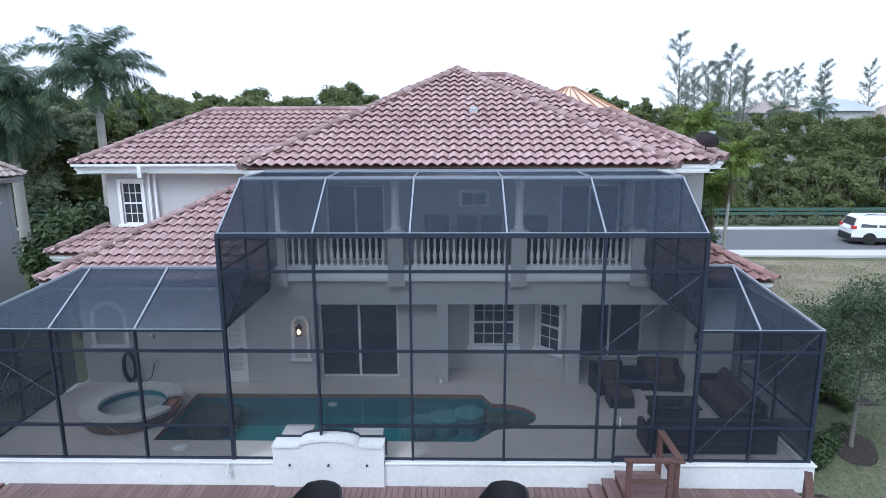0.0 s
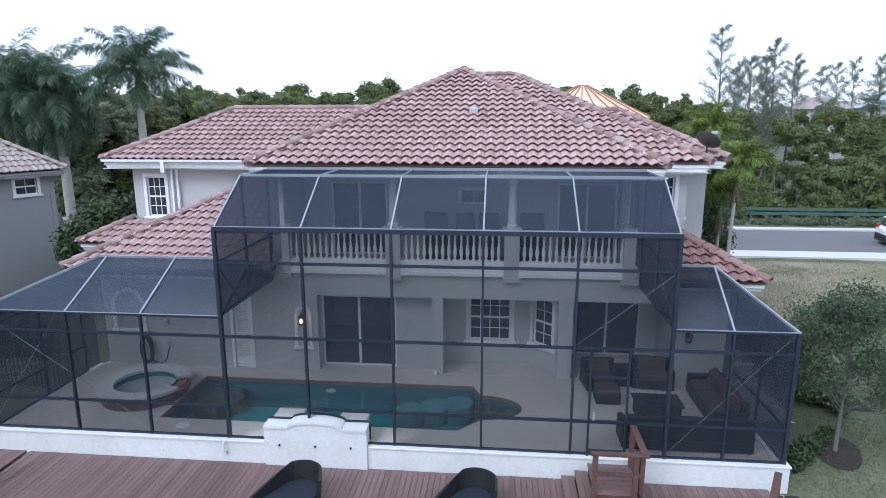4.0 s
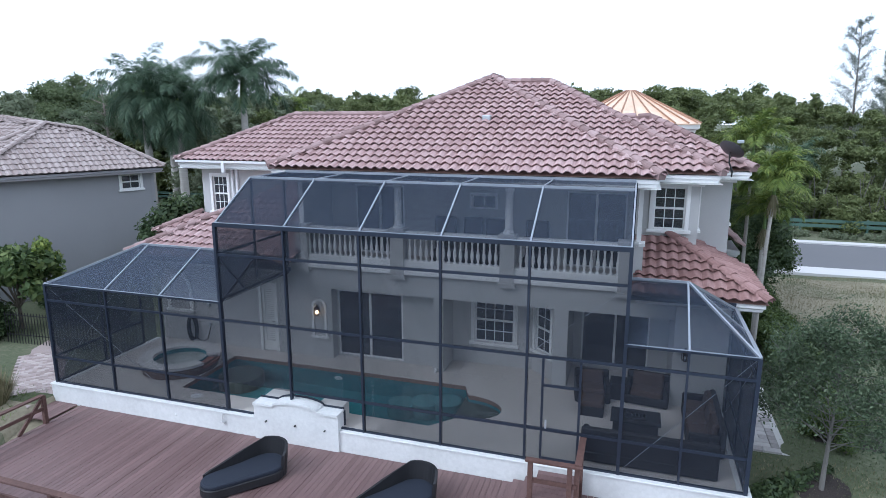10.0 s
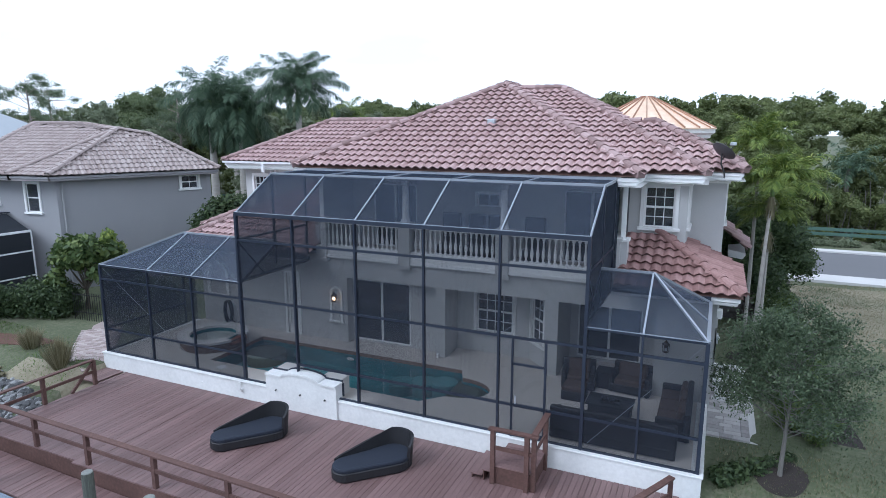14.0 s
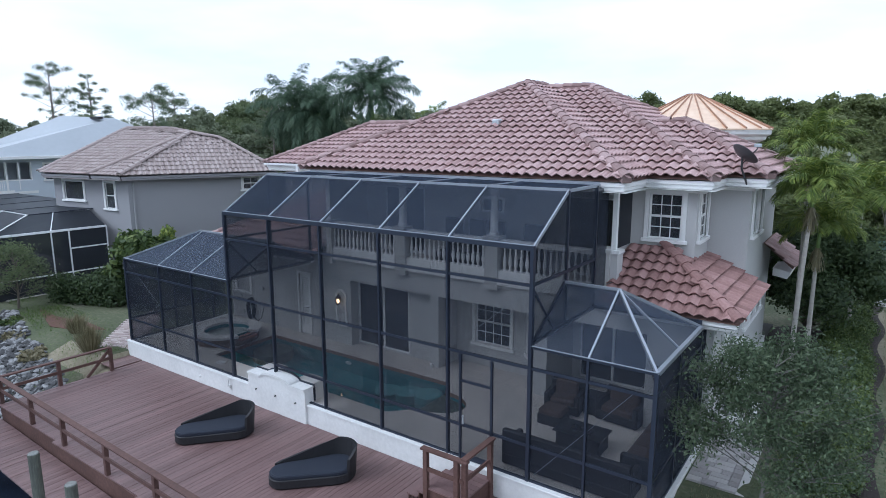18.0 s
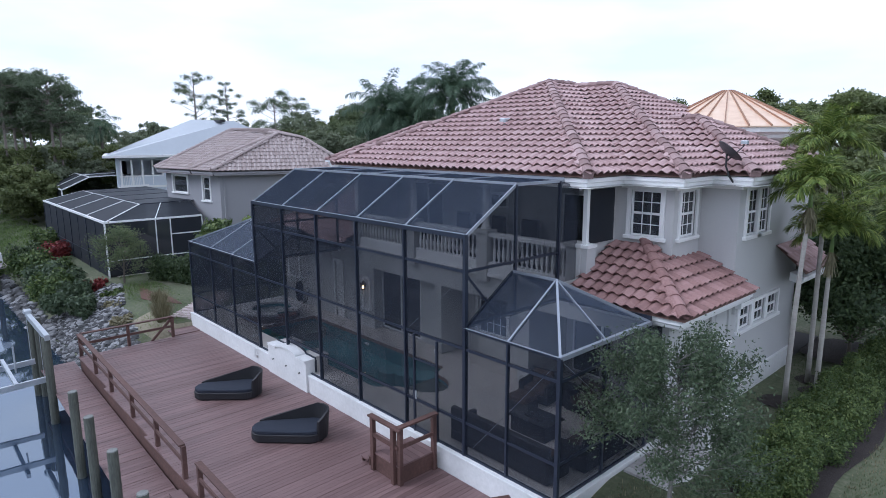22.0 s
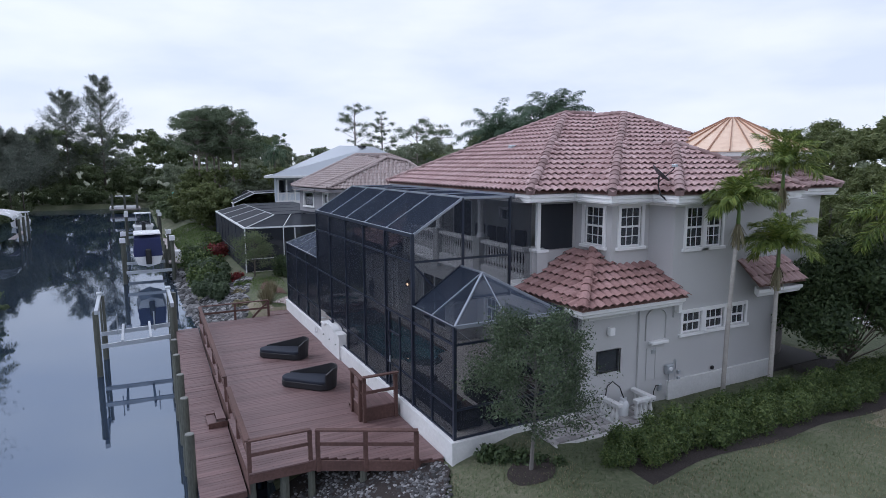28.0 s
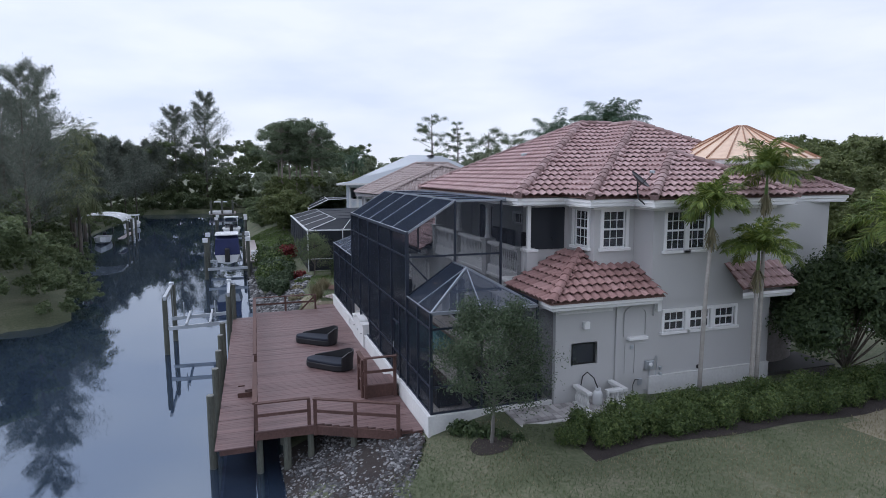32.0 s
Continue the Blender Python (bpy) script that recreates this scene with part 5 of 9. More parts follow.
WT = POOL + 0.04
for x in LOWL[1:] + LOWR[:1]:
    post(x, CY, WT, ZL)
for x in (LOWL[0], LOWR[1]):
    post(x, CY, WT, ZL, 0.08, 0.08)
for x in TALL:
    post(x, CY, WT if x != -2.94 else 0.66, ZT, 0.075 if x in (TALL[0], TALL[-1]) else 0.05, 0.10)
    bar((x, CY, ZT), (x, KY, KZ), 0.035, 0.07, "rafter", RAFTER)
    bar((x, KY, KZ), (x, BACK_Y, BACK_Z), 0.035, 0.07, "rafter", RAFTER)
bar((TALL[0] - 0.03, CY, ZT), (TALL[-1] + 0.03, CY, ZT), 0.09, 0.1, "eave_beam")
# Thin pale strip painted as the light caught along the eave's upper edge.
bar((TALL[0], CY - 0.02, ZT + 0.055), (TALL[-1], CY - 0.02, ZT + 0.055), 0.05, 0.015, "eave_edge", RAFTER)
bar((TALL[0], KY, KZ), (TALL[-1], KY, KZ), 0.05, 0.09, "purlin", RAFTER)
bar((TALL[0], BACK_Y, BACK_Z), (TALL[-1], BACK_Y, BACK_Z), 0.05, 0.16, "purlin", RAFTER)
# rails across the front
xs = LOWL + TALL + LOWR
for z, a, b in ((0.94, LOWL[0], LOWR[1]), (2.66, LOWL[0], LOWR[1]), (4.40, TALL[0], TALL[-1]), (ZL, LOWL[0], TALL[0]), (ZL, TALL[-1], LOWR[1])):
    nodes = [x for x in xs if a <= x <= b]
    for x0, x1 in zip(nodes, nodes[1:]):
        if z == 0.94 and x0 == -4.90:
            continue
        bar((x0, CY, z), (x1, CY, z), 0.05, 0.06, "rail")
# The low eaves get the same painted light line.
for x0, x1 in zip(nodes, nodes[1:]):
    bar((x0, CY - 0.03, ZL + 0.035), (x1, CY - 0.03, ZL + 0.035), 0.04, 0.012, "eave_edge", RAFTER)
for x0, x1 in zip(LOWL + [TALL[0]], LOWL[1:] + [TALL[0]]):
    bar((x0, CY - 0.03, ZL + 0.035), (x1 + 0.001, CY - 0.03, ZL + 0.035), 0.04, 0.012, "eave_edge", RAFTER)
for x0, x1 in zip(xs, xs[1:]):
    bar((x0, CY, WT + 0.02), (x1, CY, WT + 0.02), 0.06, 0.04, "sill_rail")
# front screens, bay by bay
for x0, x1 in zip(xs, xs[1:]):
    tall = x0 >= TALL[0] and x1 <= TALL[-1]
    zs = [WT + 0.04, 0.94, 2.66] + ([4.40, ZT] if tall else [ZL])
    for z0, z1 in zip(zs, zs[1:]):
        if z0 < 0.2 and x0 in (-4.90, -2.94):
            continue
        panel((x0, CY, z0), (x1, CY, z0), (x1, CY, z1), (x0, CY, z1))
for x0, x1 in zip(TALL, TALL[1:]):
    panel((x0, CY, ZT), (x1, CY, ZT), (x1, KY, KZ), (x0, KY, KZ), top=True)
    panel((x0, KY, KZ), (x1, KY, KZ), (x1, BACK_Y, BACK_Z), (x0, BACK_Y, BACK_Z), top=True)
# sides of the tall bay
for x in (TALL[0], TALL[-1]):
    for y, w in ((KY, 0.06), (15.5, 0.08)):
        post(x, y, ZL if x > 0 else 3.4, KZ, w, 0.06)
    for z in (4.40, 3.2):
        bar((x, CY, z), (x, 15.5, z), 0.05, 0.06, "rail")
    panel((x, CY, ZL), (x, KY, ZL), (x, KY, KZ), (x, CY, ZT))
    panel((x, KY, ZL), (x, 15.5, ZL), (x, 15.5, KZ), (x, KY, KZ))
    panel((x, 15.5, 3.6), (x, 16.3, 3.6), (x, 16.3, 6.0), (x, 15.5, KZ))
    part("brace", Geo().beam((x, CY, 4.35), (x, 13.3, 3.2), 0.03, 0.05), BRONZE, cage)
# low hipped wings
def wing(x_in, hip, x_out, mids):
    y_out = CY
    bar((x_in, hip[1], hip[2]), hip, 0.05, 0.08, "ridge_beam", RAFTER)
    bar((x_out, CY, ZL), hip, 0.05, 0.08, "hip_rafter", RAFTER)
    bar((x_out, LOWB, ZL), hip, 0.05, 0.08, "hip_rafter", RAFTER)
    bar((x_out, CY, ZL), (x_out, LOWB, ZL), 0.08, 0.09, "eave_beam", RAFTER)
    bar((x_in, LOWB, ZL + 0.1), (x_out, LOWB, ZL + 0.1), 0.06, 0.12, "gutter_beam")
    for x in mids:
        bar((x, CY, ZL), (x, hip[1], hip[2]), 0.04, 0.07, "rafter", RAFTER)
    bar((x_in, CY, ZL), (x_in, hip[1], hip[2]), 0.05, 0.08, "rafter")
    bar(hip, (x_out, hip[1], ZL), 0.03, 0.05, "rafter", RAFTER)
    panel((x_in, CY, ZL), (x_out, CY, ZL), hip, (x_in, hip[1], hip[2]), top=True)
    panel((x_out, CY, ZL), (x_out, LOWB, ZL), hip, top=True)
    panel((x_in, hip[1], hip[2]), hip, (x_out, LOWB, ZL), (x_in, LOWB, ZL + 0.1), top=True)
    ys = [CY, hip[1], LOWB]
    for y in ys[1:]:
        post(x_out, y, WT, ZL, 0.06, 0.06)
    for z in (0.94, 2.66, WT + 0.02):
        bar((x_out, CY, z), (x_out, LOWB, z), 0.05, 0.06, "rail")
    for y0, y1 in zip(ys, ys[1:]):
        for z0, z1 in ((WT + 0.04, 0.94), (0.94, 2.66), (2.66, ZL)):
            panel((x_out, y0, z0), (x_out, y1, z0), (x_out, y1, z1), (x_out, y0, z1))
    panel((x_out, LOWB, WT), (x_out, 16.2, WT), (x_out, 16.2, 3.0), (x_out, LOWB, 3.0))


wing(TALL[0], HL, LOWL[0], LOWL[1:])
wing(TALL[-1], HR, LOWR[1], LOWR[:1])
# wire braces
for p, q in (((-10.8, CY, 3.0), (-6.9, CY, 0.3)), ((7.6, CY, 3.05), (5.2, CY, 0.25)), ((3.1, CY, 2.7), (5.1, CY, 4.35)), ((7.65, 12.3, 3.0), (7.65, 15.5, 0.4)), ((-10.85, 12.3, 0.4), (-10.85, 15.5, 3.0))):
    part("brace_wire", Geo().tube([(p[0], p[1] + 0.06, p[2]), (q[0], q[1] + 0.06, q[2])], 0.006, 5), STEEL, cage)
# screen door
door_bits = [((3.42, WT), (3.42, 2.63)), ((4.23, WT), (4.23, 2.63)), ((3.42, 2.02), (4.23, 2.02)), ((3.42, 0.98), (4.23, 0.98))]
g = Geo()
for (xa, za), (xb, zb) in door_bits:
    g.beam((xa, CY - 0.05, za), (xb, CY - 0.05, zb), 0.05, 0.05)
sdoor = part("screen_door", g, BRONZE, cage, "dark framed screen door with a kick plate")
part("kick_plate", Geo().box(3.45, 4.2, CY - 0.065, CY - 0.045, WT + 0.02, 0.3), BRONZE, sdoor)
part("handle", Geo().box(3.50, 3.54, CY - 0.11, CY - 0.08, 1.02, 1.22), STEEL, sdoor, "small bright handle")

# ---- white terrace wall ----
twall = tagged(part("terrace_wall", Geo(), WALL_WHITE), kind="structure", label="low white painted retaining wall under the pool cage")
twall.data = Geo().box(-10.97, -3.97, 12.12, 12.34, DECK - 0.6, POOL).box(-1.57, 7.75, 12.12, 12.34, DECK - 0.6, POOL).mesh("terrace_wall", WALL_WHITE)
part("wall_cap", Geo().box(-11.0, -3.99, 12.09, 12.36, POOL, POOL + 0.04, 0.012).box(-1.55, 7.78, 12.09, 12.36, POOL, POOL + 0.04, 0.012), WALL_WHITE, twall)
part("side_wall", Geo().box(7.55, 7.75, 12.34, 16.1, -0.7, POOL), WALL_WHITE, twall)
part("side_wall", Geo().box(-10.97, -10.75, 12.34, 16.3, -0.7, POOL), WALL_WHITE, twall)
part("side_cap", Geo().box(7.52, 7.78, 12.37, 16.1, POOL, POOL + 0.04, 0.012), WALL_WHITE, twall)
part("weep_pipe", Geo().tube([(-4.98, 12.14, 0.09), (-4.98, 12.05, 0.09), (-4.98, 12.03, -0.12)], 0.025).box(-5.03, -4.93, 12.02, 12.1, -0.16, -0.12), WALL_WHITE, twall, "white overflow pipe")
part("weep_pipe", Geo().tube([(-6.55, 12.14, -0.2), (-6.55, 12.08, -0.2)], 0.03), WALL_WHITE, twall)
# raised fountain wall
ftn = thing("fountain_wall", "white curved-top fountain wall with stone spill blocks behind", "fountain", (-2.77, 12.2, DECK))
n = 12
top = [(-3.98, 0.53), (-3.42, 0.53)] + [(-2.77 - 0.65 * math.cos(math.pi * k / n), 0.53 + 0.15 * math.sin(math.pi * k / n)) for k in range(n + 1)] + [(-2.12, 0.53), (-1.56, 0.53)]
top = [top[0]] + [p for a, p in zip(top, top[1:]) if p[0] - a[0] > 0.001]
g = Geo()
ring = [(-3.98, DECK)] + top + [(-1.56, DECK)]
g.loft([[(x, 12.05, z) for x, z in ring], [(x, 12.36, z) for x, z in ring]])
part("panel", g, WALL_WHITE, ftn)
g = Geo()
for a, b in zip(top, top[1:]):
    g.loft([[(a[0], 12.01, a[1]), (b[0], 12.01, b[1]), (b[0], 12.01, b[1] + 0.06), (a[0], 12.01, a[1] + 0.06)], [(a[0], 12.38, a[1]), (b[0], 12.38, b[1]), (b[0], 12.38, b[1] + 0.06), (a[0], 12.38, a[1] + 0.06)]])
part("coping", g, WALL_WHITE, ftn, "white moulded coping")
g = Geo()
for a, b in zip(top, top[1:]):
    g.loft([[(a[0], 12.385, a[1] + 0.02), (b[0], 12.385, b[1] + 0.02), (b[0], 12.385, b[1] + 0.10), (a[0], 12.385, a[1] + 0.10)], [(a[0], 12.42, a[1] + 0.02), (b[0], 12.42, b[1] + 0.02), (b[0], 12.42, b[1] + 0.10), (a[0], 12.42, a[1] + 0.10)]])
g.box(-4.0, -3.95, 12.385, 12.42, 0.16, 0.55).box(-1.58, -1.53, 12.385, 12.42, 0.16, 0.55)
part("screen_channel", g, BRONZE, ftn, "dark screen channel along the coping")
for x0, x1 in ((-3.86, -3.25), (-2.28, -1.66)):
    part("spill_block", Geo().box(x0, x1, 12.43, 12.9, POOL - 0.1, 0.57, 0.02), COPING, ftn, "pale stone spill block")
    part("block_cap", Geo().box(x0 - 0.03, x1 + 0.03, 12.43, 12.93, 0.57, 0.62, 0.015), COPING, ftn)
for x in (-3.62, -2.77, -1.93):
    part("spout", Geo().tube([(x, 12.05, 0.12), (x, 12.0, 0.11)], 0.02), BLACK, ftn, "dark bronze water spout")

# ---- road, lawn edge and neighbours ----
g = Geo().box(-150, 200, 35.4, 42.6, -0.2, 0.03)
solo("road", g, ASPHALT, "grey asphalt residential road", "road", kind="structure")
pavement = solo("pavement", Geo().box(-150, 200, 33.8, 35.38, -0.2, 0.10).box(-150, 200, 42.62, 43.4, -0.2, 0.12), CONCRETE, "pale concrete pavement and far kerb", "pavement", kind="structure")
gr = thing("guardrail", "dark green metal guardrail along the road", "guardrail", (20, 46.5, 0))
for z in (0.62, 0.95):
    part("rail", Geo().beam((-40, 46.5, z), (120, 46.5, z), 0.06, 0.22), GREEN_RAIL, gr)
for k in range(34):
    part("post", Geo().box(-20 + k * 4 - 0.07, -20 + k * 4 + 0.07, 46.52, 46.68, 0, 1.1), GREEN_RAIL, gr)


def neighbour_house():
    n = thing("neighbour_house", "grey stucco neighbouring house with a faded tile hip roof", "house", (-24, 22, 0))
    ez = 5.38
    C = [(-17.82, 25.1), (-20.95, 17.47), (-23.4, 17.1), (-27.8, 16.5), (-33.5, 22.0), (-31.0, 29.0), (-24.4, 27.6)]
    C3 = [(x, y, ez) for x, y in C]
    top, back, notch = (-22.3, 22.45, 7.5), (-21.35, 23.75, 7.2), (-23.0, 22.2, 7.52)
    left, right = (-28.95, 22.3, 7.82), (-28.4, 25.0, 7.82)

    def slope(*pts):
        """A roof facet through three points, with its tile rows level."""
        p = [Vector(k) for k in pts]
        n = (p[1] - p[0]).cross(p[2] - p[0])
        n = (n if n.z > 0 else -n).normalized()
        low = min(p, key=lambda k: k.z)
        u = Vector((-n.y, n.x, 0)).normalized()
        q = Plane([(low.x, low.y), (low.x + u.x, low.y + u.y)], low.z, math.hypot(n.x, n.y) / n.z)
        q.poly = [(k.x, k.y) for k in p]
        return q
    faces = [slope(*f) for f in ((C3[1], C3[0], top), (C3[0], back, top), (C3[2], C3[1], top), (C3[2], top, notch), (C3[3], C3[2], left), (C3[2], notch, left), (C3[4], C3[3], left), (C3[5], C3[4], left), (C3[5], left, right), (C3[6], C3[5], right), (C3[6], right, back), (C3[0], C3[6], back), (back, right, notch), (top, back, notch), (notch, right, left))]
    g = Geo()
    for f in faces:
        f.sheet(g, 0.0)
    g.face(*[(x, y, ez - 0.25) for x, y in C])
    r = part("roof", g, TILE_N, n, "faded grey-pink tile hip roof")
    t = tile_shape(TILE_W, TILE_L * 1.05, 6, 0.042, 0.030, 0.026)
    part("roof_tile_field", tile_field([m for f in faces for m in f.tiles(TILE_W, TILE_L * 1.05)], t), TILE_N, r, kind="stuff", smooth=True)
    capm = cap_shape().mesh("ridge_cap", TILE_N, True)
    for a, b in ((C3[1], top), (C3[0], back), (top, back), (C3[2], top), (C3[3], left), (left, right), (back, right), (notch, top), (C3[5], right), (C3[4], left)):
        for m in cap_run(a, b):
            piece("ridge_cap", capm, r, m)
    mid = Vector((-25, 24))
    inset = [tuple(Vector(c) + (mid - Vector(c)).normalized() * 0.65) for c in C]
    holes = {0: [(0.72, 1.62, 4.35, 5.06)], 1: [(0.35, 1.15, 3.55, 4.95)], 2: [(0.9, 2.6, 3.9, 4.95)]}
    g = Geo()
    order = inset[::-1]
    edges = list(zip(order, order[1:] + order[:1]))
    pairs = [(inset[1], inset[0]), (inset[2], inset[1]), (inset[3], inset[2])]
    for p, q in edges:
        hs = []
        for k, pq in enumerate(pairs):
            if pq == (p, q):
                L = (Vector(q) - Vector(p)).length
                hs = [(L - h[1], L - h[0], h[2], h[3]) if k == 0 else h for h in holes[k]]
                for h in hs:
                    m, w, hh = opening(p, q, *h)
                    sash_window(n, m, w, hh, 1 if k else 2, 1, k != 2, True, 0.12, label="white-framed window")
        part("wall", wall(p, q, -0.5, ez - 0.2, hs), STUCCO_GREY, n)
    oc = C[::-1]
    for p, q in zip(oc, oc[1:] + oc[:1]):
        g = Geo()
        eave_trim(g, p, q, ez, 0.05)
        part("fascia", g, STUCCO_GREY, n, "grey eave fascia")
    p, q = inset[1], inset[0]
    d = (Vector(q) - Vector(p)).normalized()
    o = Vector(p) + d * 0.25 + Vector((d.y, -d.x)) * 0.06
    part("downpipe", Geo().box(o.x - 0.05, o.x + 0.05, o.y - 0.05, o.y + 0.05, -0.3, ez - 0.25), STUCCO_GREY, n)
    return n


neighbour_house()

# neighbour's white-framed cage
nc = thing("neighbour_pool_cage", "white-framed screened pool cage of the neighbouring house", "pool cage", (-30, 14, -0.4))
E0 = 2.75
FRONT = [(-22.6, 12.0), (-26.8, 12.03), (-31.0, 12.06), (-35.2, 12.1), (-39.4, 12.12)]
SIDE = [(-22.6, 12.0), (-22.45, 14.6), (-22.3, 17.2)]
K = [(-24.4, 14.4), (-27.4, 14.4), (-31.0, 14.4), (-34.6, 14.4), (-37.8, 14.45)]
KE = 3.45


def nbar(p, q, w=0.04, mat=ALU_WHITE):
    part("beam", Geo().beam(p, q, w, w), mat, nc)


def npanel(*pts):
    g = Geo()
    g.face(*pts)
    part("screen_panel", g, SCREEN_FAR, nc)


for k, ((xa, ya), (xb, yb)) in enumerate(zip(FRONT, FRONT[1:])):
    nbar((xa, ya, E0), (xb, yb, E0), 0.12)
    nbar((xa, ya, 0.6), (xb, yb, 0.6), 0.05, BRONZE)
    npanel((xa, ya, -0.3), (xb, yb, -0.3), (xb, yb, E0), (xa, ya, E0))
    npanel((xa, ya, E0), (xb, yb, E0), (*K[k + 1], KE), (*K[k], KE))
    nbar((*K[k], KE), (*K[k + 1], KE))
    npanel((*K[k], KE), (*K[k + 1], KE), (K[k + 1][0], 19, KE + 0.05), (K[k][0], 19, KE + 0.05))
for k, (x, y) in enumerate(FRONT):
    nbar((x, y, -0.4), (x, y, E0), 0.08, ALU_WHITE if k == 0 else BRONZE)
    nbar((x, y, E0), (*K[k], KE), 0.06, ALU_WHITE)
    nbar((*K[k], KE), (K[k][0], 19, KE + 0.05), 0.05, BRONZE)
for (xa, ya), (xb, yb) in zip(SIDE, SIDE[1:]):
    nbar((xa, ya, E0), (xb, yb, E0), 0.10)
    nbar((xb, yb, -0.4), (xb, yb, E0), 0.06)
    nbar((xa, ya, 0.6), (xb, yb, 0.6), 0.06)
    npanel((xa, ya, -0.3), (xb, yb, -0.3), (xb, yb, E0), (xa, ya, E0))
npanel((*FRONT[4], -0.3), (-38.6, 19, -0.3), (-38.6, 19, E0), (*FRONT[4], E0))
npanel((*FRONT[4], E0), (-38.6, 19, E0), (-37.8, 19, KE + 0.05), (*K[4], KE))
nbar((*FRONT[4], E0), (-38.6, 19, E0), 0.10)
for k in range(1, 8):
    u = k / 8
    xa, ya = FRONT[0][0] + (FRONT[4][0] - FRONT[0][0]) * u, FRONT[0][1] + (FRONT[4][1] - FRONT[0][1]) * u
    if k % 2:
        nbar((xa, ya, -0.4), (xa, ya, E0), 0.05, BRONZE)
nbar((-22.42, 15.4, -0.4), (-22.42, 15.4, E0), 0.07)
nbar((-22.42, 15.4, 1.8), (-22.3, 17.2, 1.8), 0.07)
npanel((*SIDE[0], E0), (*SIDE[2], E0), (-24.4, 17.4, KE), (*K[0], KE))
nbar((*SIDE[1], E0), (-24.4, 15.6, KE))
nbar((-24.4, 14.4, KE), (-24.4, 17.4, KE))
nc_floor = solo("neighbour_terrace", Geo().box(-39.3, -22.4, 12.4, 18.5, -0.5, -0.28), PAVING, "pale pool terrace of the neighbouring house", "terrace", kind="structure")

# pale blue house beyond
bh = thing("blue_house", "pale blue two-storey house with a pale metal hip roof and porch", "house", (-50, 27, 0))
EV = 5.75
B = [(-44.0, 17.6), (-53.5, 20.2), (-58.5, 34.0), (-43.0, 37.0)]
g = Geo()
R1, R2 = (-50.2, 27.6, 9.2), (-46.8, 30.6, 9.0)
pb = [(*c, EV) for c in B]
g.face(pb[1], pb[0], R2, R1)
g.face(pb[0], pb[3], R2)
g.face(pb[3], pb[2], R1, R2)
g.face(pb[2], pb[1], R1)
part("roof", g, METAL_ROOF, bh, "pale grey metal hip roof")
part("roof_vent", Geo().box(-48.4, -46.9, 29.2, 29.7, 8.9, 9.12), BLACK, bh)
g = Geo()
for a, b in zip(pb, pb[1:] + pb[:1]):
    g.beam(a, b, 0.25, 0.22)
part("fascia", g, WHITE, bh)
bi = [(-44.8, 18.7), (-52.4, 21.3), (-57.3, 33.2), (-44.0, 35.8)]
oc = bi[::-1]
for p, q in zip(oc, oc[1:] + oc[:1]):
    hs = []
    L = (Vector(q) - Vector(p)).length
    if p == bi[0]:
        hs = [(0.35, 3.9, 3.95, 5.35), (4.8, 6.2, 3.9, 5.2)]
    part("wall", wall(p, q, -0.5, EV - 0.1, hs), PALE_BLUE, bh)
for k in range(5):
    y = 19.05 + 0.88 * k
    part("porch_post", Geo().box(-44.86, -44.66, y - 0.07, y + 0.07, 3.2, 5.4), WHITE, bh)
part("porch_rail", Geo().box(-44.78, -44.68, 18.9, 22.7, 3.95, 4.04).box(-44.78, -44.68, 18.9, 22.7, 3.1, 3.22), WHITE, bh, "white porch rail")
for k in range(28):
    part("baluster", Geo().box(-44.75, -44.71, 18.95 + k * 0.135, 18.99 + k * 0.135, 3.22, 3.95), WHITE, bh)
part("porch_floor", Geo().box(-44.9, -44.6, 18.7, 22.9, 2.9, 3.1), WHITE, bh)
part("porch_wall", Geo().box(-47.3, -47.2, 20.2, 26.0, 3.0, 5.6), PALE_BLUE, bh)
m, w, h = opening(bi[0], bi[3], 4.8, 6.2, 3.9, 5.2)
sash_window(bh, m, w, h, 2, 1, True, True, 0.12, label="white-framed window")
# second cage by the blue house
c2 = thing("far_pool_cage", "white-framed screened cage beside the blue house", "pool cage", (-52, 17, 0))
Z = [(-46, 14.6), (-50, 14.9), (-54, 15.2), (-58.5, 15.6)]
for (xa, ya), (xb, yb) in zip(Z, Z[1:]):
    for p, q in (((xa, ya, 3.0), (xb, yb, 3.0)), ((xa, ya + 2.2, 4.0), (xb, yb + 2.2, 4.0)), ((xa, ya, 3.0), (xa, ya + 2.2, 4.0)), ((xa, ya, -0.3), (xa, ya, 3.0)), ((xa, ya + 2.2, 4.0), (xa, ya + 5, 4.1))):
        part("beam", Geo().beam(p, q, 0.09, 0.09), ALU_WHITE, c2)
    g = Geo()
    g.face((xa, ya, -0.3), (xb, yb, -0.3), (xb, yb, 3.0), (xa, ya, 3.0))
    g.face((xa, ya, 3.0), (xb, yb, 3.0), (xb, yb + 2.2, 4.0), (xa, ya + 2.2, 4.0))
    g.face((xa, ya + 2.2, 4.0), (xb, yb + 2.2, 4.0), (xb, yb + 6, 4.1), (xa, ya + 6, 4.1))
    part("screen_panel", g, SCREEN_FAR, c2)

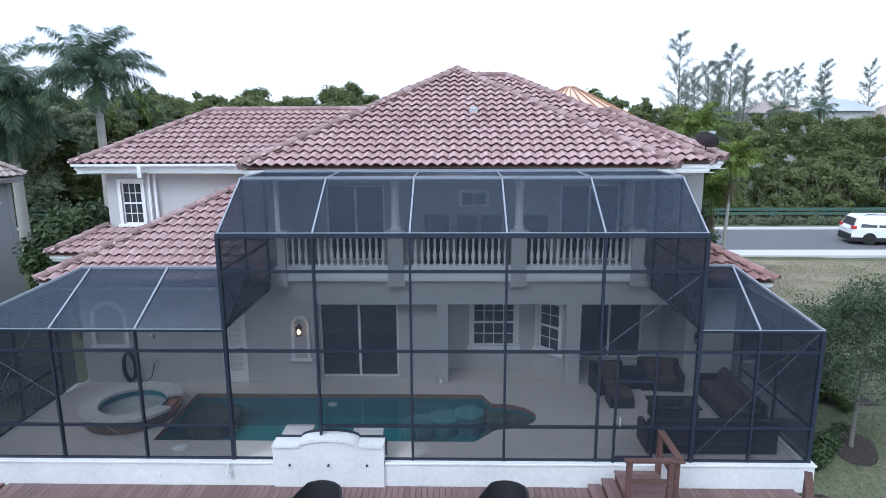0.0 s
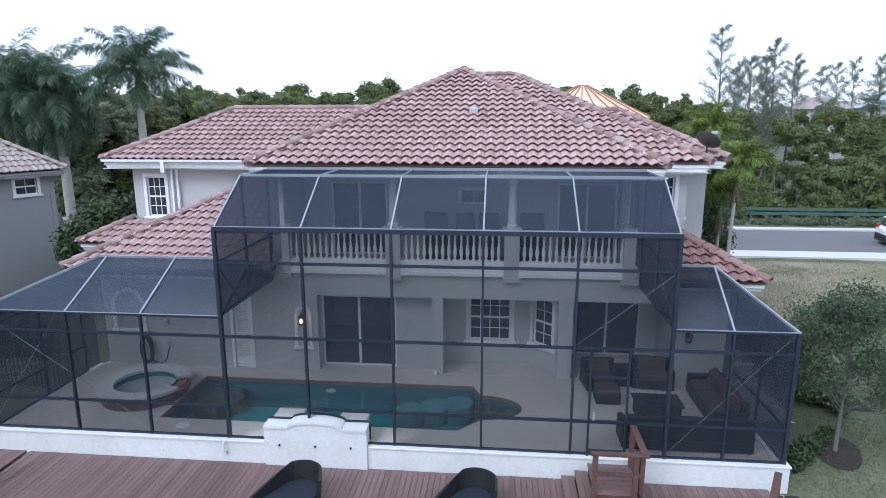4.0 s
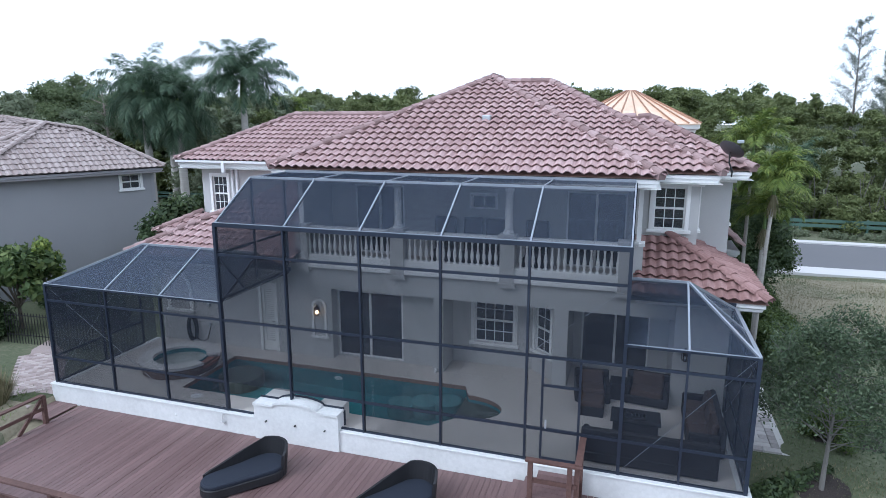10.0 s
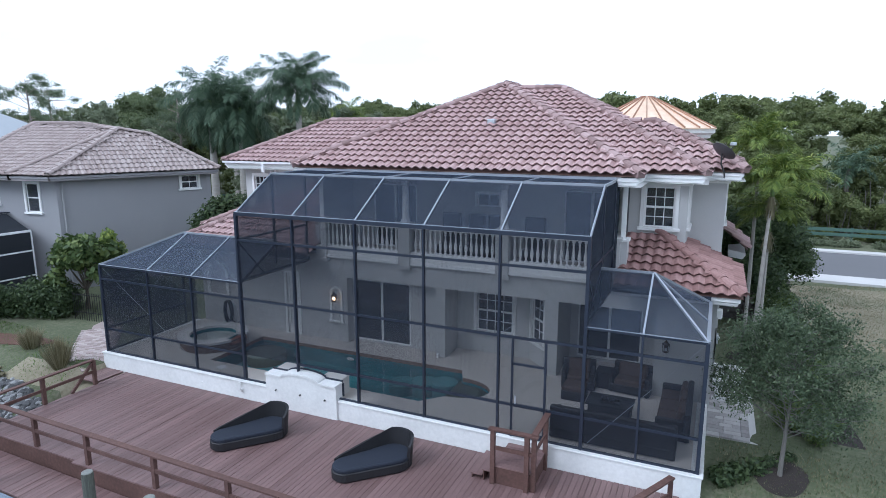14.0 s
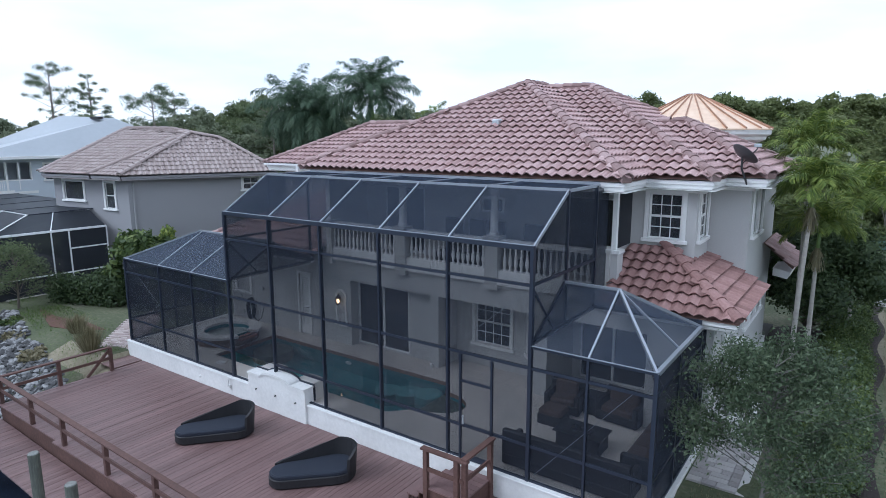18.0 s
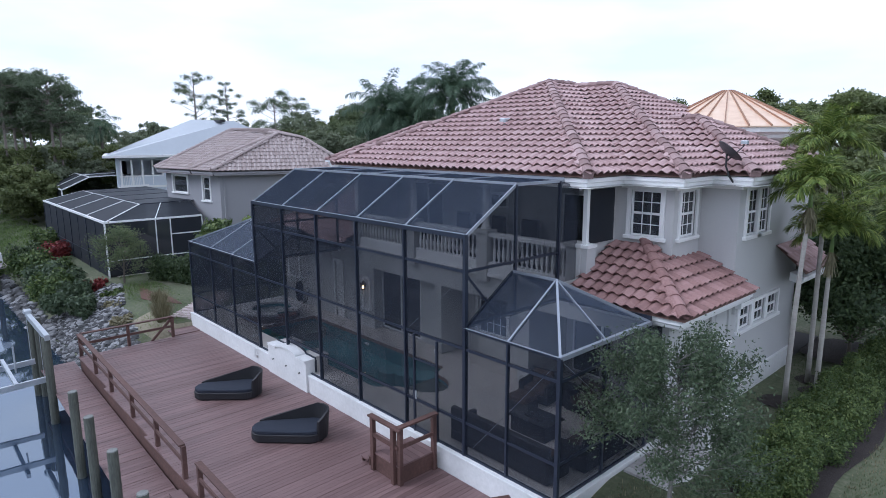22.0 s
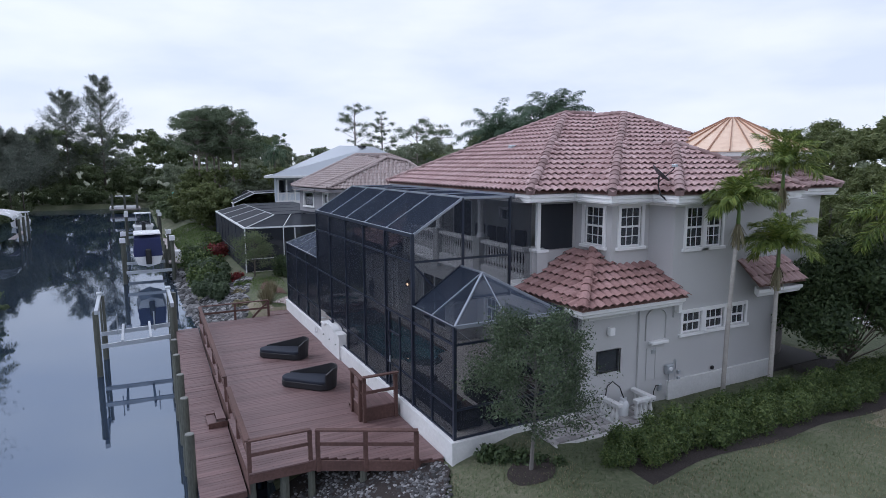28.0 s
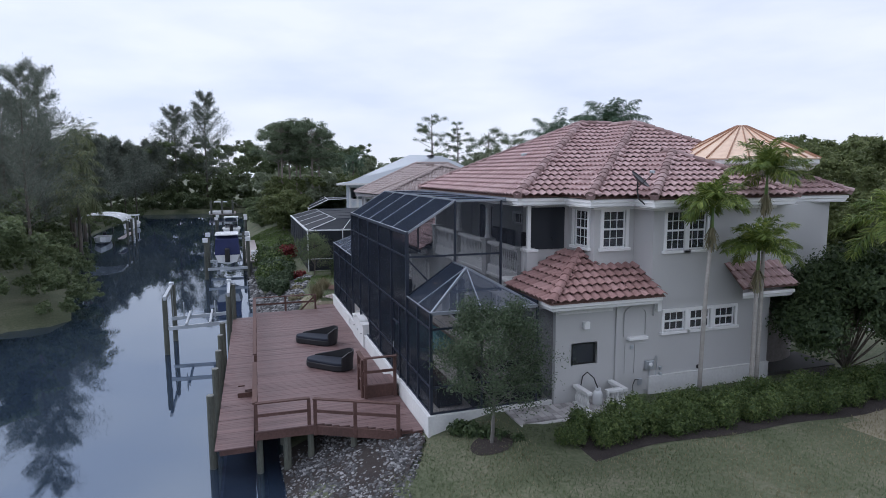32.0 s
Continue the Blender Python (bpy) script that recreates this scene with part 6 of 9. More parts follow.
# ---- loungers on the deck ----
def lounger(at, turn):
    """A teardrop daybed: low base, navy mattress, a wing back rising round the head and falling along one side."""
    t = thing("daybed", "low teardrop black daybed with dark navy mattress and curved wing back", "daybed", (at[0], at[1], DECK), turn, group="deck daybeds")
    L, rf, rh = 1.95, 0.32, 0.43
    xh, xf = L / 2 - rh, -L / 2 + rf
    head = [(xh + rh * math.cos(a), rh * math.sin(a)) for a in [math.pi * (k / 16 - 0.5) for k in range(17)]]
    side = [(xh + (xf - xh) * k / 10, rh + (rf - rh) * (k / 10) ** 1.2) for k in range(1, 10)]
    foot = [(xf + rf * math.cos(a), rf * math.sin(a)) for a in [math.pi * (k / 12 + 0.5) for k in range(13)]]
    out = head + side + foot + [(x, -y) for x, y in reversed(side)]

    def ring(inset, z):
        q = []
        for x, y in out:
            d = Vector((x, y)).normalized()
            q.append((x - d.x * inset, y - d.y * inset, z))
        return q
    part("base", Geo().loft([ring(0.05, 0.0), ring(0.03, 0.02), ring(0.0, 0.05), ring(0.0, 0.22), ring(0.02, 0.24)]), WICKER, t, local=True, smooth=False)
    part("mattress", Geo().loft([ring(0.03, 0.24), ring(0.02, 0.26), ring(0.02, 0.31), ring(0.04, 0.335), ring(0.09, 0.345)]), NAVY, t, "dark navy mattress", local=True)
    g = Geo()
    span = out[3:29]
    ro, ri = [], []
    for j, (x, y) in enumerate(span):
        u = j / (len(span) - 1)
        top = 0.36 + 0.38 * (min(1.0, 0.55 + u * 4.0) if u < 0.48 else max(0.0, (1.0 - u) / 0.52) ** 1.15)
        d = Vector((x, y, 0)).normalized()
        lean = 0.12 * (top - 0.3)
        ro.append((x + d.x * (0.012 + lean), y + d.y * (0.012 + lean), top))
        ri.append((x + d.x * (lean - 0.045), y + d.y * (lean - 0.045), top))
    for j in range(len(span) - 1):
        o0, o1, i0, i1 = ro[j], ro[j + 1], ri[j], ri[j + 1]
        b0, b1 = span[j], span[j + 1]
        g.face((b0[0] * 1.012, b0[1] * 1.012, 0.05), (b1[0] * 1.012, b1[1] * 1.012, 0.05), o1, o0)
        g.face((b1[0] * 0.95, b1[1] * 0.95, 0.3), (b0[0] * 0.95, b0[1] * 0.95, 0.3), i0, i1)
        g.face(o0, o1, i1, i0)
    for e in (0, -1):
        g.face((*[c * 1.012 for c in span[e]], 0.05), ro[e], ri[e], (*[c * 0.95 for c in span[e]], 0.3))
    part("wing_back", g, WICKER, t, "curved black wing back", local=True)
    return t


first = lounger((-3.02, 10.22), 54)
copy_thing(first, pose(0.62, 10.28, DECK, 0, 0, 50))

# ---- lanai furniture ----
def sofa(at, turn, length, seats, label, name="sofa", depth=0.80, back=0.72, arms=True, group=""):
    t = thing(name, label, name.replace("_", " "), (at[0], at[1], POOL), turn, group)
    g = Geo().box(-length / 2, length / 2, -depth / 2, depth / 2, 0.04, 0.28, 0.03)
    part("base", g, WICKER, t, local=True)
    part("back", Geo().box(-length / 2, length / 2, depth / 2 - 0.14, depth / 2, 0.28, back, 0.03), WICKER, t, local=True)
    if arms:
        for s in (-1, 1):
            x = s * (length / 2 - 0.07)
            part("arm", Geo().box(x - 0.07, x + 0.07, -depth / 2, depth / 2 - 0.14, 0.28, 0.55, 0.03), WICKER, t, local=True)
    w = (length - (0.3 if arms else 0.04)) / seats
    for k in range(seats):
        x = -length / 2 + (0.15 if arms else 0.02) + k * w
        part("seat_cushion", Geo().box(x + 0.01, x + w - 0.01, -depth / 2 + 0.01, depth / 2 - 0.18, 0.28, 0.43, 0.05), CUSHION, t, "brown seat cushion", local=True)
        g = Geo().box(x + 0.02, x + w - 0.02, 0, 0.16, 0, 0.36, 0.05)
        part("back_cushion", Geo().add(g, pose(0, depth / 2 - 0.34, 0.42, -10)), CUSHION, t, "brown back cushion", local=True)
    for sx in (-1, 1):
        for sy in (-1, 1):
            part("foot", Geo().box(sx * (length / 2 - 0.08) - 0.03, sx * (length / 2 - 0.08) + 0.03, sy * (depth / 2 - 0.08) - 0.03, sy * (depth / 2 - 0.08) + 0.03, 0, 0.05), BLACK, t, local=True)
    return t


sofa((5.72, 12.98), 180, 2.9, 3, "long black wicker sofa with brown cushions, back to the screen", back=0.84)
sofa((7.02, 14.75), -90, 2.35, 3, "black wicker sofa with brown cushions beside the screen wall")
a = sofa((4.28, 16.0), 8, 0.95, 1, "deep black wicker armchair with brown cushions", "armchair", group="lanai armchairs")
sofa((5.75, 16.25), -6, 1.15, 1, "wide black wicker armchair with brown cushions", "armchair", group="lanai armchairs")
side = thing("side_table", "square black wicker side table between armchairs", "table", (5.02, 16.3, POOL))
part("body", Geo().box(4.77, 5.27, 16.05, 16.55, POOL, POOL + 0.46, 0.02), WICKER, side)
part("table_top", Geo().box(4.75, 5.29, 16.03, 16.57, POOL + 0.46, POOL + 0.49), BLACK, side)
ot = thing("ottoman", "black wicker ottoman with a brown cushion", "ottoman", (4.35, 15.15, POOL))
part("body", Geo().box(4.02, 4.66, 14.85, 15.45, POOL, POOL + 0.27, 0.02), WICKER, ot)
part("cushion", Geo().box(4.03, 4.65, 14.86, 15.44, POOL + 0.27, POOL + 0.40, 0.05), CUSHION, ot, "brown cushion")
ct = thing("coffee_table", "black wicker coffee table with a dark glass top", "table", (5.45, 14.35, POOL))
part("body", Geo().box(4.92, 5.98, 14.02, 14.66, POOL, POOL + 0.40, 0.02), WICKER, ct)
part("table_top", Geo().box(4.86, 6.04, 13.96, 14.72, POOL + 0.40, POOL + 0.43), surface("dark_smoked_glass", (0.03, 0.032, 0.036), 0.12, 0.1, bump=0), ct, "dark glass top")
tray = Geo().box(5.2, 5.7, 14.2, 14.4, POOL + 0.43, POOL + 0.45)
for k in range(6):
    tray.lathe(5.25 + 0.08 * k, 14.3 + 0.03 * (k % 2), [(0.025, POOL + 0.45), (0.03, POOL + 0.52), (0.01, POOL + 0.53)], 8)
solo("tray", tray, BLACK, "dark tray with small candle holders on the coffee table", "tray")

# loggia seating seen over the balustrade
for k, (x, w) in enumerate(((-0.55, 0.7), (0.35, 0.6), (1.05, 0.6), (2.35, 0.7))):
    t = thing("loggia_chair", "dark wicker chair behind the loggia balustrade", "chair", (x, 17.5, 3.27), group="loggia chairs")
    part("seat", Geo().box(x - w / 2, x + w / 2, 17.2, 17.8, 3.29, 3.72, 0.04), WICKER, t)
    part("backrest", Geo().box(x - w / 2, x + w / 2, 17.72, 17.84, 3.72, 4.75, 0.06), WICKER, t)

# wall lanterns, hose, shower
def lantern(x, y, z, label, lit):
    t = thing("wall_lantern", label, "lantern", (x, y, z), group="terrace lanterns")
    part("bracket", Geo().box(x - 0.04, x + 0.04, y - 0.02, y, z - 0.05, z + 0.12).tube([(x, y - 0.02, z + 0.14), (x, y - 0.10, z + 0.22), (x, y - 0.12, z + 0.16)], 0.012), AMBER, t)
    g = Geo().lathe(x, y - 0.12, [(0.10, z + 0.08), (0.11, z + 0.09), (0.02, z + 0.19)], 6).lathe(x, y - 0.12, [(0.05, z - 0.15), (0.08, z - 0.13), (0.08, z - 0.12)], 6)
    for k in range(6):
        a = math.pi * k / 3
        g.beam((x + 0.078 * math.cos(a), y - 0.12 + 0.078 * math.sin(a), z - 0.13), (x + 0.092 * math.cos(a), y - 0.12 + 0.092 * math.sin(a), z + 0.09), 0.012, 0.012)
    part("cage", g, AMBER, t)
    if lit:
        m = bpy.data.materials.new("lit_bulb")
        m.use_nodes = True
        b = m.node_tree.nodes["Principled BSDF"]
        b.inputs["Emission Color"].default_value = (1.0, 0.62, 0.28, 1)
        b.inputs["Emission Strength"].default_value = 9.0
        part("bulb", Geo().lathe(x, y - 0.12, [(0.02, z - 0.09), (0.055, z - 0.03), (0.02, z + 0.04)], 10), m, t, "warm lit bulb")
    return t


lantern(-4.39, 16.33, 1.72, "small lit copper lantern in the wall niche", True)
lantern(6.62, 16.12, 1.62, "dark wall lantern beside the lanai opening", False)
hose = thing("hose_reel", "coiled dark green garden hose on the terrace wall", "hose", (-9.25, 16.3, 0.6))
g = Geo()
for k in range(5):
    g.tube([(-9.32 + (0.17 + 0.012 * (k % 2)) * math.cos(a), 16.34 - 0.035 * k, 0.62 + 0.42 * math.sin(a)) for a in [2 * math.pi * q / 20 for q in range(21)]], 0.022, 6)
part("coil", g, surface("dark_hose", (0.02, 0.025, 0.025), 0.5, 0.2), hose)
part("loose_end", Geo().tube([(-9.2, 16.3, 0.28), (-8.95, 16.25, 0.16), (-8.72, 16.28, 0.3), (-8.62, 16.35, 0.75)], 0.015, 6), BLACK, hose)
solo("wall_tap", Geo().tube([(-8.62, 16.4, 0.8), (-8.62, 16.3, 0.8), (-8.62, 16.3, 0.72)], 0.03).box(-8.67, -8.57, 16.26, 16.34, 0.8, 0.86), STEEL, "small metal wall tap", "tap")
solo("wall_light_box", Geo().box(-8.72, -8.58, 16.32, 16.4, 1.45, 1.57, 0.02), STEEL, "small round wall fitting above the tap", "wall fitting")
solo("floor_drain", Geo().lathe(-6.35, 12.75, [(0.16, POOL), (0.16, POOL + 0.012), (0.12, POOL + 0.016)], 16), WHITE, "round white skimmer lid in the pool deck", "skimmer lid")
solo("pool_light", Geo().add(Geo().lathe(0, 0, [(0.14, 0.0), (0.14, 0.03), (0.1, 0.04)], 14), Matrix.Translation((-3.4, 15.64, -0.42)) @ pose(0, 0, 0, 90)), WHITE, "white round underwater pool light", "pool light")
tap2 = solo("ground_spigot", Geo().box(-0.46, -0.40, 16.28, 16.36, POOL, POOL + 0.14).tube([(-0.43, 16.3, POOL + 0.12), (-0.38, 16.22, POOL + 0.12)], 0.02), WHITE, "small white spigot at the column foot", "spigot")

# ---- utility corner on the side wall ----
enc = thing("gas_enclosure", "short cream balustrade enclosing the gas cylinder", "balustrade", (8.4, 17.4, 0))
SB = baluster_geo(0.46, 0.07).mesh("baluster", WALL_WHITE, True)
GZ = -0.02
for y, x0, x1 in ((16.82, 7.94, 8.62), (18.06, 7.94, 8.62)):
    part("top_rail", Geo().box(x0 - 0.06, x1 + 0.1, y - 0.09, y + 0.09, GZ + 0.55, GZ + 0.64, 0.015), WALL_WHITE, enc)
    part("base_rail", Geo().box(x0 - 0.06, x1 + 0.1, y - 0.08, y + 0.08, GZ, GZ + 0.09), WALL_WHITE, enc)
    for k in range(5):
        piece("baluster", SB, enc, pose(x0 + 0.06 + (x1 - x0) * k / 4.6, y, GZ + 0.09))
part("top_rail", Geo().box(8.54, 8.72, 17.42, 17.96, GZ + 0.55, GZ + 0.635, 0.015), WALL_WHITE, enc)
for k in range(3):
    piece("baluster", SB, enc, pose(8.63, 17.5 + 0.16 * k, GZ + 0.09))
gas = thing("gas_cylinder", "white propane cylinder with a collar", "gas cylinder", (8.2, 17.42, GZ))
part("tank", Geo().lathe(8.2, 17.42, [(0.12, GZ), (0.15, GZ + 0.04), (0.155, GZ + 0.1), (0.155, GZ + 0.38), (0.10, GZ + 0.47)], 16), CAR_WHITE, gas, smooth=True)
part("collar", Geo().lathe(8.2, 17.42, [(0.09, GZ + 0.47), (0.09, GZ + 0.55), (0.075, GZ + 0.55), (0.075, GZ + 0.47)], 14), CAR_WHITE, gas)
part("hose", Geo().tube([(8.2, 17.42, GZ + 0.55), (8.15, 17.3, 0.85), (8.02, 17.15, 1.0), (7.92, 17.05, 0.85), (7.9, 17.0, 0.5)], 0.018, 6), BLACK, gas, "black gas hose")
meter = thing("electric_meter", "grey electric meter box with looping conduit on the side wall", "meter", (7.9, 19.5, 1.0))
part("box", Geo().box(7.83, 7.97, 19.34, 19.64, 0.83, 1.10, 0.02), STEEL, meter)
part("face", Geo().add(Geo().lathe(0, 0, [(0.07, 0.0), (0.07, 0.03), (0.05, 0.045)], 14), Matrix.Translation((7.965, 19.49, 0.98)) @ pose(0, 0, 0, 0, 90)), CAR_WHITE, meter, "round glass meter face")
part("conduit", Geo().tube([(7.87, 19.52, 0.83), (7.87, 19.54, 0.45), (7.87, 19.56, 0.0)], 0.018, 8), STEEL, meter)
part("cable", Geo().tube([(7.86, 19.66, 1.02), (7.88, 19.76, 1.22), (7.88, 19.80, 1.18), (7.88, 19.79, 0.8), (7.88, 19.72, 0.3), (7.88, 19.55, 0.05), (7.88, 19.35, 0.15)], 0.014, 6), STEEL, meter)
part("outlet", Geo().box(7.83, 7.89, 19.10, 19.26, 0.32, 0.52, 0.015), STEEL, meter)
part("whip", Geo().tube([(7.88, 19.12, 0.5), (7.9, 18.98, 0.52), (7.9, 18.9, 0.35), (7.9, 18.92, 0.05)], 0.014, 6), BLACK, meter, "dark flexible conduit")
cab = thing("utility_panel", "flush stucco-coloured utility panel doors", "panel", (7.85, 19.0, 0.9))
for y0, y1 in ((18.60, 18.94), (18.96, 19.32)):
    part("panel_door", Geo().box(7.825, 7.85, y0, y1, 0.72, 1.70), STUCCO, cab)
part("latch", Geo().box(7.85, 7.90, 18.76, 18.90, 1.54, 1.66, 0.015), STEEL, cab, "grey lever latch")
solo("floodlight", Geo().box(7.83, 7.98, 17.04, 17.24, 2.34, 2.56, 0.02), WHITE, "small white wall floodlight on the side wall", "floodlight")
for y, z in ((21.45, 0.68), (19.95, 0.78), (19.95, 0.58)):
    solo("wall_outlet", Geo().box(7.83, 7.91, y - 0.05, y + 0.05, z - 0.05, z + 0.06, 0.015), BLACK if y > 20 else STEEL, "small dark hose tap box above the plinth" if y > 20 else "small grey outlet box beside the meter", "outlet")
pv2 = [Geo().rbox(0.004, w - 0.004, 0.004, 0.196, -0.06, 0.0, 0.008).mesh("paver", PAVER) for w in (0.2, 0.3, 0.4)]
patio = tagged(part("side_patio", Geo().box(7.78, 8.95, 14.5, 17.9, -0.2, -0.02), CONCRETE), kind="structure", label="small grey concrete paver patio beside the cage")
rnd = random.Random(9)
y = 14.5
while y < 17.85:
    x = 7.79
    while x < 8.74:
        k = 0 if x > 8.5 else rnd.randrange(3)
        piece("paver", pv2[k], patio, pose(x, y, 0.03 + rnd.uniform(-0.004, 0.004)))
        x += (0.2, 0.3, 0.4)[k]
    y += 0.2

# paver path from the deck into the side yard
PATH_PAVER = surface("pinkish_path_paver", (0.40, 0.33, 0.31), 0.85, hue=((0.28, 0.22, 0.205), (0.50, 0.43, 0.41)), scale=1.5, fine=25, bump=0.4, spread="object", dist=0.006)
path = tagged(part("side_path", Geo().prism([(-10.98, 12.15), (-10.98, 11.3), (-12.1, 11.85), (-15.0, 14.7), (-15.3, 15.6), (-14.4, 15.3), (-11.45, 12.95)], -0.62, -0.27), PATH_PAVER), kind="structure", label="pinkish grey paver path from the deck to the side yard")
bm = Geo().rbox(0.006, 0.224, 0.006, 0.144, -0.03, 0.02, 0.008).mesh("paver", PATH_PAVER)
for i in range(24):
    for j in range(6):
        u, v = i * 0.15, -0.56 + j * 0.23 + (0.11 if i % 2 else 0)
        piece("paver", bm, path, pose(-11.72 - 0.72 * u - 0.69 * v, 12.35 + 0.69 * u - 0.72 * v, -0.268 + 0.006 * math.sin(9 * i + 5 * j), 0, 0, 226))
fence = thing("yard_fence", "black metal picket fence beside the pool cage", "fence", (-13.6, 15.3, -0.3))
for z in (0.30, 1.05):
    part("rail", Geo().beam((-11.02, 15.5, z - 0.25), (-16.6, 15.05, z - 0.25), 0.03, 0.03), BLACK, fence)
for k in range(44):
    u = k / 43
    part("picket", Geo().box(-11.05 - 5.5 * u - 0.01, -11.05 - 5.5 * u + 0.01, 15.5 - 0.45 * u - 0.01, 15.5 - 0.45 * u + 0.01, -0.4, 0.9), BLACK, fence)

# ---- parked car on the road ----
def suv(at, turn):
    """A mid-size SUV, nose along local +x."""
    t = thing("parked_car", "white mid-size SUV parked on the road with dark lower trim", "car", (at[0], at[1], 0.03), turn)
    L, W = 5.0, 1.95
    prof = [(-2.5, 0.42), (-2.48, 0.95), (-2.38, 1.12), (-2.22, 1.62), (-2.0, 1.74), (-0.2, 1.78), (0.55, 1.70), (1.25, 1.16), (2.15, 1.02), (2.45, 0.80), (2.5, 0.45)]
    rings = []
    for x, z in prof:
        w = W / 2 * (0.86 if z > 1.3 else 1.0) * (0.93 if abs(x) > 2.3 else 1.0)
        rings.append([(x, -W / 2 * 0.97, 0.34), (x, -W / 2 * (0.93 if abs(x) > 2.3 else 1.0), min(z, 0.95)), (x, -w, max(0.5, z - 0.05)), (x, -w * 0.85, z), (x, w * 0.85, z), (x, w, max(0.5, z - 0.05)), (x, W / 2 * (0.93 if abs(x) > 2.3 else 1.0), min(z, 0.95)), (x, W / 2 * 0.97, 0.34)])
    part("body", Geo().loft(rings), CAR_WHITE, t, local=True)
    part("lower_trim", Geo().box(-2.52, 2.52, -W / 2 - 0.005, W / 2 + 0.005, 0.22, 0.48, 0.05), CAR_BLACK, t, "black lower trim", local=True)
    for s in (-1, 1):
        for x0, x1, t0, t1 in ((-2.05, -1.15, 0.12, 0), (-1.05, -0.12, 0, 0), (-0.02, 0.78, 0, 0.42)):
            g = Geo()
            y0, y1 = s * (W / 2 * 0.985), s * (W / 2 * 0.865)
            g.face((x0, y0, 1.08), (x1, y0, 1.08), (x1 - t1, y1, 1.60), (x0 + t0, y1, 1.60))
            part("side_window", g, WINDOW, t, local=True)
        part("roof_rail", Geo().tube([(-1.8, s * 0.72, 1.80), (-1.7, s * 0.72, 1.85), (0.2, s * 0.72, 1.84), (0.3, s * 0.72, 1.78)], 0.025, 6), CAR_BLACK, t, local=True)
        part("tail_light", Geo().box(-2.49, -2.25, s * 0.80 - 0.17, s * 0.80 + 0.17, 0.98, 1.16, 0.03), RED, t, "red tail light", local=True)
        part("mirror", Geo().box(0.72, 0.9, s * 1.08 - 0.1, s * 1.08 + 0.1, 1.05, 1.2, 0.03), CAR_WHITE, t, local=True)
        for x in (-1.5, 1.45):
            wh = part("wheel", Geo().add(Geo().lathe(0, 0, [(0.30, -0.11), (0.38, -0.09), (0.39, 0.0), (0.38, 0.09), (0.30, 0.11)], 20), Matrix.Translation((x, s * 0.9, 0.38)) @ pose(0, 0, 0, 90)), TYRE, t, local=True)
            part("rim", Geo().add(Geo().lathe(0, 0, [(0.27, -0.115), (0.24, -0.08), (0.08, -0.09), (0.05, -0.12)], 12), Matrix.Translation((x, s * 0.9, 0.38)) @ pose(0, 0, 0, 90 if s < 0 else -90)), RIM, wh, local=True)
    g = Geo()
    g.face((-2.395, -0.78, 1.14), (-2.25, -0.72, 1.60), (-2.25, 0.72, 1.60), (-2.395, 0.78, 1.14))
    part("rear_window", g, WINDOW, t, local=True)
    part("number_plate", Geo().box(-2.53, -2.49, -0.26, 0.26, 0.82, 0.95), BOAT_WHITE, t, local=True)
    part("bumper", Geo().box(-2.56, -2.3, -0.9, 0.9, 0.42, 0.66, 0.06), CAR_BLACK, t, local=True)
    return t


suv((26.8, 37.7), -10)

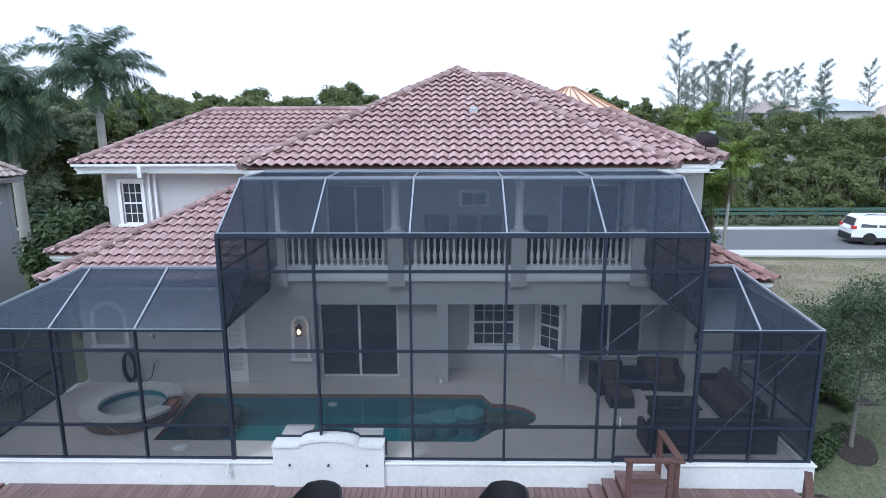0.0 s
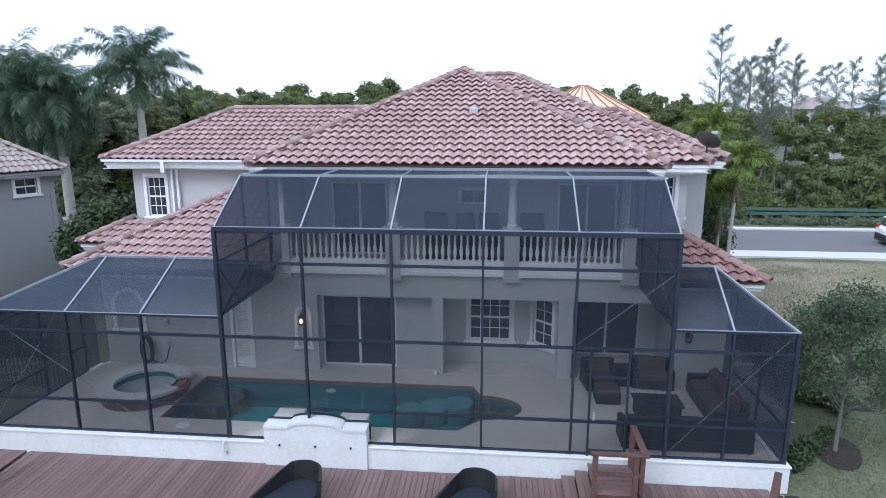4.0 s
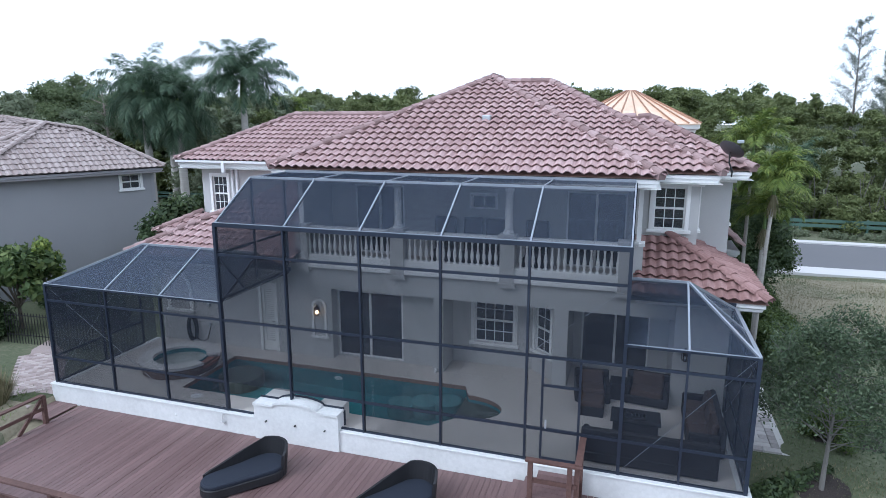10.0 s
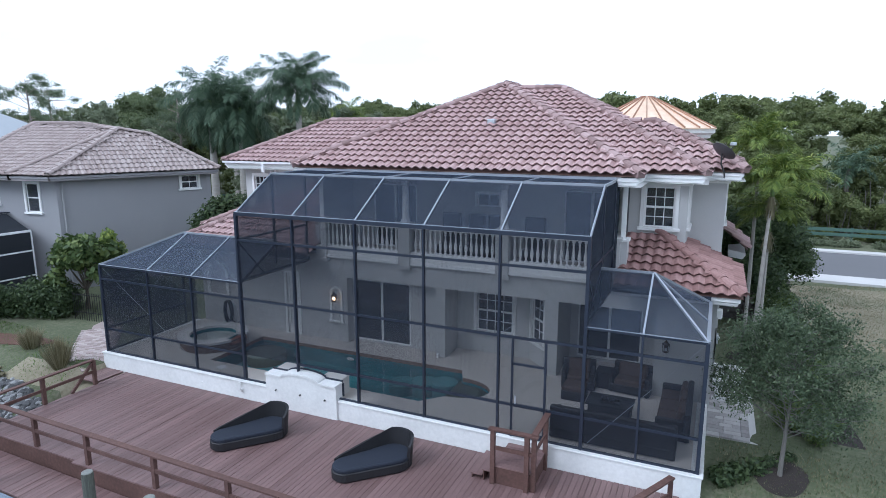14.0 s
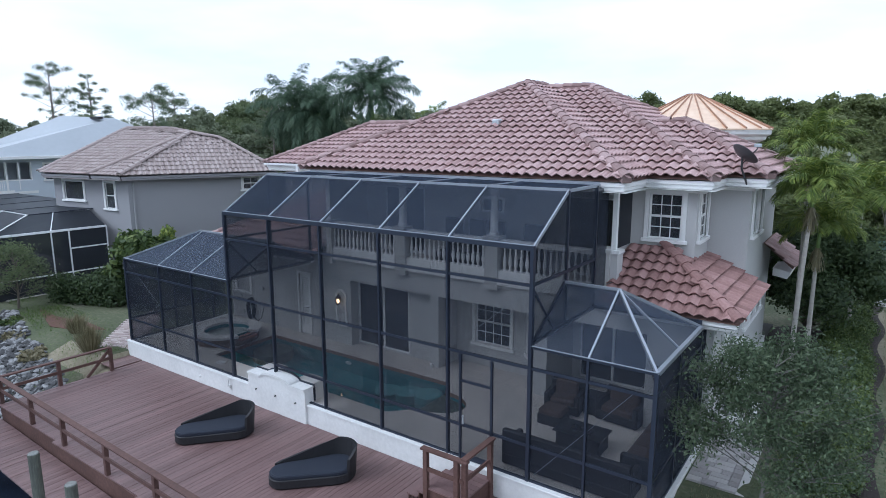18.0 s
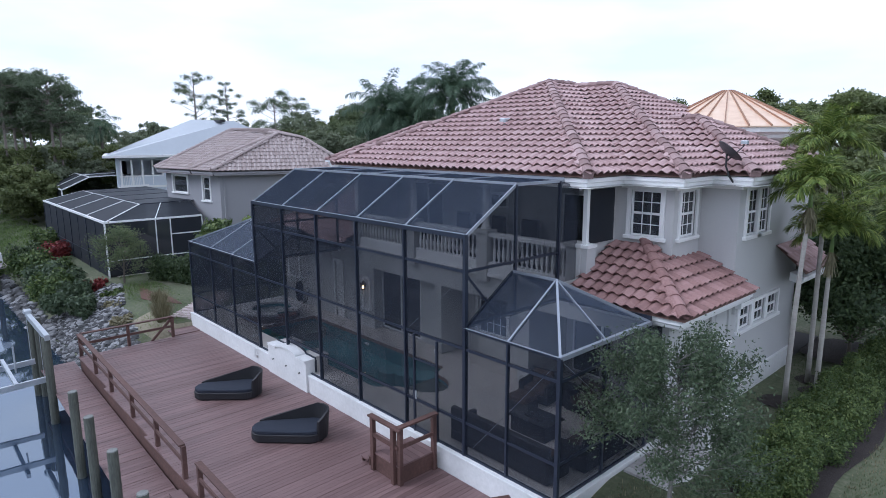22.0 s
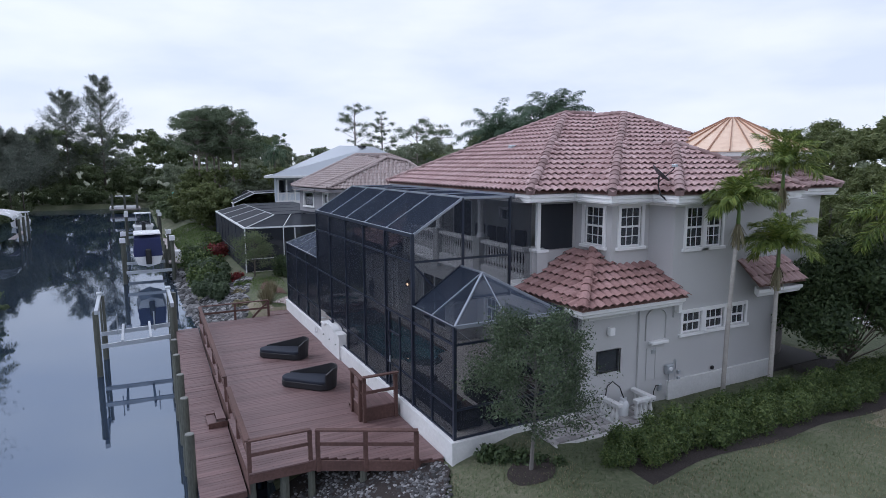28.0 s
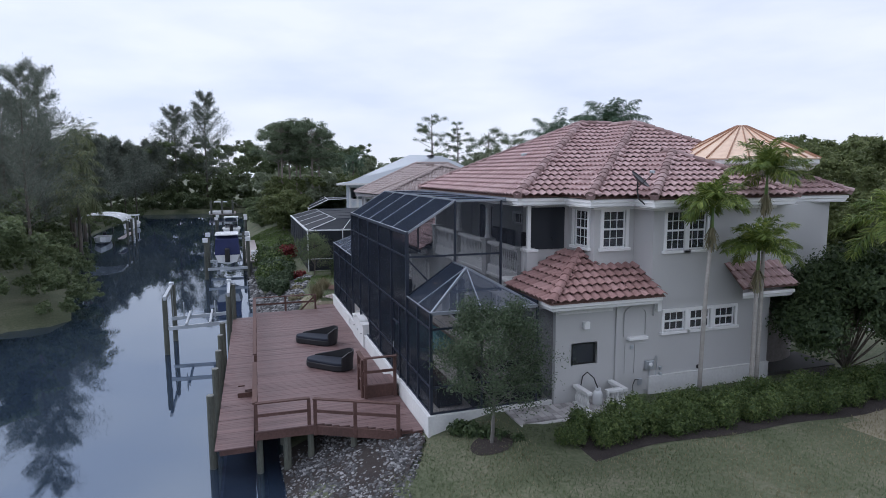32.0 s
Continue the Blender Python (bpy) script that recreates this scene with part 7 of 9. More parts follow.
# ---- boats and docks along the canal ----
def boat_on_lift(x, y, canopy, label):
    t = thing("boat", label, "boat", (x, y, -0.6))
    rings = []
    for u, w, z0 in ((-2.6, 0.95, 0.25), (-1.0, 1.1, 0.0), (0.8, 1.05, 0.02), (2.2, 0.6, 0.25), (3.1, 0.06, 0.65)):
        rings.append([(x - u, y + 0.0, -0.9 + z0), (x - u, y + w * 0.8, -0.6 + z0 * 0.6), (x - u, y + w, 0.15), (x - u, y - w, 0.15), (x - u, y - w * 0.8, -0.6 + z0 * 0.6)])
    part("hull", Geo().loft(rings), BOAT_WHITE, t, "white hull")
    if canopy:
        part("cover", Geo().loft([[(x + 2.6, y - 1.0, 0.16), (x + 2.6, y + 1.0, 0.16), (x + 2.5, y + 0.9, 1.5), (x + 2.5, y - 0.9, 1.5)], [(x + 0.2, y - 1.05, 0.16), (x + 0.2, y + 1.05, 0.16), (x + 0.3, y + 0.9, 1.75), (x + 0.3, y - 0.9, 1.75)], [(x - 2.0, y - 0.6, 0.16), (x - 2.0, y + 0.6, 0.16), (x - 1.6, y + 0.5, 0.5), (x - 1.6, y - 0.5, 0.5)]]), BOAT_BLUE, t, "navy canvas cover")
        part("hardtop", Geo().box(x - 0.4, x + 2.3, y - 0.95, y + 0.95, 1.78, 1.88, 0.04), BOAT_WHITE, t)
    else:
        part("windscreen", Geo().box(x - 0.2, x + 0.1, y - 0.8, y + 0.8, 0.15, 0.6), WINDOW, t)
        part("hardtop", Geo().box(x - 0.3, x + 1.4, y - 0.85, y + 0.85, 1.5, 1.58, 0.03), BOAT_WHITE, t)
        for sx in (0.0, 1.3):
            for sy in (-0.75, 0.75):
                part("top_post", Geo().tube([(x + sx, y + sy, 0.15), (x + sx, y + sy, 1.5)], 0.03, 6), STEEL, t)
    part("outboard", Geo().box(x + 2.65, x + 3.0, y - 0.2, y + 0.2, -0.4, 0.75, 0.08), CAR_BLACK, t)
    f = thing("boat_lift", "boat lift piles with white caps and beams", "boat lift", (x, y, -3), group="far boat lifts")
    for sx in (-2.2, 2.6):
        for sy in (-1.7, 1.7):
            part("mooring_post", Geo().lathe(x + sx, y + sy, [(0.15, -3), (0.14, 1.3)], 8), PILE, f)
            part("cap", Geo().box(x + sx - 0.2, x + sx + 0.2, y + sy - 0.2, y + sy + 0.2, 1.3, 1.65), BOAT_WHITE, f)
        part("beam", Geo().beam((x + sx, y - 1.7, -1.0), (x + sx, y + 1.7, -1.0), 0.15, 0.22), STEEL, f)
    return t


boat_on_lift(-33.2, 6.1, True, "white motorboat under a navy canvas cover on a lift")
boat_on_lift(-58.0, 6.2, False, "white centre-console boat on a lift")


def small_boat(at, turn, label, cabin):
    t = thing("boat", label, "boat", (at[0], at[1], WATER), turn)
    rings = [[(u, 0, -0.2 + s), (u, w * 0.85, 0.1 + s * 0.5), (u, w, 0.75 + s * 0.4), (u, -w, 0.75 + s * 0.4), (u, -w * 0.85, 0.1 + s * 0.5)] for u, w, s in ((-2.4, 0.9, 0), (0.5, 1.0, 0), (2.0, 0.6, 0.25), (2.9, 0.05, 0.6))]
    part("hull", Geo().loft(rings), BOAT_WHITE, t, local=True)
    if cabin:
        for x in (-0.9, 0.7):
            for y in (-0.7, 0.7):
                part("cabin_post", Geo().tube([(x, y, 0.7), (x * 0.9, y * 0.9, 2.0)], 0.06, 6), BOAT_WHITE, t, local=True)
        part("cabin_top", Geo().box(-1.1, 1.0, -0.85, 0.85, 2.0, 2.12, 0.05), BOAT_WHITE, t, local=True)
        part("console", Geo().box(-0.3, 0.4, -0.45, 0.45, 0.7, 1.5, 0.05), BOAT_WHITE, t, local=True)
    part("outboard", Geo().box(-2.8, -2.42, -0.2, 0.2, 0.2, 1.15, 0.08), CAR_BLACK, t, local=True)
    return t


small_boat((-86.5, -9.3), 175, "white cabin boat moored along the far bank", True)
small_boat((-64.2, -9.6), 5, "white skiff under the boathouse canopy", False)
hut = thing("boathouse", "boat canopy with a curved white roof on timber posts", "boathouse", (-64, -9.6, WATER))
g = Geo()
n = 10
arc = [(-9.6 + 2.9 * math.cos(math.pi * k / n), 1.0 + 0.85 * math.sin(math.pi * k / n)) for k in range(n + 1)]
for (ya, za), (yb, zb) in zip(arc, arc[1:]):
    g.loft([[(-68, ya, za), (-68, yb, zb), (-68, yb, zb + 0.06), (-68, ya, za + 0.06)], [(-61, ya, za), (-61, yb, zb), (-61, yb, zb + 0.06), (-61, ya, za + 0.06)]])
part("canopy", g, BOAT_WHITE, hut, "curved white canopy")
for x in (-67.8, -64.5, -61.2):
    for y in (-11.8, -6.2):
        part("post", Geo().lathe(x, y, [(0.15, -3), (0.14, 1.05)], 8), PILE, hut)
for y0, y1 in ((-7.0, -6.4), (-13.0, -12.2)):
    part("catwalk", Geo().box(-68, -59, y0, y1, -1.0, -0.9), WOOD_GREY, hut)
bd = thing("bank_dock", "grey weathered timber dock with post rails beside the boathouse", "dock", (-58, -12.0, -1))
for k in range(24):
    part("board", Geo().box(-70 + k * 0.62, -70 + k * 0.62 + 0.58, -15.5, -12.4, -1.0, -0.92), WOOD_GREY, bd)
for k in range(6):
    part("post", Geo().lathe(-69.5 + k * 2.8, -12.5, [(0.12, -3), (0.11, 0.3)], 8), WOOD_GREY, bd)
for z in (-0.2, 0.2):
    part("rail", Geo().beam((-69.5, -12.5, z), (-55.5, -12.5, z), 0.06, 0.12), WOOD_GREY, bd)
fd = thing("far_dock", "weathered timber dock with white rails along the bank", "dock", (-40, 8.0, -1))
part("walk", Geo().box(-52, -34, 7.6, 8.8, -1.05, -0.93), WOOD_GREY, fd)
for k in range(7):
    part("mooring_post", Geo().lathe(-51 + k * 2.8, 7.5, [(0.14, -3), (0.13, 0.2)], 8), PILE, fd)
part("locker", Geo().box(-36.4, -35.2, 8.1, 8.7, -0.93, -0.2, 0.05), BOAT_WHITE, fd, "white dock locker")
part("gangway_rail", Geo().beam((-52, 8.2, 0.1), (-47, 8.2, 0.1), 0.06, 0.06).beam((-52, 8.2, -0.4), (-47, 8.2, -0.4), 0.05, 0.05), BOAT_WHITE, fd)
far = thing("end_dock", "boat moored at a timber dock at the canal's end", "dock", (-108, 4, -1.5))
part("walk", Geo().box(-112, -104, 1.5, 6.5, -1.2, -1.0), WOOD_GREY, far)
part("hull", Geo().box(-106, -104.5, 1.5, 6.0, -1.0, -0.45, 0.2), BOAT_WHITE, far)
part("top", Geo().box(-106.2, -104.6, 2.5, 5.0, 1.2, 1.35), BOAT_WHITE, far)
for y in (2.0, 4.0, 6.0):
    part("mooring_post", Geo().lathe(-104.2, y, [(0.2, -3), (0.18, 1.6)], 8), PILE, far)
kay = thing("kayak", "red kayak lying on the neighbouring bank", "kayak", (-33.5, 10.2, -0.5))
part("hull", Geo().loft([[(-35.6, 10.2, -0.2), (-35.6, 10.25, -0.18), (-35.6, 10.2, -0.16)], [(-34.4, 9.85, -0.45), (-34.4, 10.55, -0.45), (-34.4, 10.2, -0.05)], [(-32.6, 9.85, -0.45), (-32.6, 10.55, -0.45), (-32.6, 10.2, -0.05)], [(-31.4, 10.2, -0.2), (-31.4, 10.25, -0.18), (-31.4, 10.2, -0.16)]]), RED, kay)
for k, (x, y) in enumerate(((-100, 12), (-97, 13.5))):
    u = thing("parasol", "teal parasol on the far bank", "parasol", (x, y, -0.9), group="far parasols")
    part("canopy", Geo().lathe(x, y, [(1.3, 1.4), (0.05, 2.0)], 8), TEAL, u)
    part("pole", Geo().tube([(x, y, -0.9), (x, y, 1.9)], 0.04, 6), WHITE, u)

# ---- plants ----
def leaves(rng, centers, radii, n, size, flat=1.0, shell=0.55, up=0.3, aspect=2.0, wild=0.8):
    """n leaf blades over ellipsoid clumps, as arrays of corners (n, 4, 3)."""
    centers, radii = np.asarray(centers, float), np.asarray(radii, float)
    w = radii ** 2
    idx = rng.choice(len(centers), n, p=w / w.sum())
    d = rng.normal(size=(n, 3))
    d /= np.linalg.norm(d, axis=1)[:, None]
    r = radii[idx] * (shell + (1 - shell) * rng.random(n)) * (0.85 + 0.3 * rng.random(n))
    p = centers[idx] + d * r[:, None] * np.array([1, 1, flat])
    nrm = d + rng.normal(size=(n, 3)) * wild + np.array([0, 0, up])
    nrm /= np.linalg.norm(nrm, axis=1)[:, None]
    a = np.cross(nrm, rng.normal(size=(n, 3)))
    a /= np.linalg.norm(a, axis=1)[:, None] + 1e-9
    b = np.cross(nrm, a)
    s = size * (0.6 + 0.8 * rng.random(n))[:, None]
    a, b = a * s, b * s / aspect
    return np.stack([p - a, p - b + nrm * s * 0.08, p + a, p + b + nrm * s * 0.08], 1)


def blades_geo(quads):
    g = Geo()
    q = np.concatenate(quads) if isinstance(quads, list) else quads
    g.v = [tuple(p) for p in q.reshape(-1, 3)]
    g.f = [tuple(range(4 * k, 4 * k + 4)) for k in range(len(q))]
    return g


def fast_mesh(name, quads, mat, tris=None):
    """A mesh of many loose blades, with closed clumps (triangles) under them if given."""
    q = np.concatenate(quads) if isinstance(quads, list) else quads
    me = bpy.data.meshes.new(name)
    n = len(q)
    co = q.astype(np.float32).reshape(-1, 3)
    start, total = np.arange(0, 4 * n, 4), np.full(n, 4)
    if tris is not None:
        co = np.concatenate([co, tris.astype(np.float32).reshape(-1, 3)])
        start = np.concatenate([start, 4 * n + np.arange(0, 3 * len(tris), 3)])
        total = np.concatenate([total, np.full(len(tris), 3)])
    me.vertices.add(len(co))
    me.vertices.foreach_set("co", co.reshape(-1))
    me.loops.add(len(co))
    me.loops.foreach_set("vertex_index", np.arange(len(co), dtype=np.int32))
    me.polygons.add(len(start))
    me.polygons.foreach_set("loop_start", start.astype(np.int32))
    me.polygons.foreach_set("loop_total", total.astype(np.int32))
    me.materials.append(mat)
    me.update()
    me.validate()
    return me


def clump_shape(level):
    bm = bmesh.new()
    bmesh.ops.create_icosphere(bm, subdivisions=level, radius=1.0)
    t = np.array([[tuple(v.co) for v in f.verts] for f in bm.faces])
    bm.free()
    return t


CLUMP = {k: clump_shape(k) for k in (2, 3)}


def clump_cores(rng, centers, radii, flat, share, level=3, ragged=0.10):
    """Lumpy inner foliage of loose leaf-sized facets that closes the gaps between the leaves."""
    out = []
    c0 = CLUMP[level]
    for c, r in zip(centers, radii):
        ph = rng.random(4) * 6.28
        k = 1 + 0.14 * np.sin(4 * c0[..., 0:1] + ph[0]) + 0.14 * np.sin(5 * c0[..., 1:2] + ph[1]) + 0.12 * np.sin(5 * c0[..., 2:3] + ph[2]) + 0.07 * np.sin(11 * c0[..., 0:1] + 9 * c0[..., 1:2] + ph[3])
        j = rng.normal(size=c0.shape) * ragged
        out.append((c0 * k * share + j) * r * np.array([1, 1, flat]) + np.array(c))
    return np.concatenate(out)


def broadleaf(name, label, at, height, trunk_h, trunk_r, spread, nblob, nleaf, size, mat, seed, blob=0.42, flat=0.8, shell=0.4, group="", category="tree", bark=BARK, limbs=True):
    rng = np.random.default_rng(seed)
    rnd = random.Random(seed)
    t = thing(name, label, category, at, group=group)
    x, y, z = at
    g = Geo()
    fork = Vector((x + rnd.uniform(-0.1, 0.1), y + rnd.uniform(-0.1, 0.1), z + trunk_h))
    g.tube([(x, y, z - 0.1), (x + 0.02, y, z + trunk_h * 0.5), fork], [trunk_r * 1.25, trunk_r, trunk_r * 0.8], 8)
    centers, radii = [], []
    for k in range(nblob):
        a = 2.4 * k + rnd.uniform(-0.4, 0.4)
        rr = spread * math.sqrt((k + 0.5) / nblob) * rnd.uniform(0.7, 1.0)
        h = trunk_h + (height - trunk_h) * (0.25 + 0.62 * (1 - (rr / spread) ** 2) * rnd.uniform(0.55, 1.1))
        c = Vector((x + rr * math.cos(a), y + rr * math.sin(a), z + h))
        centers.append(c)
        radii.append(spread * blob * rnd.uniform(0.7, 1.15))
        if limbs:
            mid = fork.lerp(c, 0.5) + Vector((0, 0, 0.12 * height * rnd.uniform(-0.3, 0.4)))
            g.tube([fork, mid, c], [trunk_r * 0.55, trunk_r * 0.32, trunk_r * 0.12], 6)
    part("trunk", g, bark, t)
    part("crown", fast_mesh("crown", leaves(rng, centers, radii, nleaf, size, flat, shell), mat, clump_cores(rng, centers, radii, flat, 0.55, 2)), mat, t)
    return t


def frond_quads(rng, base, az, length, e0, bend, pairs, leaf_len, leaf_w, hang, vee, fwd=0.45):
    """One palm frond: a midrib bending over from its first slope e0, with leaflets in two loose ranks."""
    out, pts = [], [np.array(base, float)]
    d = np.array([math.cos(az), math.sin(az), 0.0])
    side = np.array([-d[1], d[0], 0.0])
    for k in range(10):
        e = e0 - bend * ((k + 0.5) / 10) ** 1.25
        pts.append(pts[-1] + (d * math.cos(e) + np.array([0, 0, math.sin(e)])) * length / 10)
    pts = np.array(pts)
    for k in range(pairs):
        u = 0.14 + 0.86 * (k + rng.random()) / pairs
        i = min(9, int(u * 10))
        p = pts[i] + (pts[i + 1] - pts[i]) * (u * 10 - i)
        tan = pts[i + 1] - pts[i]
        tan /= np.linalg.norm(tan)
        up = np.cross(tan, side)
        if up[2] < 0:
            up = -up
        l = leaf_len * (0.35 + 0.75 * math.sin(math.pi * min(1, 0.15 + 0.80 * u))) * (0.85 + 0.3 * rng.random())
        for s in (-1, 1):
            v = vee + rng.uniform(-0.6, 0.6)
            dirv = side * s * math.cos(v) + up * math.sin(v) + tan * (fwd + 0.3 * rng.random()) + np.array([0, 0, -hang * 0.35])
            dirv /= np.linalg.norm(dirv)
            wv = np.cross(dirv, up + rng.normal(size=3) * 0.3)
            wv = wv / (np.linalg.norm(wv) + 1e-9) * leaf_w
            mid = p + dirv * l * 0.5
            tip = p + dirv * l + np.array([0, 0, -l * hang * 0.55])
            out.append([p, mid - wv, tip, mid + wv])
    return out, pts


def palm(name, label, at, height, trunk_r, nfr, length, e_hi, e_lo, bend, mat, seed, shaft=1.0, leaf_len=0.55, leaf_w=0.03, hang=0.5, vee=0.1, pairs=34, trunk_mat=BARK_PALE, group="", lean=0.0, bulge=1.15, fwd=0.45, seeds=0):
    """A feather palm: fronds from slope e_hi (youngest) down to e_lo (oldest), in degrees."""
    rng = np.random.default_rng(seed)
    t = thing(name, label, "palm tree", at, group=group)
    x, y, z = at
    top = np.array([x + lean, y + lean * 0.4, z + height])

    def spine(u):
        return (x + lean * u * u, y + 0.4 * lean * u * u, z + height * u)
    part("trunk", Geo().tube([spine(u) for u in (0, 0.15, 0.4, 0.7, 1.0)], [trunk_r * 1.3, trunk_r * bulge, trunk_r * bulge, trunk_r, trunk_r * 0.85], 12), trunk_mat, t, smooth=True)
    if shaft:
        part("crownshaft", Geo().tube([tuple(top), tuple(top + np.array([0, 0, shaft * 0.3])), tuple(top + np.array([0, 0, shaft]))], [trunk_r * 0.9, trunk_r * 0.95, trunk_r * 0.4], 10), SHAFT, t, smooth=True)
    base = top + np.array([0, 0, shaft * 0.9])
    for k in range(nfr):
        az = 2.39996 * k + rng.uniform(-0.2, 0.2)
        lay = k / (nfr - 1)
        e0 = math.radians(e_hi + (e_lo - e_hi) * lay ** 0.9 + rng.uniform(-7, 7))
        quads, pts = frond_quads(rng, base, az, length * rng.uniform(0.85, 1.1), e0, bend * rng.uniform(0.8, 1.2), pairs, leaf_len, leaf_w, hang, vee, fwd)
        for i in range(10):
            a, b = pts[i], pts[i + 1]
            s = np.array([-math.sin(az), math.cos(az), 0]) * 0.028 * (1 - i / 11)
            quads.append([a - s, a + s, b + s * 0.85, b - s * 0.85])
        part("frond", fast_mesh("frond", np.array(quads), mat), mat, t)
    if seeds:
        a, r = rng.random(seeds) * 6.283, 0.05 + 0.16 * rng.random(seeds) ** 2
        p = np.stack([top[0] + 0.3 * r * np.cos(a), top[1] + 0.3 * r * np.sin(a), np.full(seeds, top[2] + 0.05)], 1)
        q = p + np.stack([r * np.cos(a), r * np.sin(a), -0.2 - 0.55 * rng.random(seeds)], 1)
        wv = np.stack([-np.sin(a), np.cos(a), np.zeros(seeds)], 1) * 0.012
        part("inflorescence", fast_mesh("inflorescence", np.stack([p - wv, p + wv, q + wv, q - wv], 1), LEAF_DRY), LEAF_DRY, t, "olive hanging flower stalk")
    return t


def casuarina(name, label, at, height, seed, nbranch=26, needles=130, mat=LEAF_PINE, width=0.2, group="tall pines", size=0.5):
    rng = np.random.default_rng(seed)
    rnd = random.Random(seed)
    t = thing(name, label, "tree", at, group=group)
    x, y, z = at
    g = Geo()
    g.tube([(x, y, z), (x + 0.3, y, z + height * 0.5), (x + 0.1, y + 0.2, z + height)], [height * 0.009, height * 0.006, 0.015], 6)
    quads = []
    for k in range(nbranch):
        u = 0.22 + 0.78 * (k + rnd.random()) / nbranch
        az = 2.4 * k + rnd.uniform(-0.5, 0.5)
        l = height * width * (1.15 - u) * rnd.uniform(0.6, 1.25) + 0.6
        p0 = np.array([x, y, z + height * u])
        p1 = p0 + np.array([math.cos(az) * l, math.sin(az) * l, l * rnd.uniform(0.5, 1.1)])
        g.tube([tuple(p0), tuple((p0 + p1) / 2 + np.array([0, 0, 0.1])), tuple(p1)], [0.0018 * height, 0.0012 * height, 0.006], 5)
        n = needles
        s = rng.random(n) ** 0.7
        p = p0 + (p1 - p0) * s[:, None] + rng.normal(size=(n, 3)) * 0.085 * l * (0.5 + s)[:, None]
        dirv = rng.normal(size=(n, 3)) * 0.6 + np.array([math.cos(az) * 0.4, math.sin(az) * 0.4, 0.35])
        dirv /= np.linalg.norm(dirv, axis=1)[:, None]
        wv = np.cross(dirv, rng.normal(size=(n, 3)))
        wv /= np.linalg.norm(wv, axis=1)[:, None]
        ln = size * (0.5 + rng.random(n))[:, None]
        quads.append(np.stack([p, p + dirv * ln * 0.5 - wv * ln * 0.05, p + dirv * ln, p + dirv * ln * 0.5 + wv * ln * 0.05], 1))
    part("trunk", g, BARK, t)
    part("crown", fast_mesh("crown", quads, mat), mat, t)
    return t


def branchy(name, label, at, height, reach, seed, mat, nbranch=34, nleaf=420, size=0.05, bark=BARK_PALE, low=0.2, group=""):
    """A young open tree: a leading stem with rising branches, leafy towards their tips."""
    rng = np.random.default_rng(seed)
    rnd = random.Random(seed)
    t = thing(name, label, "tree", at, group=group)
    x, y, z = at
    g = Geo()
    stem = [Vector((x + 0.10 * math.sin(3 * u) * u, y + 0.12 * math.sin(2.2 * u + 1) * u, z + height * 0.86 * u)) for u in [k / 6 for k in range(7)]]
    g.tube([tuple(p) for p in stem], [0.06, 0.052, 0.04, 0.028, 0.02, 0.013, 0.007], 7)
    quads = []
    for k in range(nbranch):
        u = low + (0.98 - low) * (k + rnd.random()) / nbranch
        p0 = stem[min(5, int(u * 6))].lerp(stem[min(6, int(u * 6) + 1)], u * 6 - int(u * 6))
        az = 2.4 * k + rnd.uniform(-0.6, 0.6)
        l = reach * (0.45 + 0.75 * math.sin(math.pi * (0.25 + 0.75 * u) ** 1.0)) * rnd.uniform(0.65, 1.15)
        rise = rnd.uniform(0.25, 0.9)
        p1 = p0 + Vector((math.cos(az) * l * 0.6, math.sin(az) * l * 0.6, l * 0.6 * rise))
        p2 = p0 + Vector((math.cos(az + 0.2) * l, math.sin(az + 0.2) * l, l * rise * rnd.uniform(0.6, 1.1)))
        g.tube([tuple(p0), tuple(p1), tuple(p2)], [0.012, 0.008, 0.004], 5)
        tips = [(p1, p2)] + [(p1.lerp(p2, rnd.random() * 0.6), p1.lerp(p2, 0.6) + Vector((rnd.uniform(-0.4, 0.4), rnd.uniform(-0.4, 0.4), rnd.uniform(-0.1, 0.45))) * l * 0.7) for _ in range(4)]
        for a, b in tips:
            g.tube([tuple(a), tuple(b)], [0.007, 0.003], 4)
            n = nleaf // 5
            s = rng.random(n)
            p = np.array(a) + (np.array(b) - np.array(a)) * s[:, None] + rng.normal(size=(n, 3)) * 0.13
            nrm = rng.normal(size=(n, 3)) + np.array([0, 0, 0.4])
            nrm /= np.linalg.norm(nrm, axis=1)[:, None]
            av = np.cross(nrm, rng.normal(size=(n, 3)))
            av /= np.linalg.norm(av, axis=1)[:, None]
            bv = np.cross(nrm, av)
            sz = size * (0.6 + 0.8 * rng.random(n))[:, None]
            quads.append(np.stack([p - av * sz, p - bv * sz * 0.45, p + av * sz, p + bv * sz * 0.45], 1))
    part("trunk", g, bark, t)
    part("crown", fast_mesh("crown", quads, mat), mat, t)
    return t


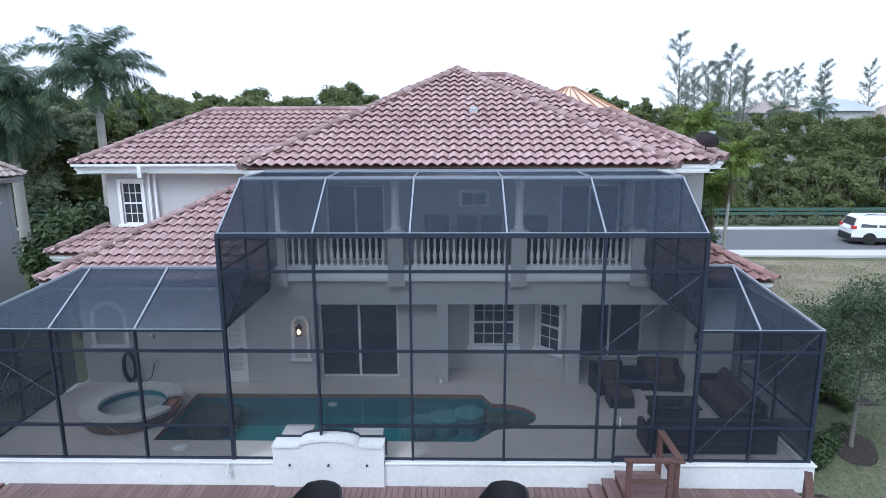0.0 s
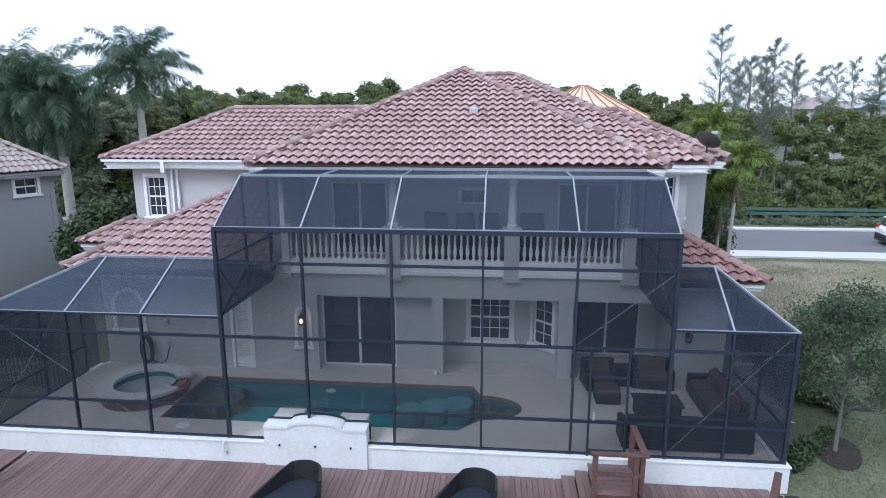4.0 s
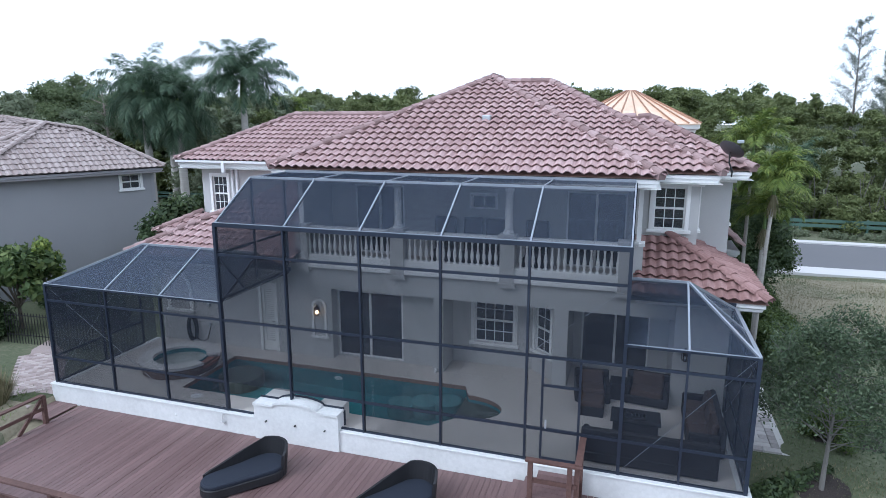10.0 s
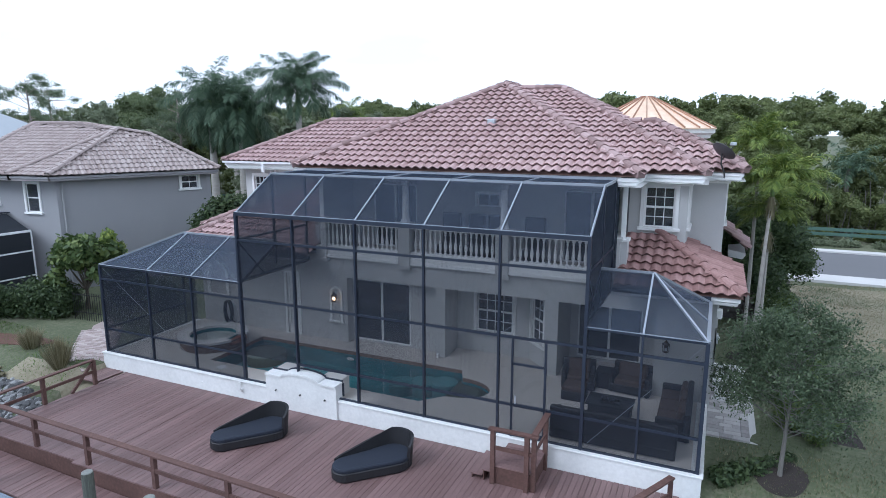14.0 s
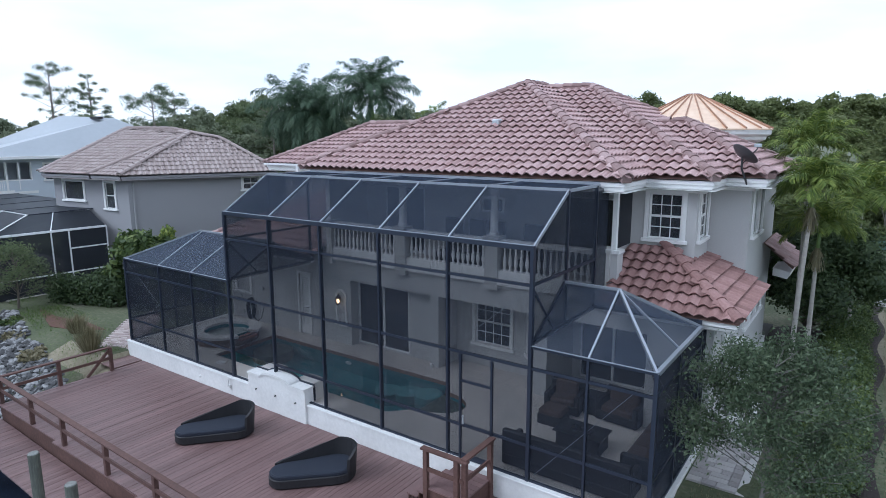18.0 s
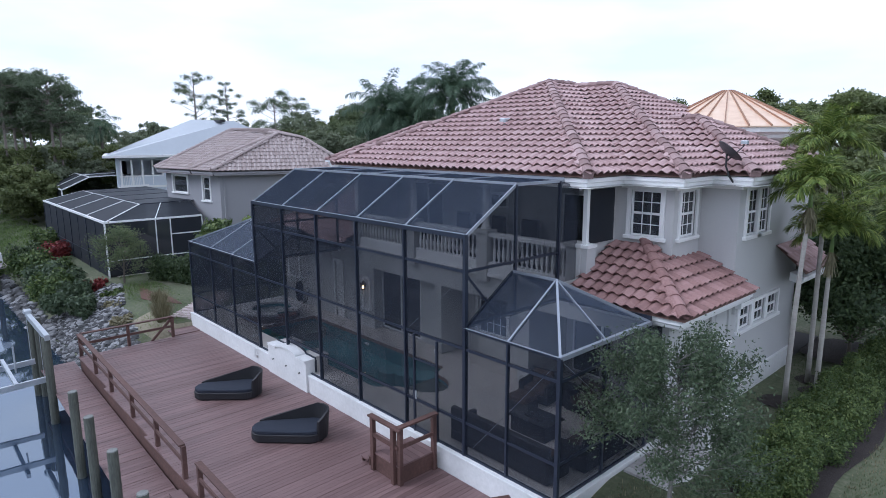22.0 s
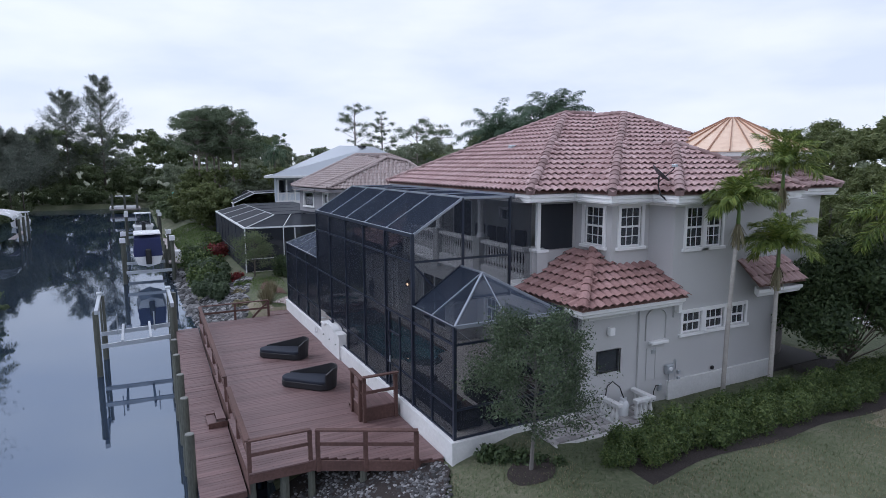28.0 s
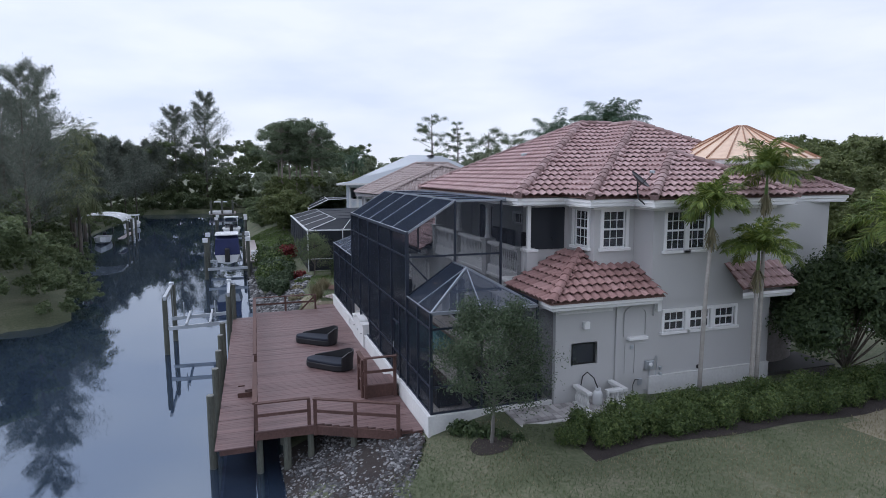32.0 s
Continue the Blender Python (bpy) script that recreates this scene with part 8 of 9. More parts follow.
def slash_pine(label, at, height, spread, seed, nblob=30, nleaf=9000, crown=0.45, size=0.10):
    rng = np.random.default_rng(seed)
    rnd = random.Random(seed)
    t = thing("pine_tree", label, "tree", at, group="slash pines")
    x, y, z = at
    g = Geo()
    g.tube([(x, y, z), (x + 0.2, y, z + height * 0.6), (x, y, z + height * 0.96)], [height * 0.012, height * 0.008, 0.03], 7)
    cs, rs = [], []
    for k in range(nblob):
        a = 2.4 * k
        u = rnd.random()
        r = spread * (0.25 + 0.75 * rnd.random()) * (1 - 0.5 * u)
        c = Vector((x + r * math.cos(a), y + r * math.sin(a), z + height * (1 - crown) + height * crown * u * 0.95))
        cs.append(c)
        rs.append(spread * rnd.uniform(0.14, 0.27))
        g.tube([(x, y, c.z - 0.1 * height * rnd.random()), tuple(c)], [0.045, 0.012], 5)
    part("trunk", g, BARK_PINE, t)
    part("crown", fast_mesh("crown", leaves(rng, cs, rs, nleaf, size, 0.6, 0.0, aspect=3), LEAF_TUFT), LEAF_TUFT, t)
    return t


# royal palms behind the house
royal = "tall royal palm with smooth grey trunk and arching fronds"
palm("royal_palm", royal, (-21.3, 37.0, -0.2), 8.75, 0.25, 34, 4.0, 89, -2, 1.4, LEAF_PALM, 1, 2.0, 0.80, 0.024, 0.6, 0.05, 110, group="royal palms")
for k, (x, y, zb) in enumerate(((-29.0, 36.1, 10.2), (-30.4, 40.2, 10.1), (-26.7, 36.8, 9.6))):
    palm("royal_palm", "royal palm with a skirt of hanging old fronds", (x, y, -0.2), zb - 2.2, 0.27, 36, 3.9, 89, -52, 1.3, LEAF_PALM, 2 + k, 2.0, 0.80, 0.024, 0.65, 0.05, 100, group="royal palms")
palm("royal_palm", "smaller yellow-green palm behind the house wing", (-28.5, 55.0, -0.2), 8.2, 0.2, 18, 2.5, 80, -30, 1.3, LEAF_FOX, 5, 1.2, 0.6, 0.035, 0.6, 0.05, 60, group="royal palms")
# slender palms beside the house
fox = "slender palm with a pale ringed trunk and bushy yellow-green fronds"
for k, (x, y, h, ln, lean) in enumerate(((9.04, 20.5, 5.40, 1.05, 0.12), (8.88, 22.9, 6.35, 1.45, -0.05), (9.30, 22.25, 4.05, 1.25, 0.0))):
    palm("foxtail_palm", fox, (x, y, 0), h, 0.058, 18, ln, 86, 14, 1.25, LEAF_FOX, 11 + k, 0.7, 0.40, 0.015, 0.6, 0.45, 90, group="side palms", lean=lean, fwd=0.75, seeds=160)
palm("foxtail_palm", "palm with spreading fronds beyond the side lawn", (10.2, 26.9, 0), 4.7, 0.06, 16, 1.9, 80, 0, 1.4, LEAF_FOX, 14, 0.8, 0.5, 0.020, 0.4, 0.2, 80, group="side palms")
# young tree by the cage
BARK_TREE = surface("smooth_grey_bark", (0.15, 0.142, 0.13), 0.9, 0.25, 3, 25, 0.5, stretch=(3, 3, 0.7))
branchy("small_tree", "small grey-green tree with an open wispy crown on the lawn", (9.35, 13.42, -0.38), 4.35, 1.4, 21, LEAF_SILVER, 64, 430, 0.034, BARK_TREE, 0.30)
rng = np.random.default_rng(5)


def mound(name, label, category, boxes, n, size, mat, seed, kind="", group=""):
    """A hedge or shrub: leaves over a row of rounded clumps with a dark twiggy core."""
    rng = np.random.default_rng(seed)
    t = thing(name, label, category, (boxes[0][0], boxes[0][1], boxes[0][2]), group=group, kind=kind)
    cs, rs = [], []
    g = Geo()
    for x, y, z, r, h in boxes:
        cs.append((x, y, z + h - r * 0.9))
        rs.append(r)
        cs.append((x, y, z + max(0.2, (h - r) * 0.45)))
        rs.append(r * 0.95)
        g.tube([(x, y, z - 0.1), (x + 0.05, y, z + h * 0.55)], [0.05, 0.02], 5)
    part("stem", g, BARK, t, kind="stuff")
    part("foliage", fast_mesh("foliage", leaves(rng, cs, rs, n, size, 1.0, 0.55), mat, clump_cores(rng, cs, rs, 1.0, 0.5, 2)), mat, t)
    return t


rnd = random.Random(31)
hedge = [(10.25, 15.1, 0.0, 0.3, 0.5), (10.4, 15.4, 0.0, 0.32, 0.6)]
y = 15.7
while y < 34:
    hedge.append((10.15 + rnd.uniform(-0.15, 0.15), y, 0.0, rnd.uniform(0.30, 0.5), rnd.uniform(0.65, 1.15)))
    hedge.append((10.62 + rnd.uniform(-0.2, 0.2), y + 0.3, 0.0, rnd.uniform(0.3, 0.45), rnd.uniform(0.55, 0.9)))
    hedge.append((9.75 + rnd.uniform(-0.12, 0.12), y + 0.15, 0.0, rnd.uniform(0.28, 0.42), rnd.uniform(0.55, 0.95)))
    y += 0.55
mound("lawn_hedge", "loose green cocoplum hedge along the side lawn", "hedge", hedge, 135000, 0.032, LEAF_HEDGE, 32)
mound("wall_shrub", "low dark green shrub at the terrace corner", "shrub", [(8.15 + 0.35 * k, 12.9 + 0.3 * k, -0.35, 0.3, 0.42) for k in range(5)], 2200, 0.06, LEAF_DARK, 33)
broadleaf("dark_tree", "dense dark-leaved tree beside the house corner", (9.0, 26.6, 0), 4.7, 0.4, 0.06, 2.2, 36, 42000, 0.06, LEAF_DARK, 34, 0.42, 0.9, 0.5)
broadleaf("side_shrub", "tall dark shrub between the two houses", (-13.7, 20.9, -0.2), 4.6, 0.6, 0.09, 1.5, 18, 7500, 0.12, LEAF_DARK, 36, 0.42, 1.2, 0.5, category="shrub")
broadleaf("side_shrub", "tall dark shrub behind the neighbouring house", (-15.2, 24.5, -0.2), 4.4, 0.6, 0.09, 1.9, 18, 7000, 0.13, LEAF_DARK, 37, 0.42, 1.2, 0.5, category="shrub")
broadleaf("yard_tree", "bright green broad-leaved tree by the neighbouring wall", (-17.6, 16.4, -0.25), 3.3, 0.8, 0.08, 1.45, 16, 3200, 0.15, LEAF_HEDGE, 38, 0.45, 0.9, 0.5)
broadleaf("yard_tree", "yellow-green croton bush by the neighbouring wall", (-18.3, 18.2, -0.25), 3.4, 0.6, 0.07, 0.8, 10, 2000, 0.10, LEAF_FOX, 39, 0.5, 1.0, 0.5)
branchy("bare_tree", "thin sparsely leaved tree on the neighbouring lawn", (-20.6, 12.2, -0.35), 3.0, 1.3, 40, LEAF_SHORE, 40, 150, 0.05, BARK)
mound("box_hedge", "clipped dark green box hedge in the neighbouring yard", "hedge", [(-17.2 - 0.5 * k, 14.9 - 0.2 * k, -0.3, 0.55, 1.45) for k in range(7)] + [(-17.4 - 0.5 * k, 15.5, -0.3, 0.55, 1.4) for k in range(6)], 9000, 0.075, LEAF_DARK, 41)
mound("box_hedge", "dark hedge along the yard fence", "hedge", [(-14.2 - 0.6 * k, 17.6 + 0.15 * k, -0.3, 0.6, 1.3) for k in range(9)], 6000, 0.09, LEAF_DARK, 42)
for k, (x, y, h) in enumerate(((-14.8, 12.1, 0.8), (-12.15, 11.35, 1.0))):
    rng = np.random.default_rng(50 + k)
    t = thing("ornamental_grass", "clump of dry ornamental fountain grass by the bank", "grass clump", (x, y, -0.4), group="grass clumps")
    n = 700
    a, r = rng.random(n) * 6.28, rng.random(n)
    p = np.stack([x + 0.16 * r * np.cos(a), y + 0.16 * r * np.sin(a), np.full(n, -0.45)], 1)
    d = np.stack([np.cos(a) * 0.55 * r, np.sin(a) * 0.55 * r, np.ones(n) * (0.7 + 0.5 * rng.random(n))], 1) * h
    wv = np.stack([-np.sin(a), np.cos(a), np.zeros(n)], 1) * 0.012
    part("blades", fast_mesh("blades", np.stack([p - wv, p + wv, p + d * 0.6 + wv, p + d], 1), LEAF_DRY), LEAF_DRY, t)
# plants on the neighbouring bank
for k, (x, y, h, w, m) in enumerate(((-17.9, 9.6, 0.9, 0.9, LEAF_SILVER), (-20.6, 9.9, 1.1, 1.2, LEAF_SILVER), (-23.0, 9.3, 1.3, 1.6, LEAF_HEDGE), (-26.0, 9.6, 1.3, 1.6, LEAF_SILVER), (-29.5, 9.4, 1.6, 1.8, LEAF_HEDGE), (-31.5, 11.2, 1.6, 1.2, LEAF_RED), (-36.5, 11.6, 1.9, 1.6, LEAF_HEDGE), (-21.5, 11.0, 0.8, 0.9, LEAF_RED), (-18.8, 11.2, 0.7, 0.7, LEAF_HEDGE), (-19.6, 8.8, 0.8, 0.9, LEAF_SILVER), (-21.9, 9.0, 1.1, 1.2, LEAF_HEDGE), (-24.6, 10.4, 1.0, 1.3, LEAF_SILVER), (-27.6, 10.4, 1.2, 1.4, LEAF_HEDGE), (-33.5, 9.8, 1.4, 1.6, LEAF_DARK), (-14.4, 10.4, 0.45, 0.7, LEAF_DRY), (-17.2, 10.9, 0.5, 0.8, LEAF_DRY))):
    mound("bank_shrub", ("dry straw-coloured shrub" if m is LEAF_DRY else "loose silvery shrub" if m is LEAF_SILVER else "dark red-leaved shrub" if m is LEAF_RED else "loose green shrub") + " on the rocky bank", "shrub", [(x + w * 0.5 * math.cos(2.1 * j), y + w * 0.4 * math.sin(2.1 * j), -0.9, w * 0.42, h) for j in range(5)], 1500, 0.10, m, 60 + k, group="bank shrubs")

# mulch rings and beds
g = Geo()
for a0, a1 in [(6.283 * k / 18, 6.283 * (k + 1) / 18) for k in range(18)]:
    for r0, r1 in ((0.0, 0.2), (0.2, 0.4), (0.4, 0.58)):
        q = [(9.35 + r * (1 + 0.08 * math.sin(3 * a)) * math.cos(a), 13.42 + r * math.sin(a)) for r, a in ((r0, a0), (r1, a0), (r1, a1), (r0, a1))]
        g.face(*[(x, y, ground_top(x, y) + 0.03 * (1 - math.hypot(x - 9.35, y - 13.42) / 0.62) + 0.012) for x, y in q])
solo("mulch_ring", g, MULCH, "dark mulch ring round the young tree", "mulch", kind="structure")
g = Geo()
ys = [15.4 + 0.6 * k for k in range(32)]
edge = [(9.62 + 0.08 * math.sin(2.1 * y), 11.25 + 0.12 * math.sin(1.3 * y + 1)) for y in ys]
for k in range(31):
    (a0, b0), (a1, b1) = edge[k], edge[k + 1]
    for j in range(3):
        q = [(a0 + (b0 - a0) * j / 3, ys[k]), (a0 + (b0 - a0) * (j + 1) / 3, ys[k]), (a1 + (b1 - a1) * (j + 1) / 3, ys[k + 1]), (a1 + (b1 - a1) * j / 3, ys[k + 1])]
        g.face(*[(x, y, ground_top(x, y) + 0.012) for x, y in q])
solo("mulch_bed", g, MULCH, "dark mulch strip under the hedge", "mulch", kind="structure")
for x, y, r in ((8.75, 20.9, 0.5), (8.95, 23.3, 0.5), (9.3, 22.3, 0.45), (9.0, 26.6, 1.5)):
    g = Geo()
    g.face(*[(x + r * (1 + 0.1 * math.sin(3 * a + x)) * math.cos(a), y + r * math.sin(a), ground_top(x, y) + 0.03) for a in [6.283 * k / 18 for k in range(18)]])
    solo("mulch_ring", g, MULCH, "dark mulch ring round a palm trunk", "mulch", kind="structure")
g = Geo().prism([(-14.2, 12.9), (-19.5, 13.1), (-19.5, 12.6), (-16.5, 11.8), (-15.0, 12.2)], -0.5, -0.28)
solo("mulch_bed", g, surface("red_mulch", (0.12, 0.062, 0.046), 0.95, 0.4, 3, 40, 0.6), "reddish mulch bed in front of the box hedge", "mulch", kind="structure")

# lawn blades near the walk
LEAF_LAWN = leaf_surface("fresh_green_lawn_blade", (0.06, 0.10, 0.025), (0.11, 0.17, 0.045), (0.17, 0.23, 0.075))
rng = np.random.default_rng(77)


rnd_turf = random.Random(78)


def turf(name, label, x0, x1, y0, y1, n, mat, h, keep):
    px, py = rng.uniform(x0, x1, n), rng.uniform(y0, y1, n)
    ok = np.array([keep(a, b) for a, b in zip(px, py)])
    px, py = px[ok], py[ok]
    pz = np.array([ground_top(a, b) for a, b in zip(px, py)])
    m = len(px)
    a = rng.random(m) * 6.28
    p = np.stack([px, py, pz - 0.02], 1)
    d = np.stack([np.cos(a) * 0.6, np.sin(a) * 0.6, np.ones(m)], 1) * (h * (0.5 + rng.random(m)))[:, None]
    wv = np.stack([-np.sin(a), np.cos(a), np.zeros(m)], 1) * h * 0.16
    ob = part(name, fast_mesh(name, np.stack([p - wv, p + wv, p + d * 0.7 + wv * 0.6, p + d], 1), mat), mat)
    return tagged(ob, label, "grass", kind="stuff")


turf("lawn_grass", "short patchy green lawn grass", 8.0, 21.0, 10.5, 33.5, 130000, LEAF_GRASS, 0.06, lambda a, b: not (9.6 < a < 11.3 and b > 15) and not (a < 9 and 14.4 < b < 18) and noise.noise(Vector((a * 0.35, b * 0.35, 3))) + 0.5 * rnd_turf.random() > (0.10 if b < 24 else 0.42))
turf("dry_grass", "dry straw-coloured grass patches", 8.0, 34.0, 10.5, 33.7, 170000, LEAF_DRY, 0.065, lambda a, b: not (7.8 < a < 11.3 and b > 14.4) and noise.noise(Vector((a * 0.35, b * 0.35, 3))) + 0.5 * rnd_turf.random() < (0.24 if b < 24 else 0.6))
turf("lawn_grass", "green lawn grass along the neighbouring canal bank", -62.0, -34.0, 8.4, 13.0, 26000, LEAF_LAWN, 0.12, lambda a, b: True)
turf("lawn_grass", "green lawn grass of the neighbouring yard", -34.0, -11.2, 10.0, 13.5, 34000, LEAF_LAWN, 0.07, lambda a, b: b > 11.9 - 0.19 * (a + 19.8) and (a < -15.8 or rnd_turf.random() < 0.3))

# ---- woods ----
def woods(name, label, spots, n, size, mat, seed, flat=0.8, level=2, sub=7):
    """Tree crowns, each of several small leafy clumps set over a dome, with loose leaf facets inside."""
    rng = np.random.default_rng(seed)
    cs, rs = [], []
    for x, y, z, r in spots:
        for _ in range(sub):
            d = rng.normal(size=3)
            d[2] = abs(d[2]) * 1.1 - 0.35
            d *= r * rng.uniform(0.35, 0.85) / np.linalg.norm(d)
            cs.append((x + d[0], y + d[1], z + d[2] * flat))
            rs.append(r * rng.uniform(0.24, 0.46))
    ob = part(name, fast_mesh(name, leaves(rng, cs, rs, n, size, 0.75, 0.45, 0.5, 1.7, 0.8), mat, clump_cores(rng, cs, rs, 0.75, 0.55, level, 0.12)), mat)
    return tagged(ob, label, "woods", kind="stuff")


rnd = random.Random(90)
FAR_PINES = [(50.0, 138.0, 17.5), (56.0, 136.0, 15.0), (60.5, 133.0, 18.5), (64.0, 131.0, 17.0), (69.0, 129.0, 18.0), (73.0, 127.0, 16.0)]
near, mid_w, far_w = [], [], []
x = -42.0
while x < 52:
    for row, (dy, h0, h1) in enumerate(((49.3, 1.2, 3.2), (51.4, 2.4, 4.2), (53.4, 3.8, 5.4), (57, 5.3, 6.9), (62, 6.8, 8.2))):
        for q in range(3 if row < 3 else 2):
            if x < -28 and row == 0:
                continue
            near.append((x + rnd.uniform(-1.5, 1.5), dy + rnd.uniform(-1.2, 1.2), rnd.uniform(h0, h1) * (1 if q == 0 else 0.55 if q == 1 else 0.3) - 0.6 + 0.27 * row - 0.34 * row * min(1, max(0, (x - 18) / 8)), rnd.uniform(1.5, 2.4)))
    x += 2.1
woods("mangrove_wood", "dense green mangrove thicket behind the road", near, 480000, 0.09, LEAF_MANGROVE, 91, sub=8)
sticks = Geo()
for k in range(420):
    x, y, h = rnd.uniform(-8, 50), rnd.uniform(48.2, 52.5), rnd.uniform(1.5, 4.2)
    sticks.beam((x, y, -0.1), (x + rnd.uniform(-1.0, 1.0), y + rnd.uniform(-0.8, 0.6), h), 0.035, 0.035)
tagged(part("mangrove_stems", sticks, surface("grey_mangrove_stem", (0.13, 0.12, 0.105), 0.9, 0.3)), "pale grey tangled stems under the mangrove leaves", "woods", kind="stuff")
for k in range(560):
    x, y = rnd.uniform(-110, 130), rnd.uniform(68, 118)
    mid_w.append((x, y, rnd.uniform(6.2, 8.2) + (y - 68) * 0.035 + 1.0 - 4.2 * min(1, max(0, (x - 22) / 10)), rnd.uniform(2.2, 3.6)))
woods("mangrove_wood", "rolling mangrove canopy in the distance", mid_w, 130000, 0.20, LEAF_MANGROVE, 92)
for k in range(520):
    a = rnd.uniform(0, 6.283)
    r = rnd.uniform(125, 260)
    x, y = r * math.cos(a), r * math.sin(a) + 30
    far_w.append((x, y, rnd.uniform(3.5, 8.5), rnd.uniform(3.5, 6)))
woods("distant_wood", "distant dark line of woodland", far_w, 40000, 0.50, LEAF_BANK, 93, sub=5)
left = []
for k in range(430):
    x, y = rnd.uniform(-125, -28), rnd.uniform(30, 75)
    if not (-62 < x < -40 and y < 42) and not (-36 < x and y < 38):
        left.append((x, y, rnd.uniform(2.0, 8.6), rnd.uniform(1.8, 3.2)))
street = [(rnd.uniform(-66, -50), rnd.uniform(10.8, 13.5), rnd.uniform(1.0, 4.2), rnd.uniform(1.1, 1.9)) for _ in range(60)]
for k in range(260):
    x, y = rnd.uniform(-78, -8), rnd.uniform(45, 60)
    street.append((x, y, rnd.uniform(1.2, 7.4) - (1.5 if y < 49 else 0), rnd.uniform(1.5, 2.6)))
for k, (x, y, h, s) in enumerate(((-52, 50, 12.6, 4.6), (-45.5, 53, 11.8, 4.2), (-60, 55, 11.0, 4.0), (-37, 56, 10.6, 3.6))):
    broadleaf("street_tree", "broad dark green tree behind the neighbouring roofs", (x, y, 0), h, h * 0.35, 0.2, s, 34, 16000, 0.14, LEAF_SHORE, 210 + k, 0.34, 0.7, 0.5, group="street trees")
for k in range(130):
    left.append((rnd.uniform(-118, -64), rnd.uniform(10, 30), rnd.uniform(0.5, 6.0), rnd.uniform(1.6, 2.8)))
for k in range(70):
    left.append((rnd.uniform(-68, -53), rnd.uniform(16.5, 30), rnd.uniform(0.5, 5.5), rnd.uniform(1.4, 2.4)))
for k in range(170):
    x = rnd.uniform(-80, -49)
    street.append((x, rnd.uniform(11.5, 16 if x > -55 else 26), rnd.uniform(0.2, 3.2 if x > -55 else 6.0), rnd.uniform(1.0, 2.0)))
woods("street_wood", "light green scrub and young trees along the street", street, 130000, 0.14, LEAF_MANGROVE, 97)
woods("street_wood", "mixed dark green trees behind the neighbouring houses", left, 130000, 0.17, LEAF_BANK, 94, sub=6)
bank = []
x = -4.0
while x > -125:
    f = shore_far(x)
    for q, (dy, z0, z1, r) in enumerate(((-0.4, -1.3, -0.5, 0.9), (-2.2, -0.3, 1.2, 1.4), (-5.0, 1.0, 4.5, 2.2), (-9.0, 2.0, 6.5 if x > -50 else 8.5, 2.8), (-15.0, 3.0, 8.0 if x > -50 else 11.5, 3.2))):
        if -68 < x < -56 and q < 2 or (-84 < x < -75 and q == 0):
            continue
        bank.append((x + rnd.uniform(-1, 1), f + dy + rnd.uniform(-0.8, 0.8), rnd.uniform(z0, z1), r * rnd.uniform(0.75, 1.2)))
    x -= 1.5
woods("far_bank_wood", "dense dark mangrove and trees on the far canal bank", bank, 150000, 0.12, LEAF_SHORE, 95)
end = [(-rnd.uniform(120, 150), rnd.uniform(-34, 40), 13.5 * rnd.random() ** 0.8, rnd.uniform(2.0, 3.6)) for _ in range(230)]
end += [(-rnd.uniform(124, 136), rnd.uniform(-14, 22), rnd.uniform(0, 5.0), rnd.uniform(1.8, 2.8)) for _ in range(60)]
end += [(-rnd.uniform(118.5, 122), rnd.uniform(-14, 12), rnd.uniform(-1.2, 2.2), rnd.uniform(1.0, 2.0)) for _ in range(50)]
end += [(-rnd.uniform(66, 118), 9.6 + rnd.uniform(-0.8, 2.5), rnd.uniform(-0.9, 1.6), rnd.uniform(0.9, 1.7)) for _ in range(70)]
woods("canal_end_wood", "dark trees closing the end of the canal", end, 90000, 0.24, LEAF_SHORE, 96)

for k in range(11):
    x = 8.0 + 2.3 * k + rnd.uniform(-0.6, 0.6)
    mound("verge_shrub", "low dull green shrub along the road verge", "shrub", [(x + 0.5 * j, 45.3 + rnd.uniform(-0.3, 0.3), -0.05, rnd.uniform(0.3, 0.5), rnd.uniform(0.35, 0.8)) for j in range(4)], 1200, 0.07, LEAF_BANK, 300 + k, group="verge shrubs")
casuarina("australian_pine", "broad feathery Australian pine close to the far canal bank", (-31.0, -8.2, -1.0), 15.5, 119, 44, 620, LEAF_PINE, 0.34, size=0.26)

for k, (x, y, h) in enumerate(FAR_PINES):
    casuarina("australian_pine", "distant wispy Australian pine on the skyline", (x, y, 0), h, 400 + k, 22, 120, width=0.16, size=0.7)

# single trees above the woods
aus = "tall wispy Australian pine"
for k, (x, y, h) in enumerate(((25.0, 71.7, 17.0), (27.3, 69.0, 13.6), (28.3, 65.9, 14.6), (38, 92, 15.5), (43, 95, 16.0), (50, 97, 15.0), (57, 99, 16.5), (64, 99, 16.0), (70, 98, 16.5), (33, 88, 14.5), (78, 100, 16.5), (88, 102, 16.5))):
    casuarina("australian_pine", aus + " above the mangroves", (x, y, 0), h, 100 + k, 30, 230, width=0.14, size=0.34)
for k, (x, y, h) in enumerate(((-46.0, -11.0, 17.5), (-41.0, -12.6, 15.0), (-50.0, -13.5, 15.0), (-46, -11.5, 11.0), (-51, -12.5, 11.5), (-42, -13.5, 10.5), (-126, 0.5, 25.0), (-128, -6, 22.0), (-122, -10.5, 14.0), (-96, -14, 13.5), (-88, -15, 13.0), (-104, -13, 13.0), (-110, -12, 12.5))):
    casuarina("australian_pine", aus + " on the far canal bank", (x, y, -1.0), h, 120 + k, 34, 480, LEAF_PINE, 0.30, size=0.36 if k < 6 else 0.62)
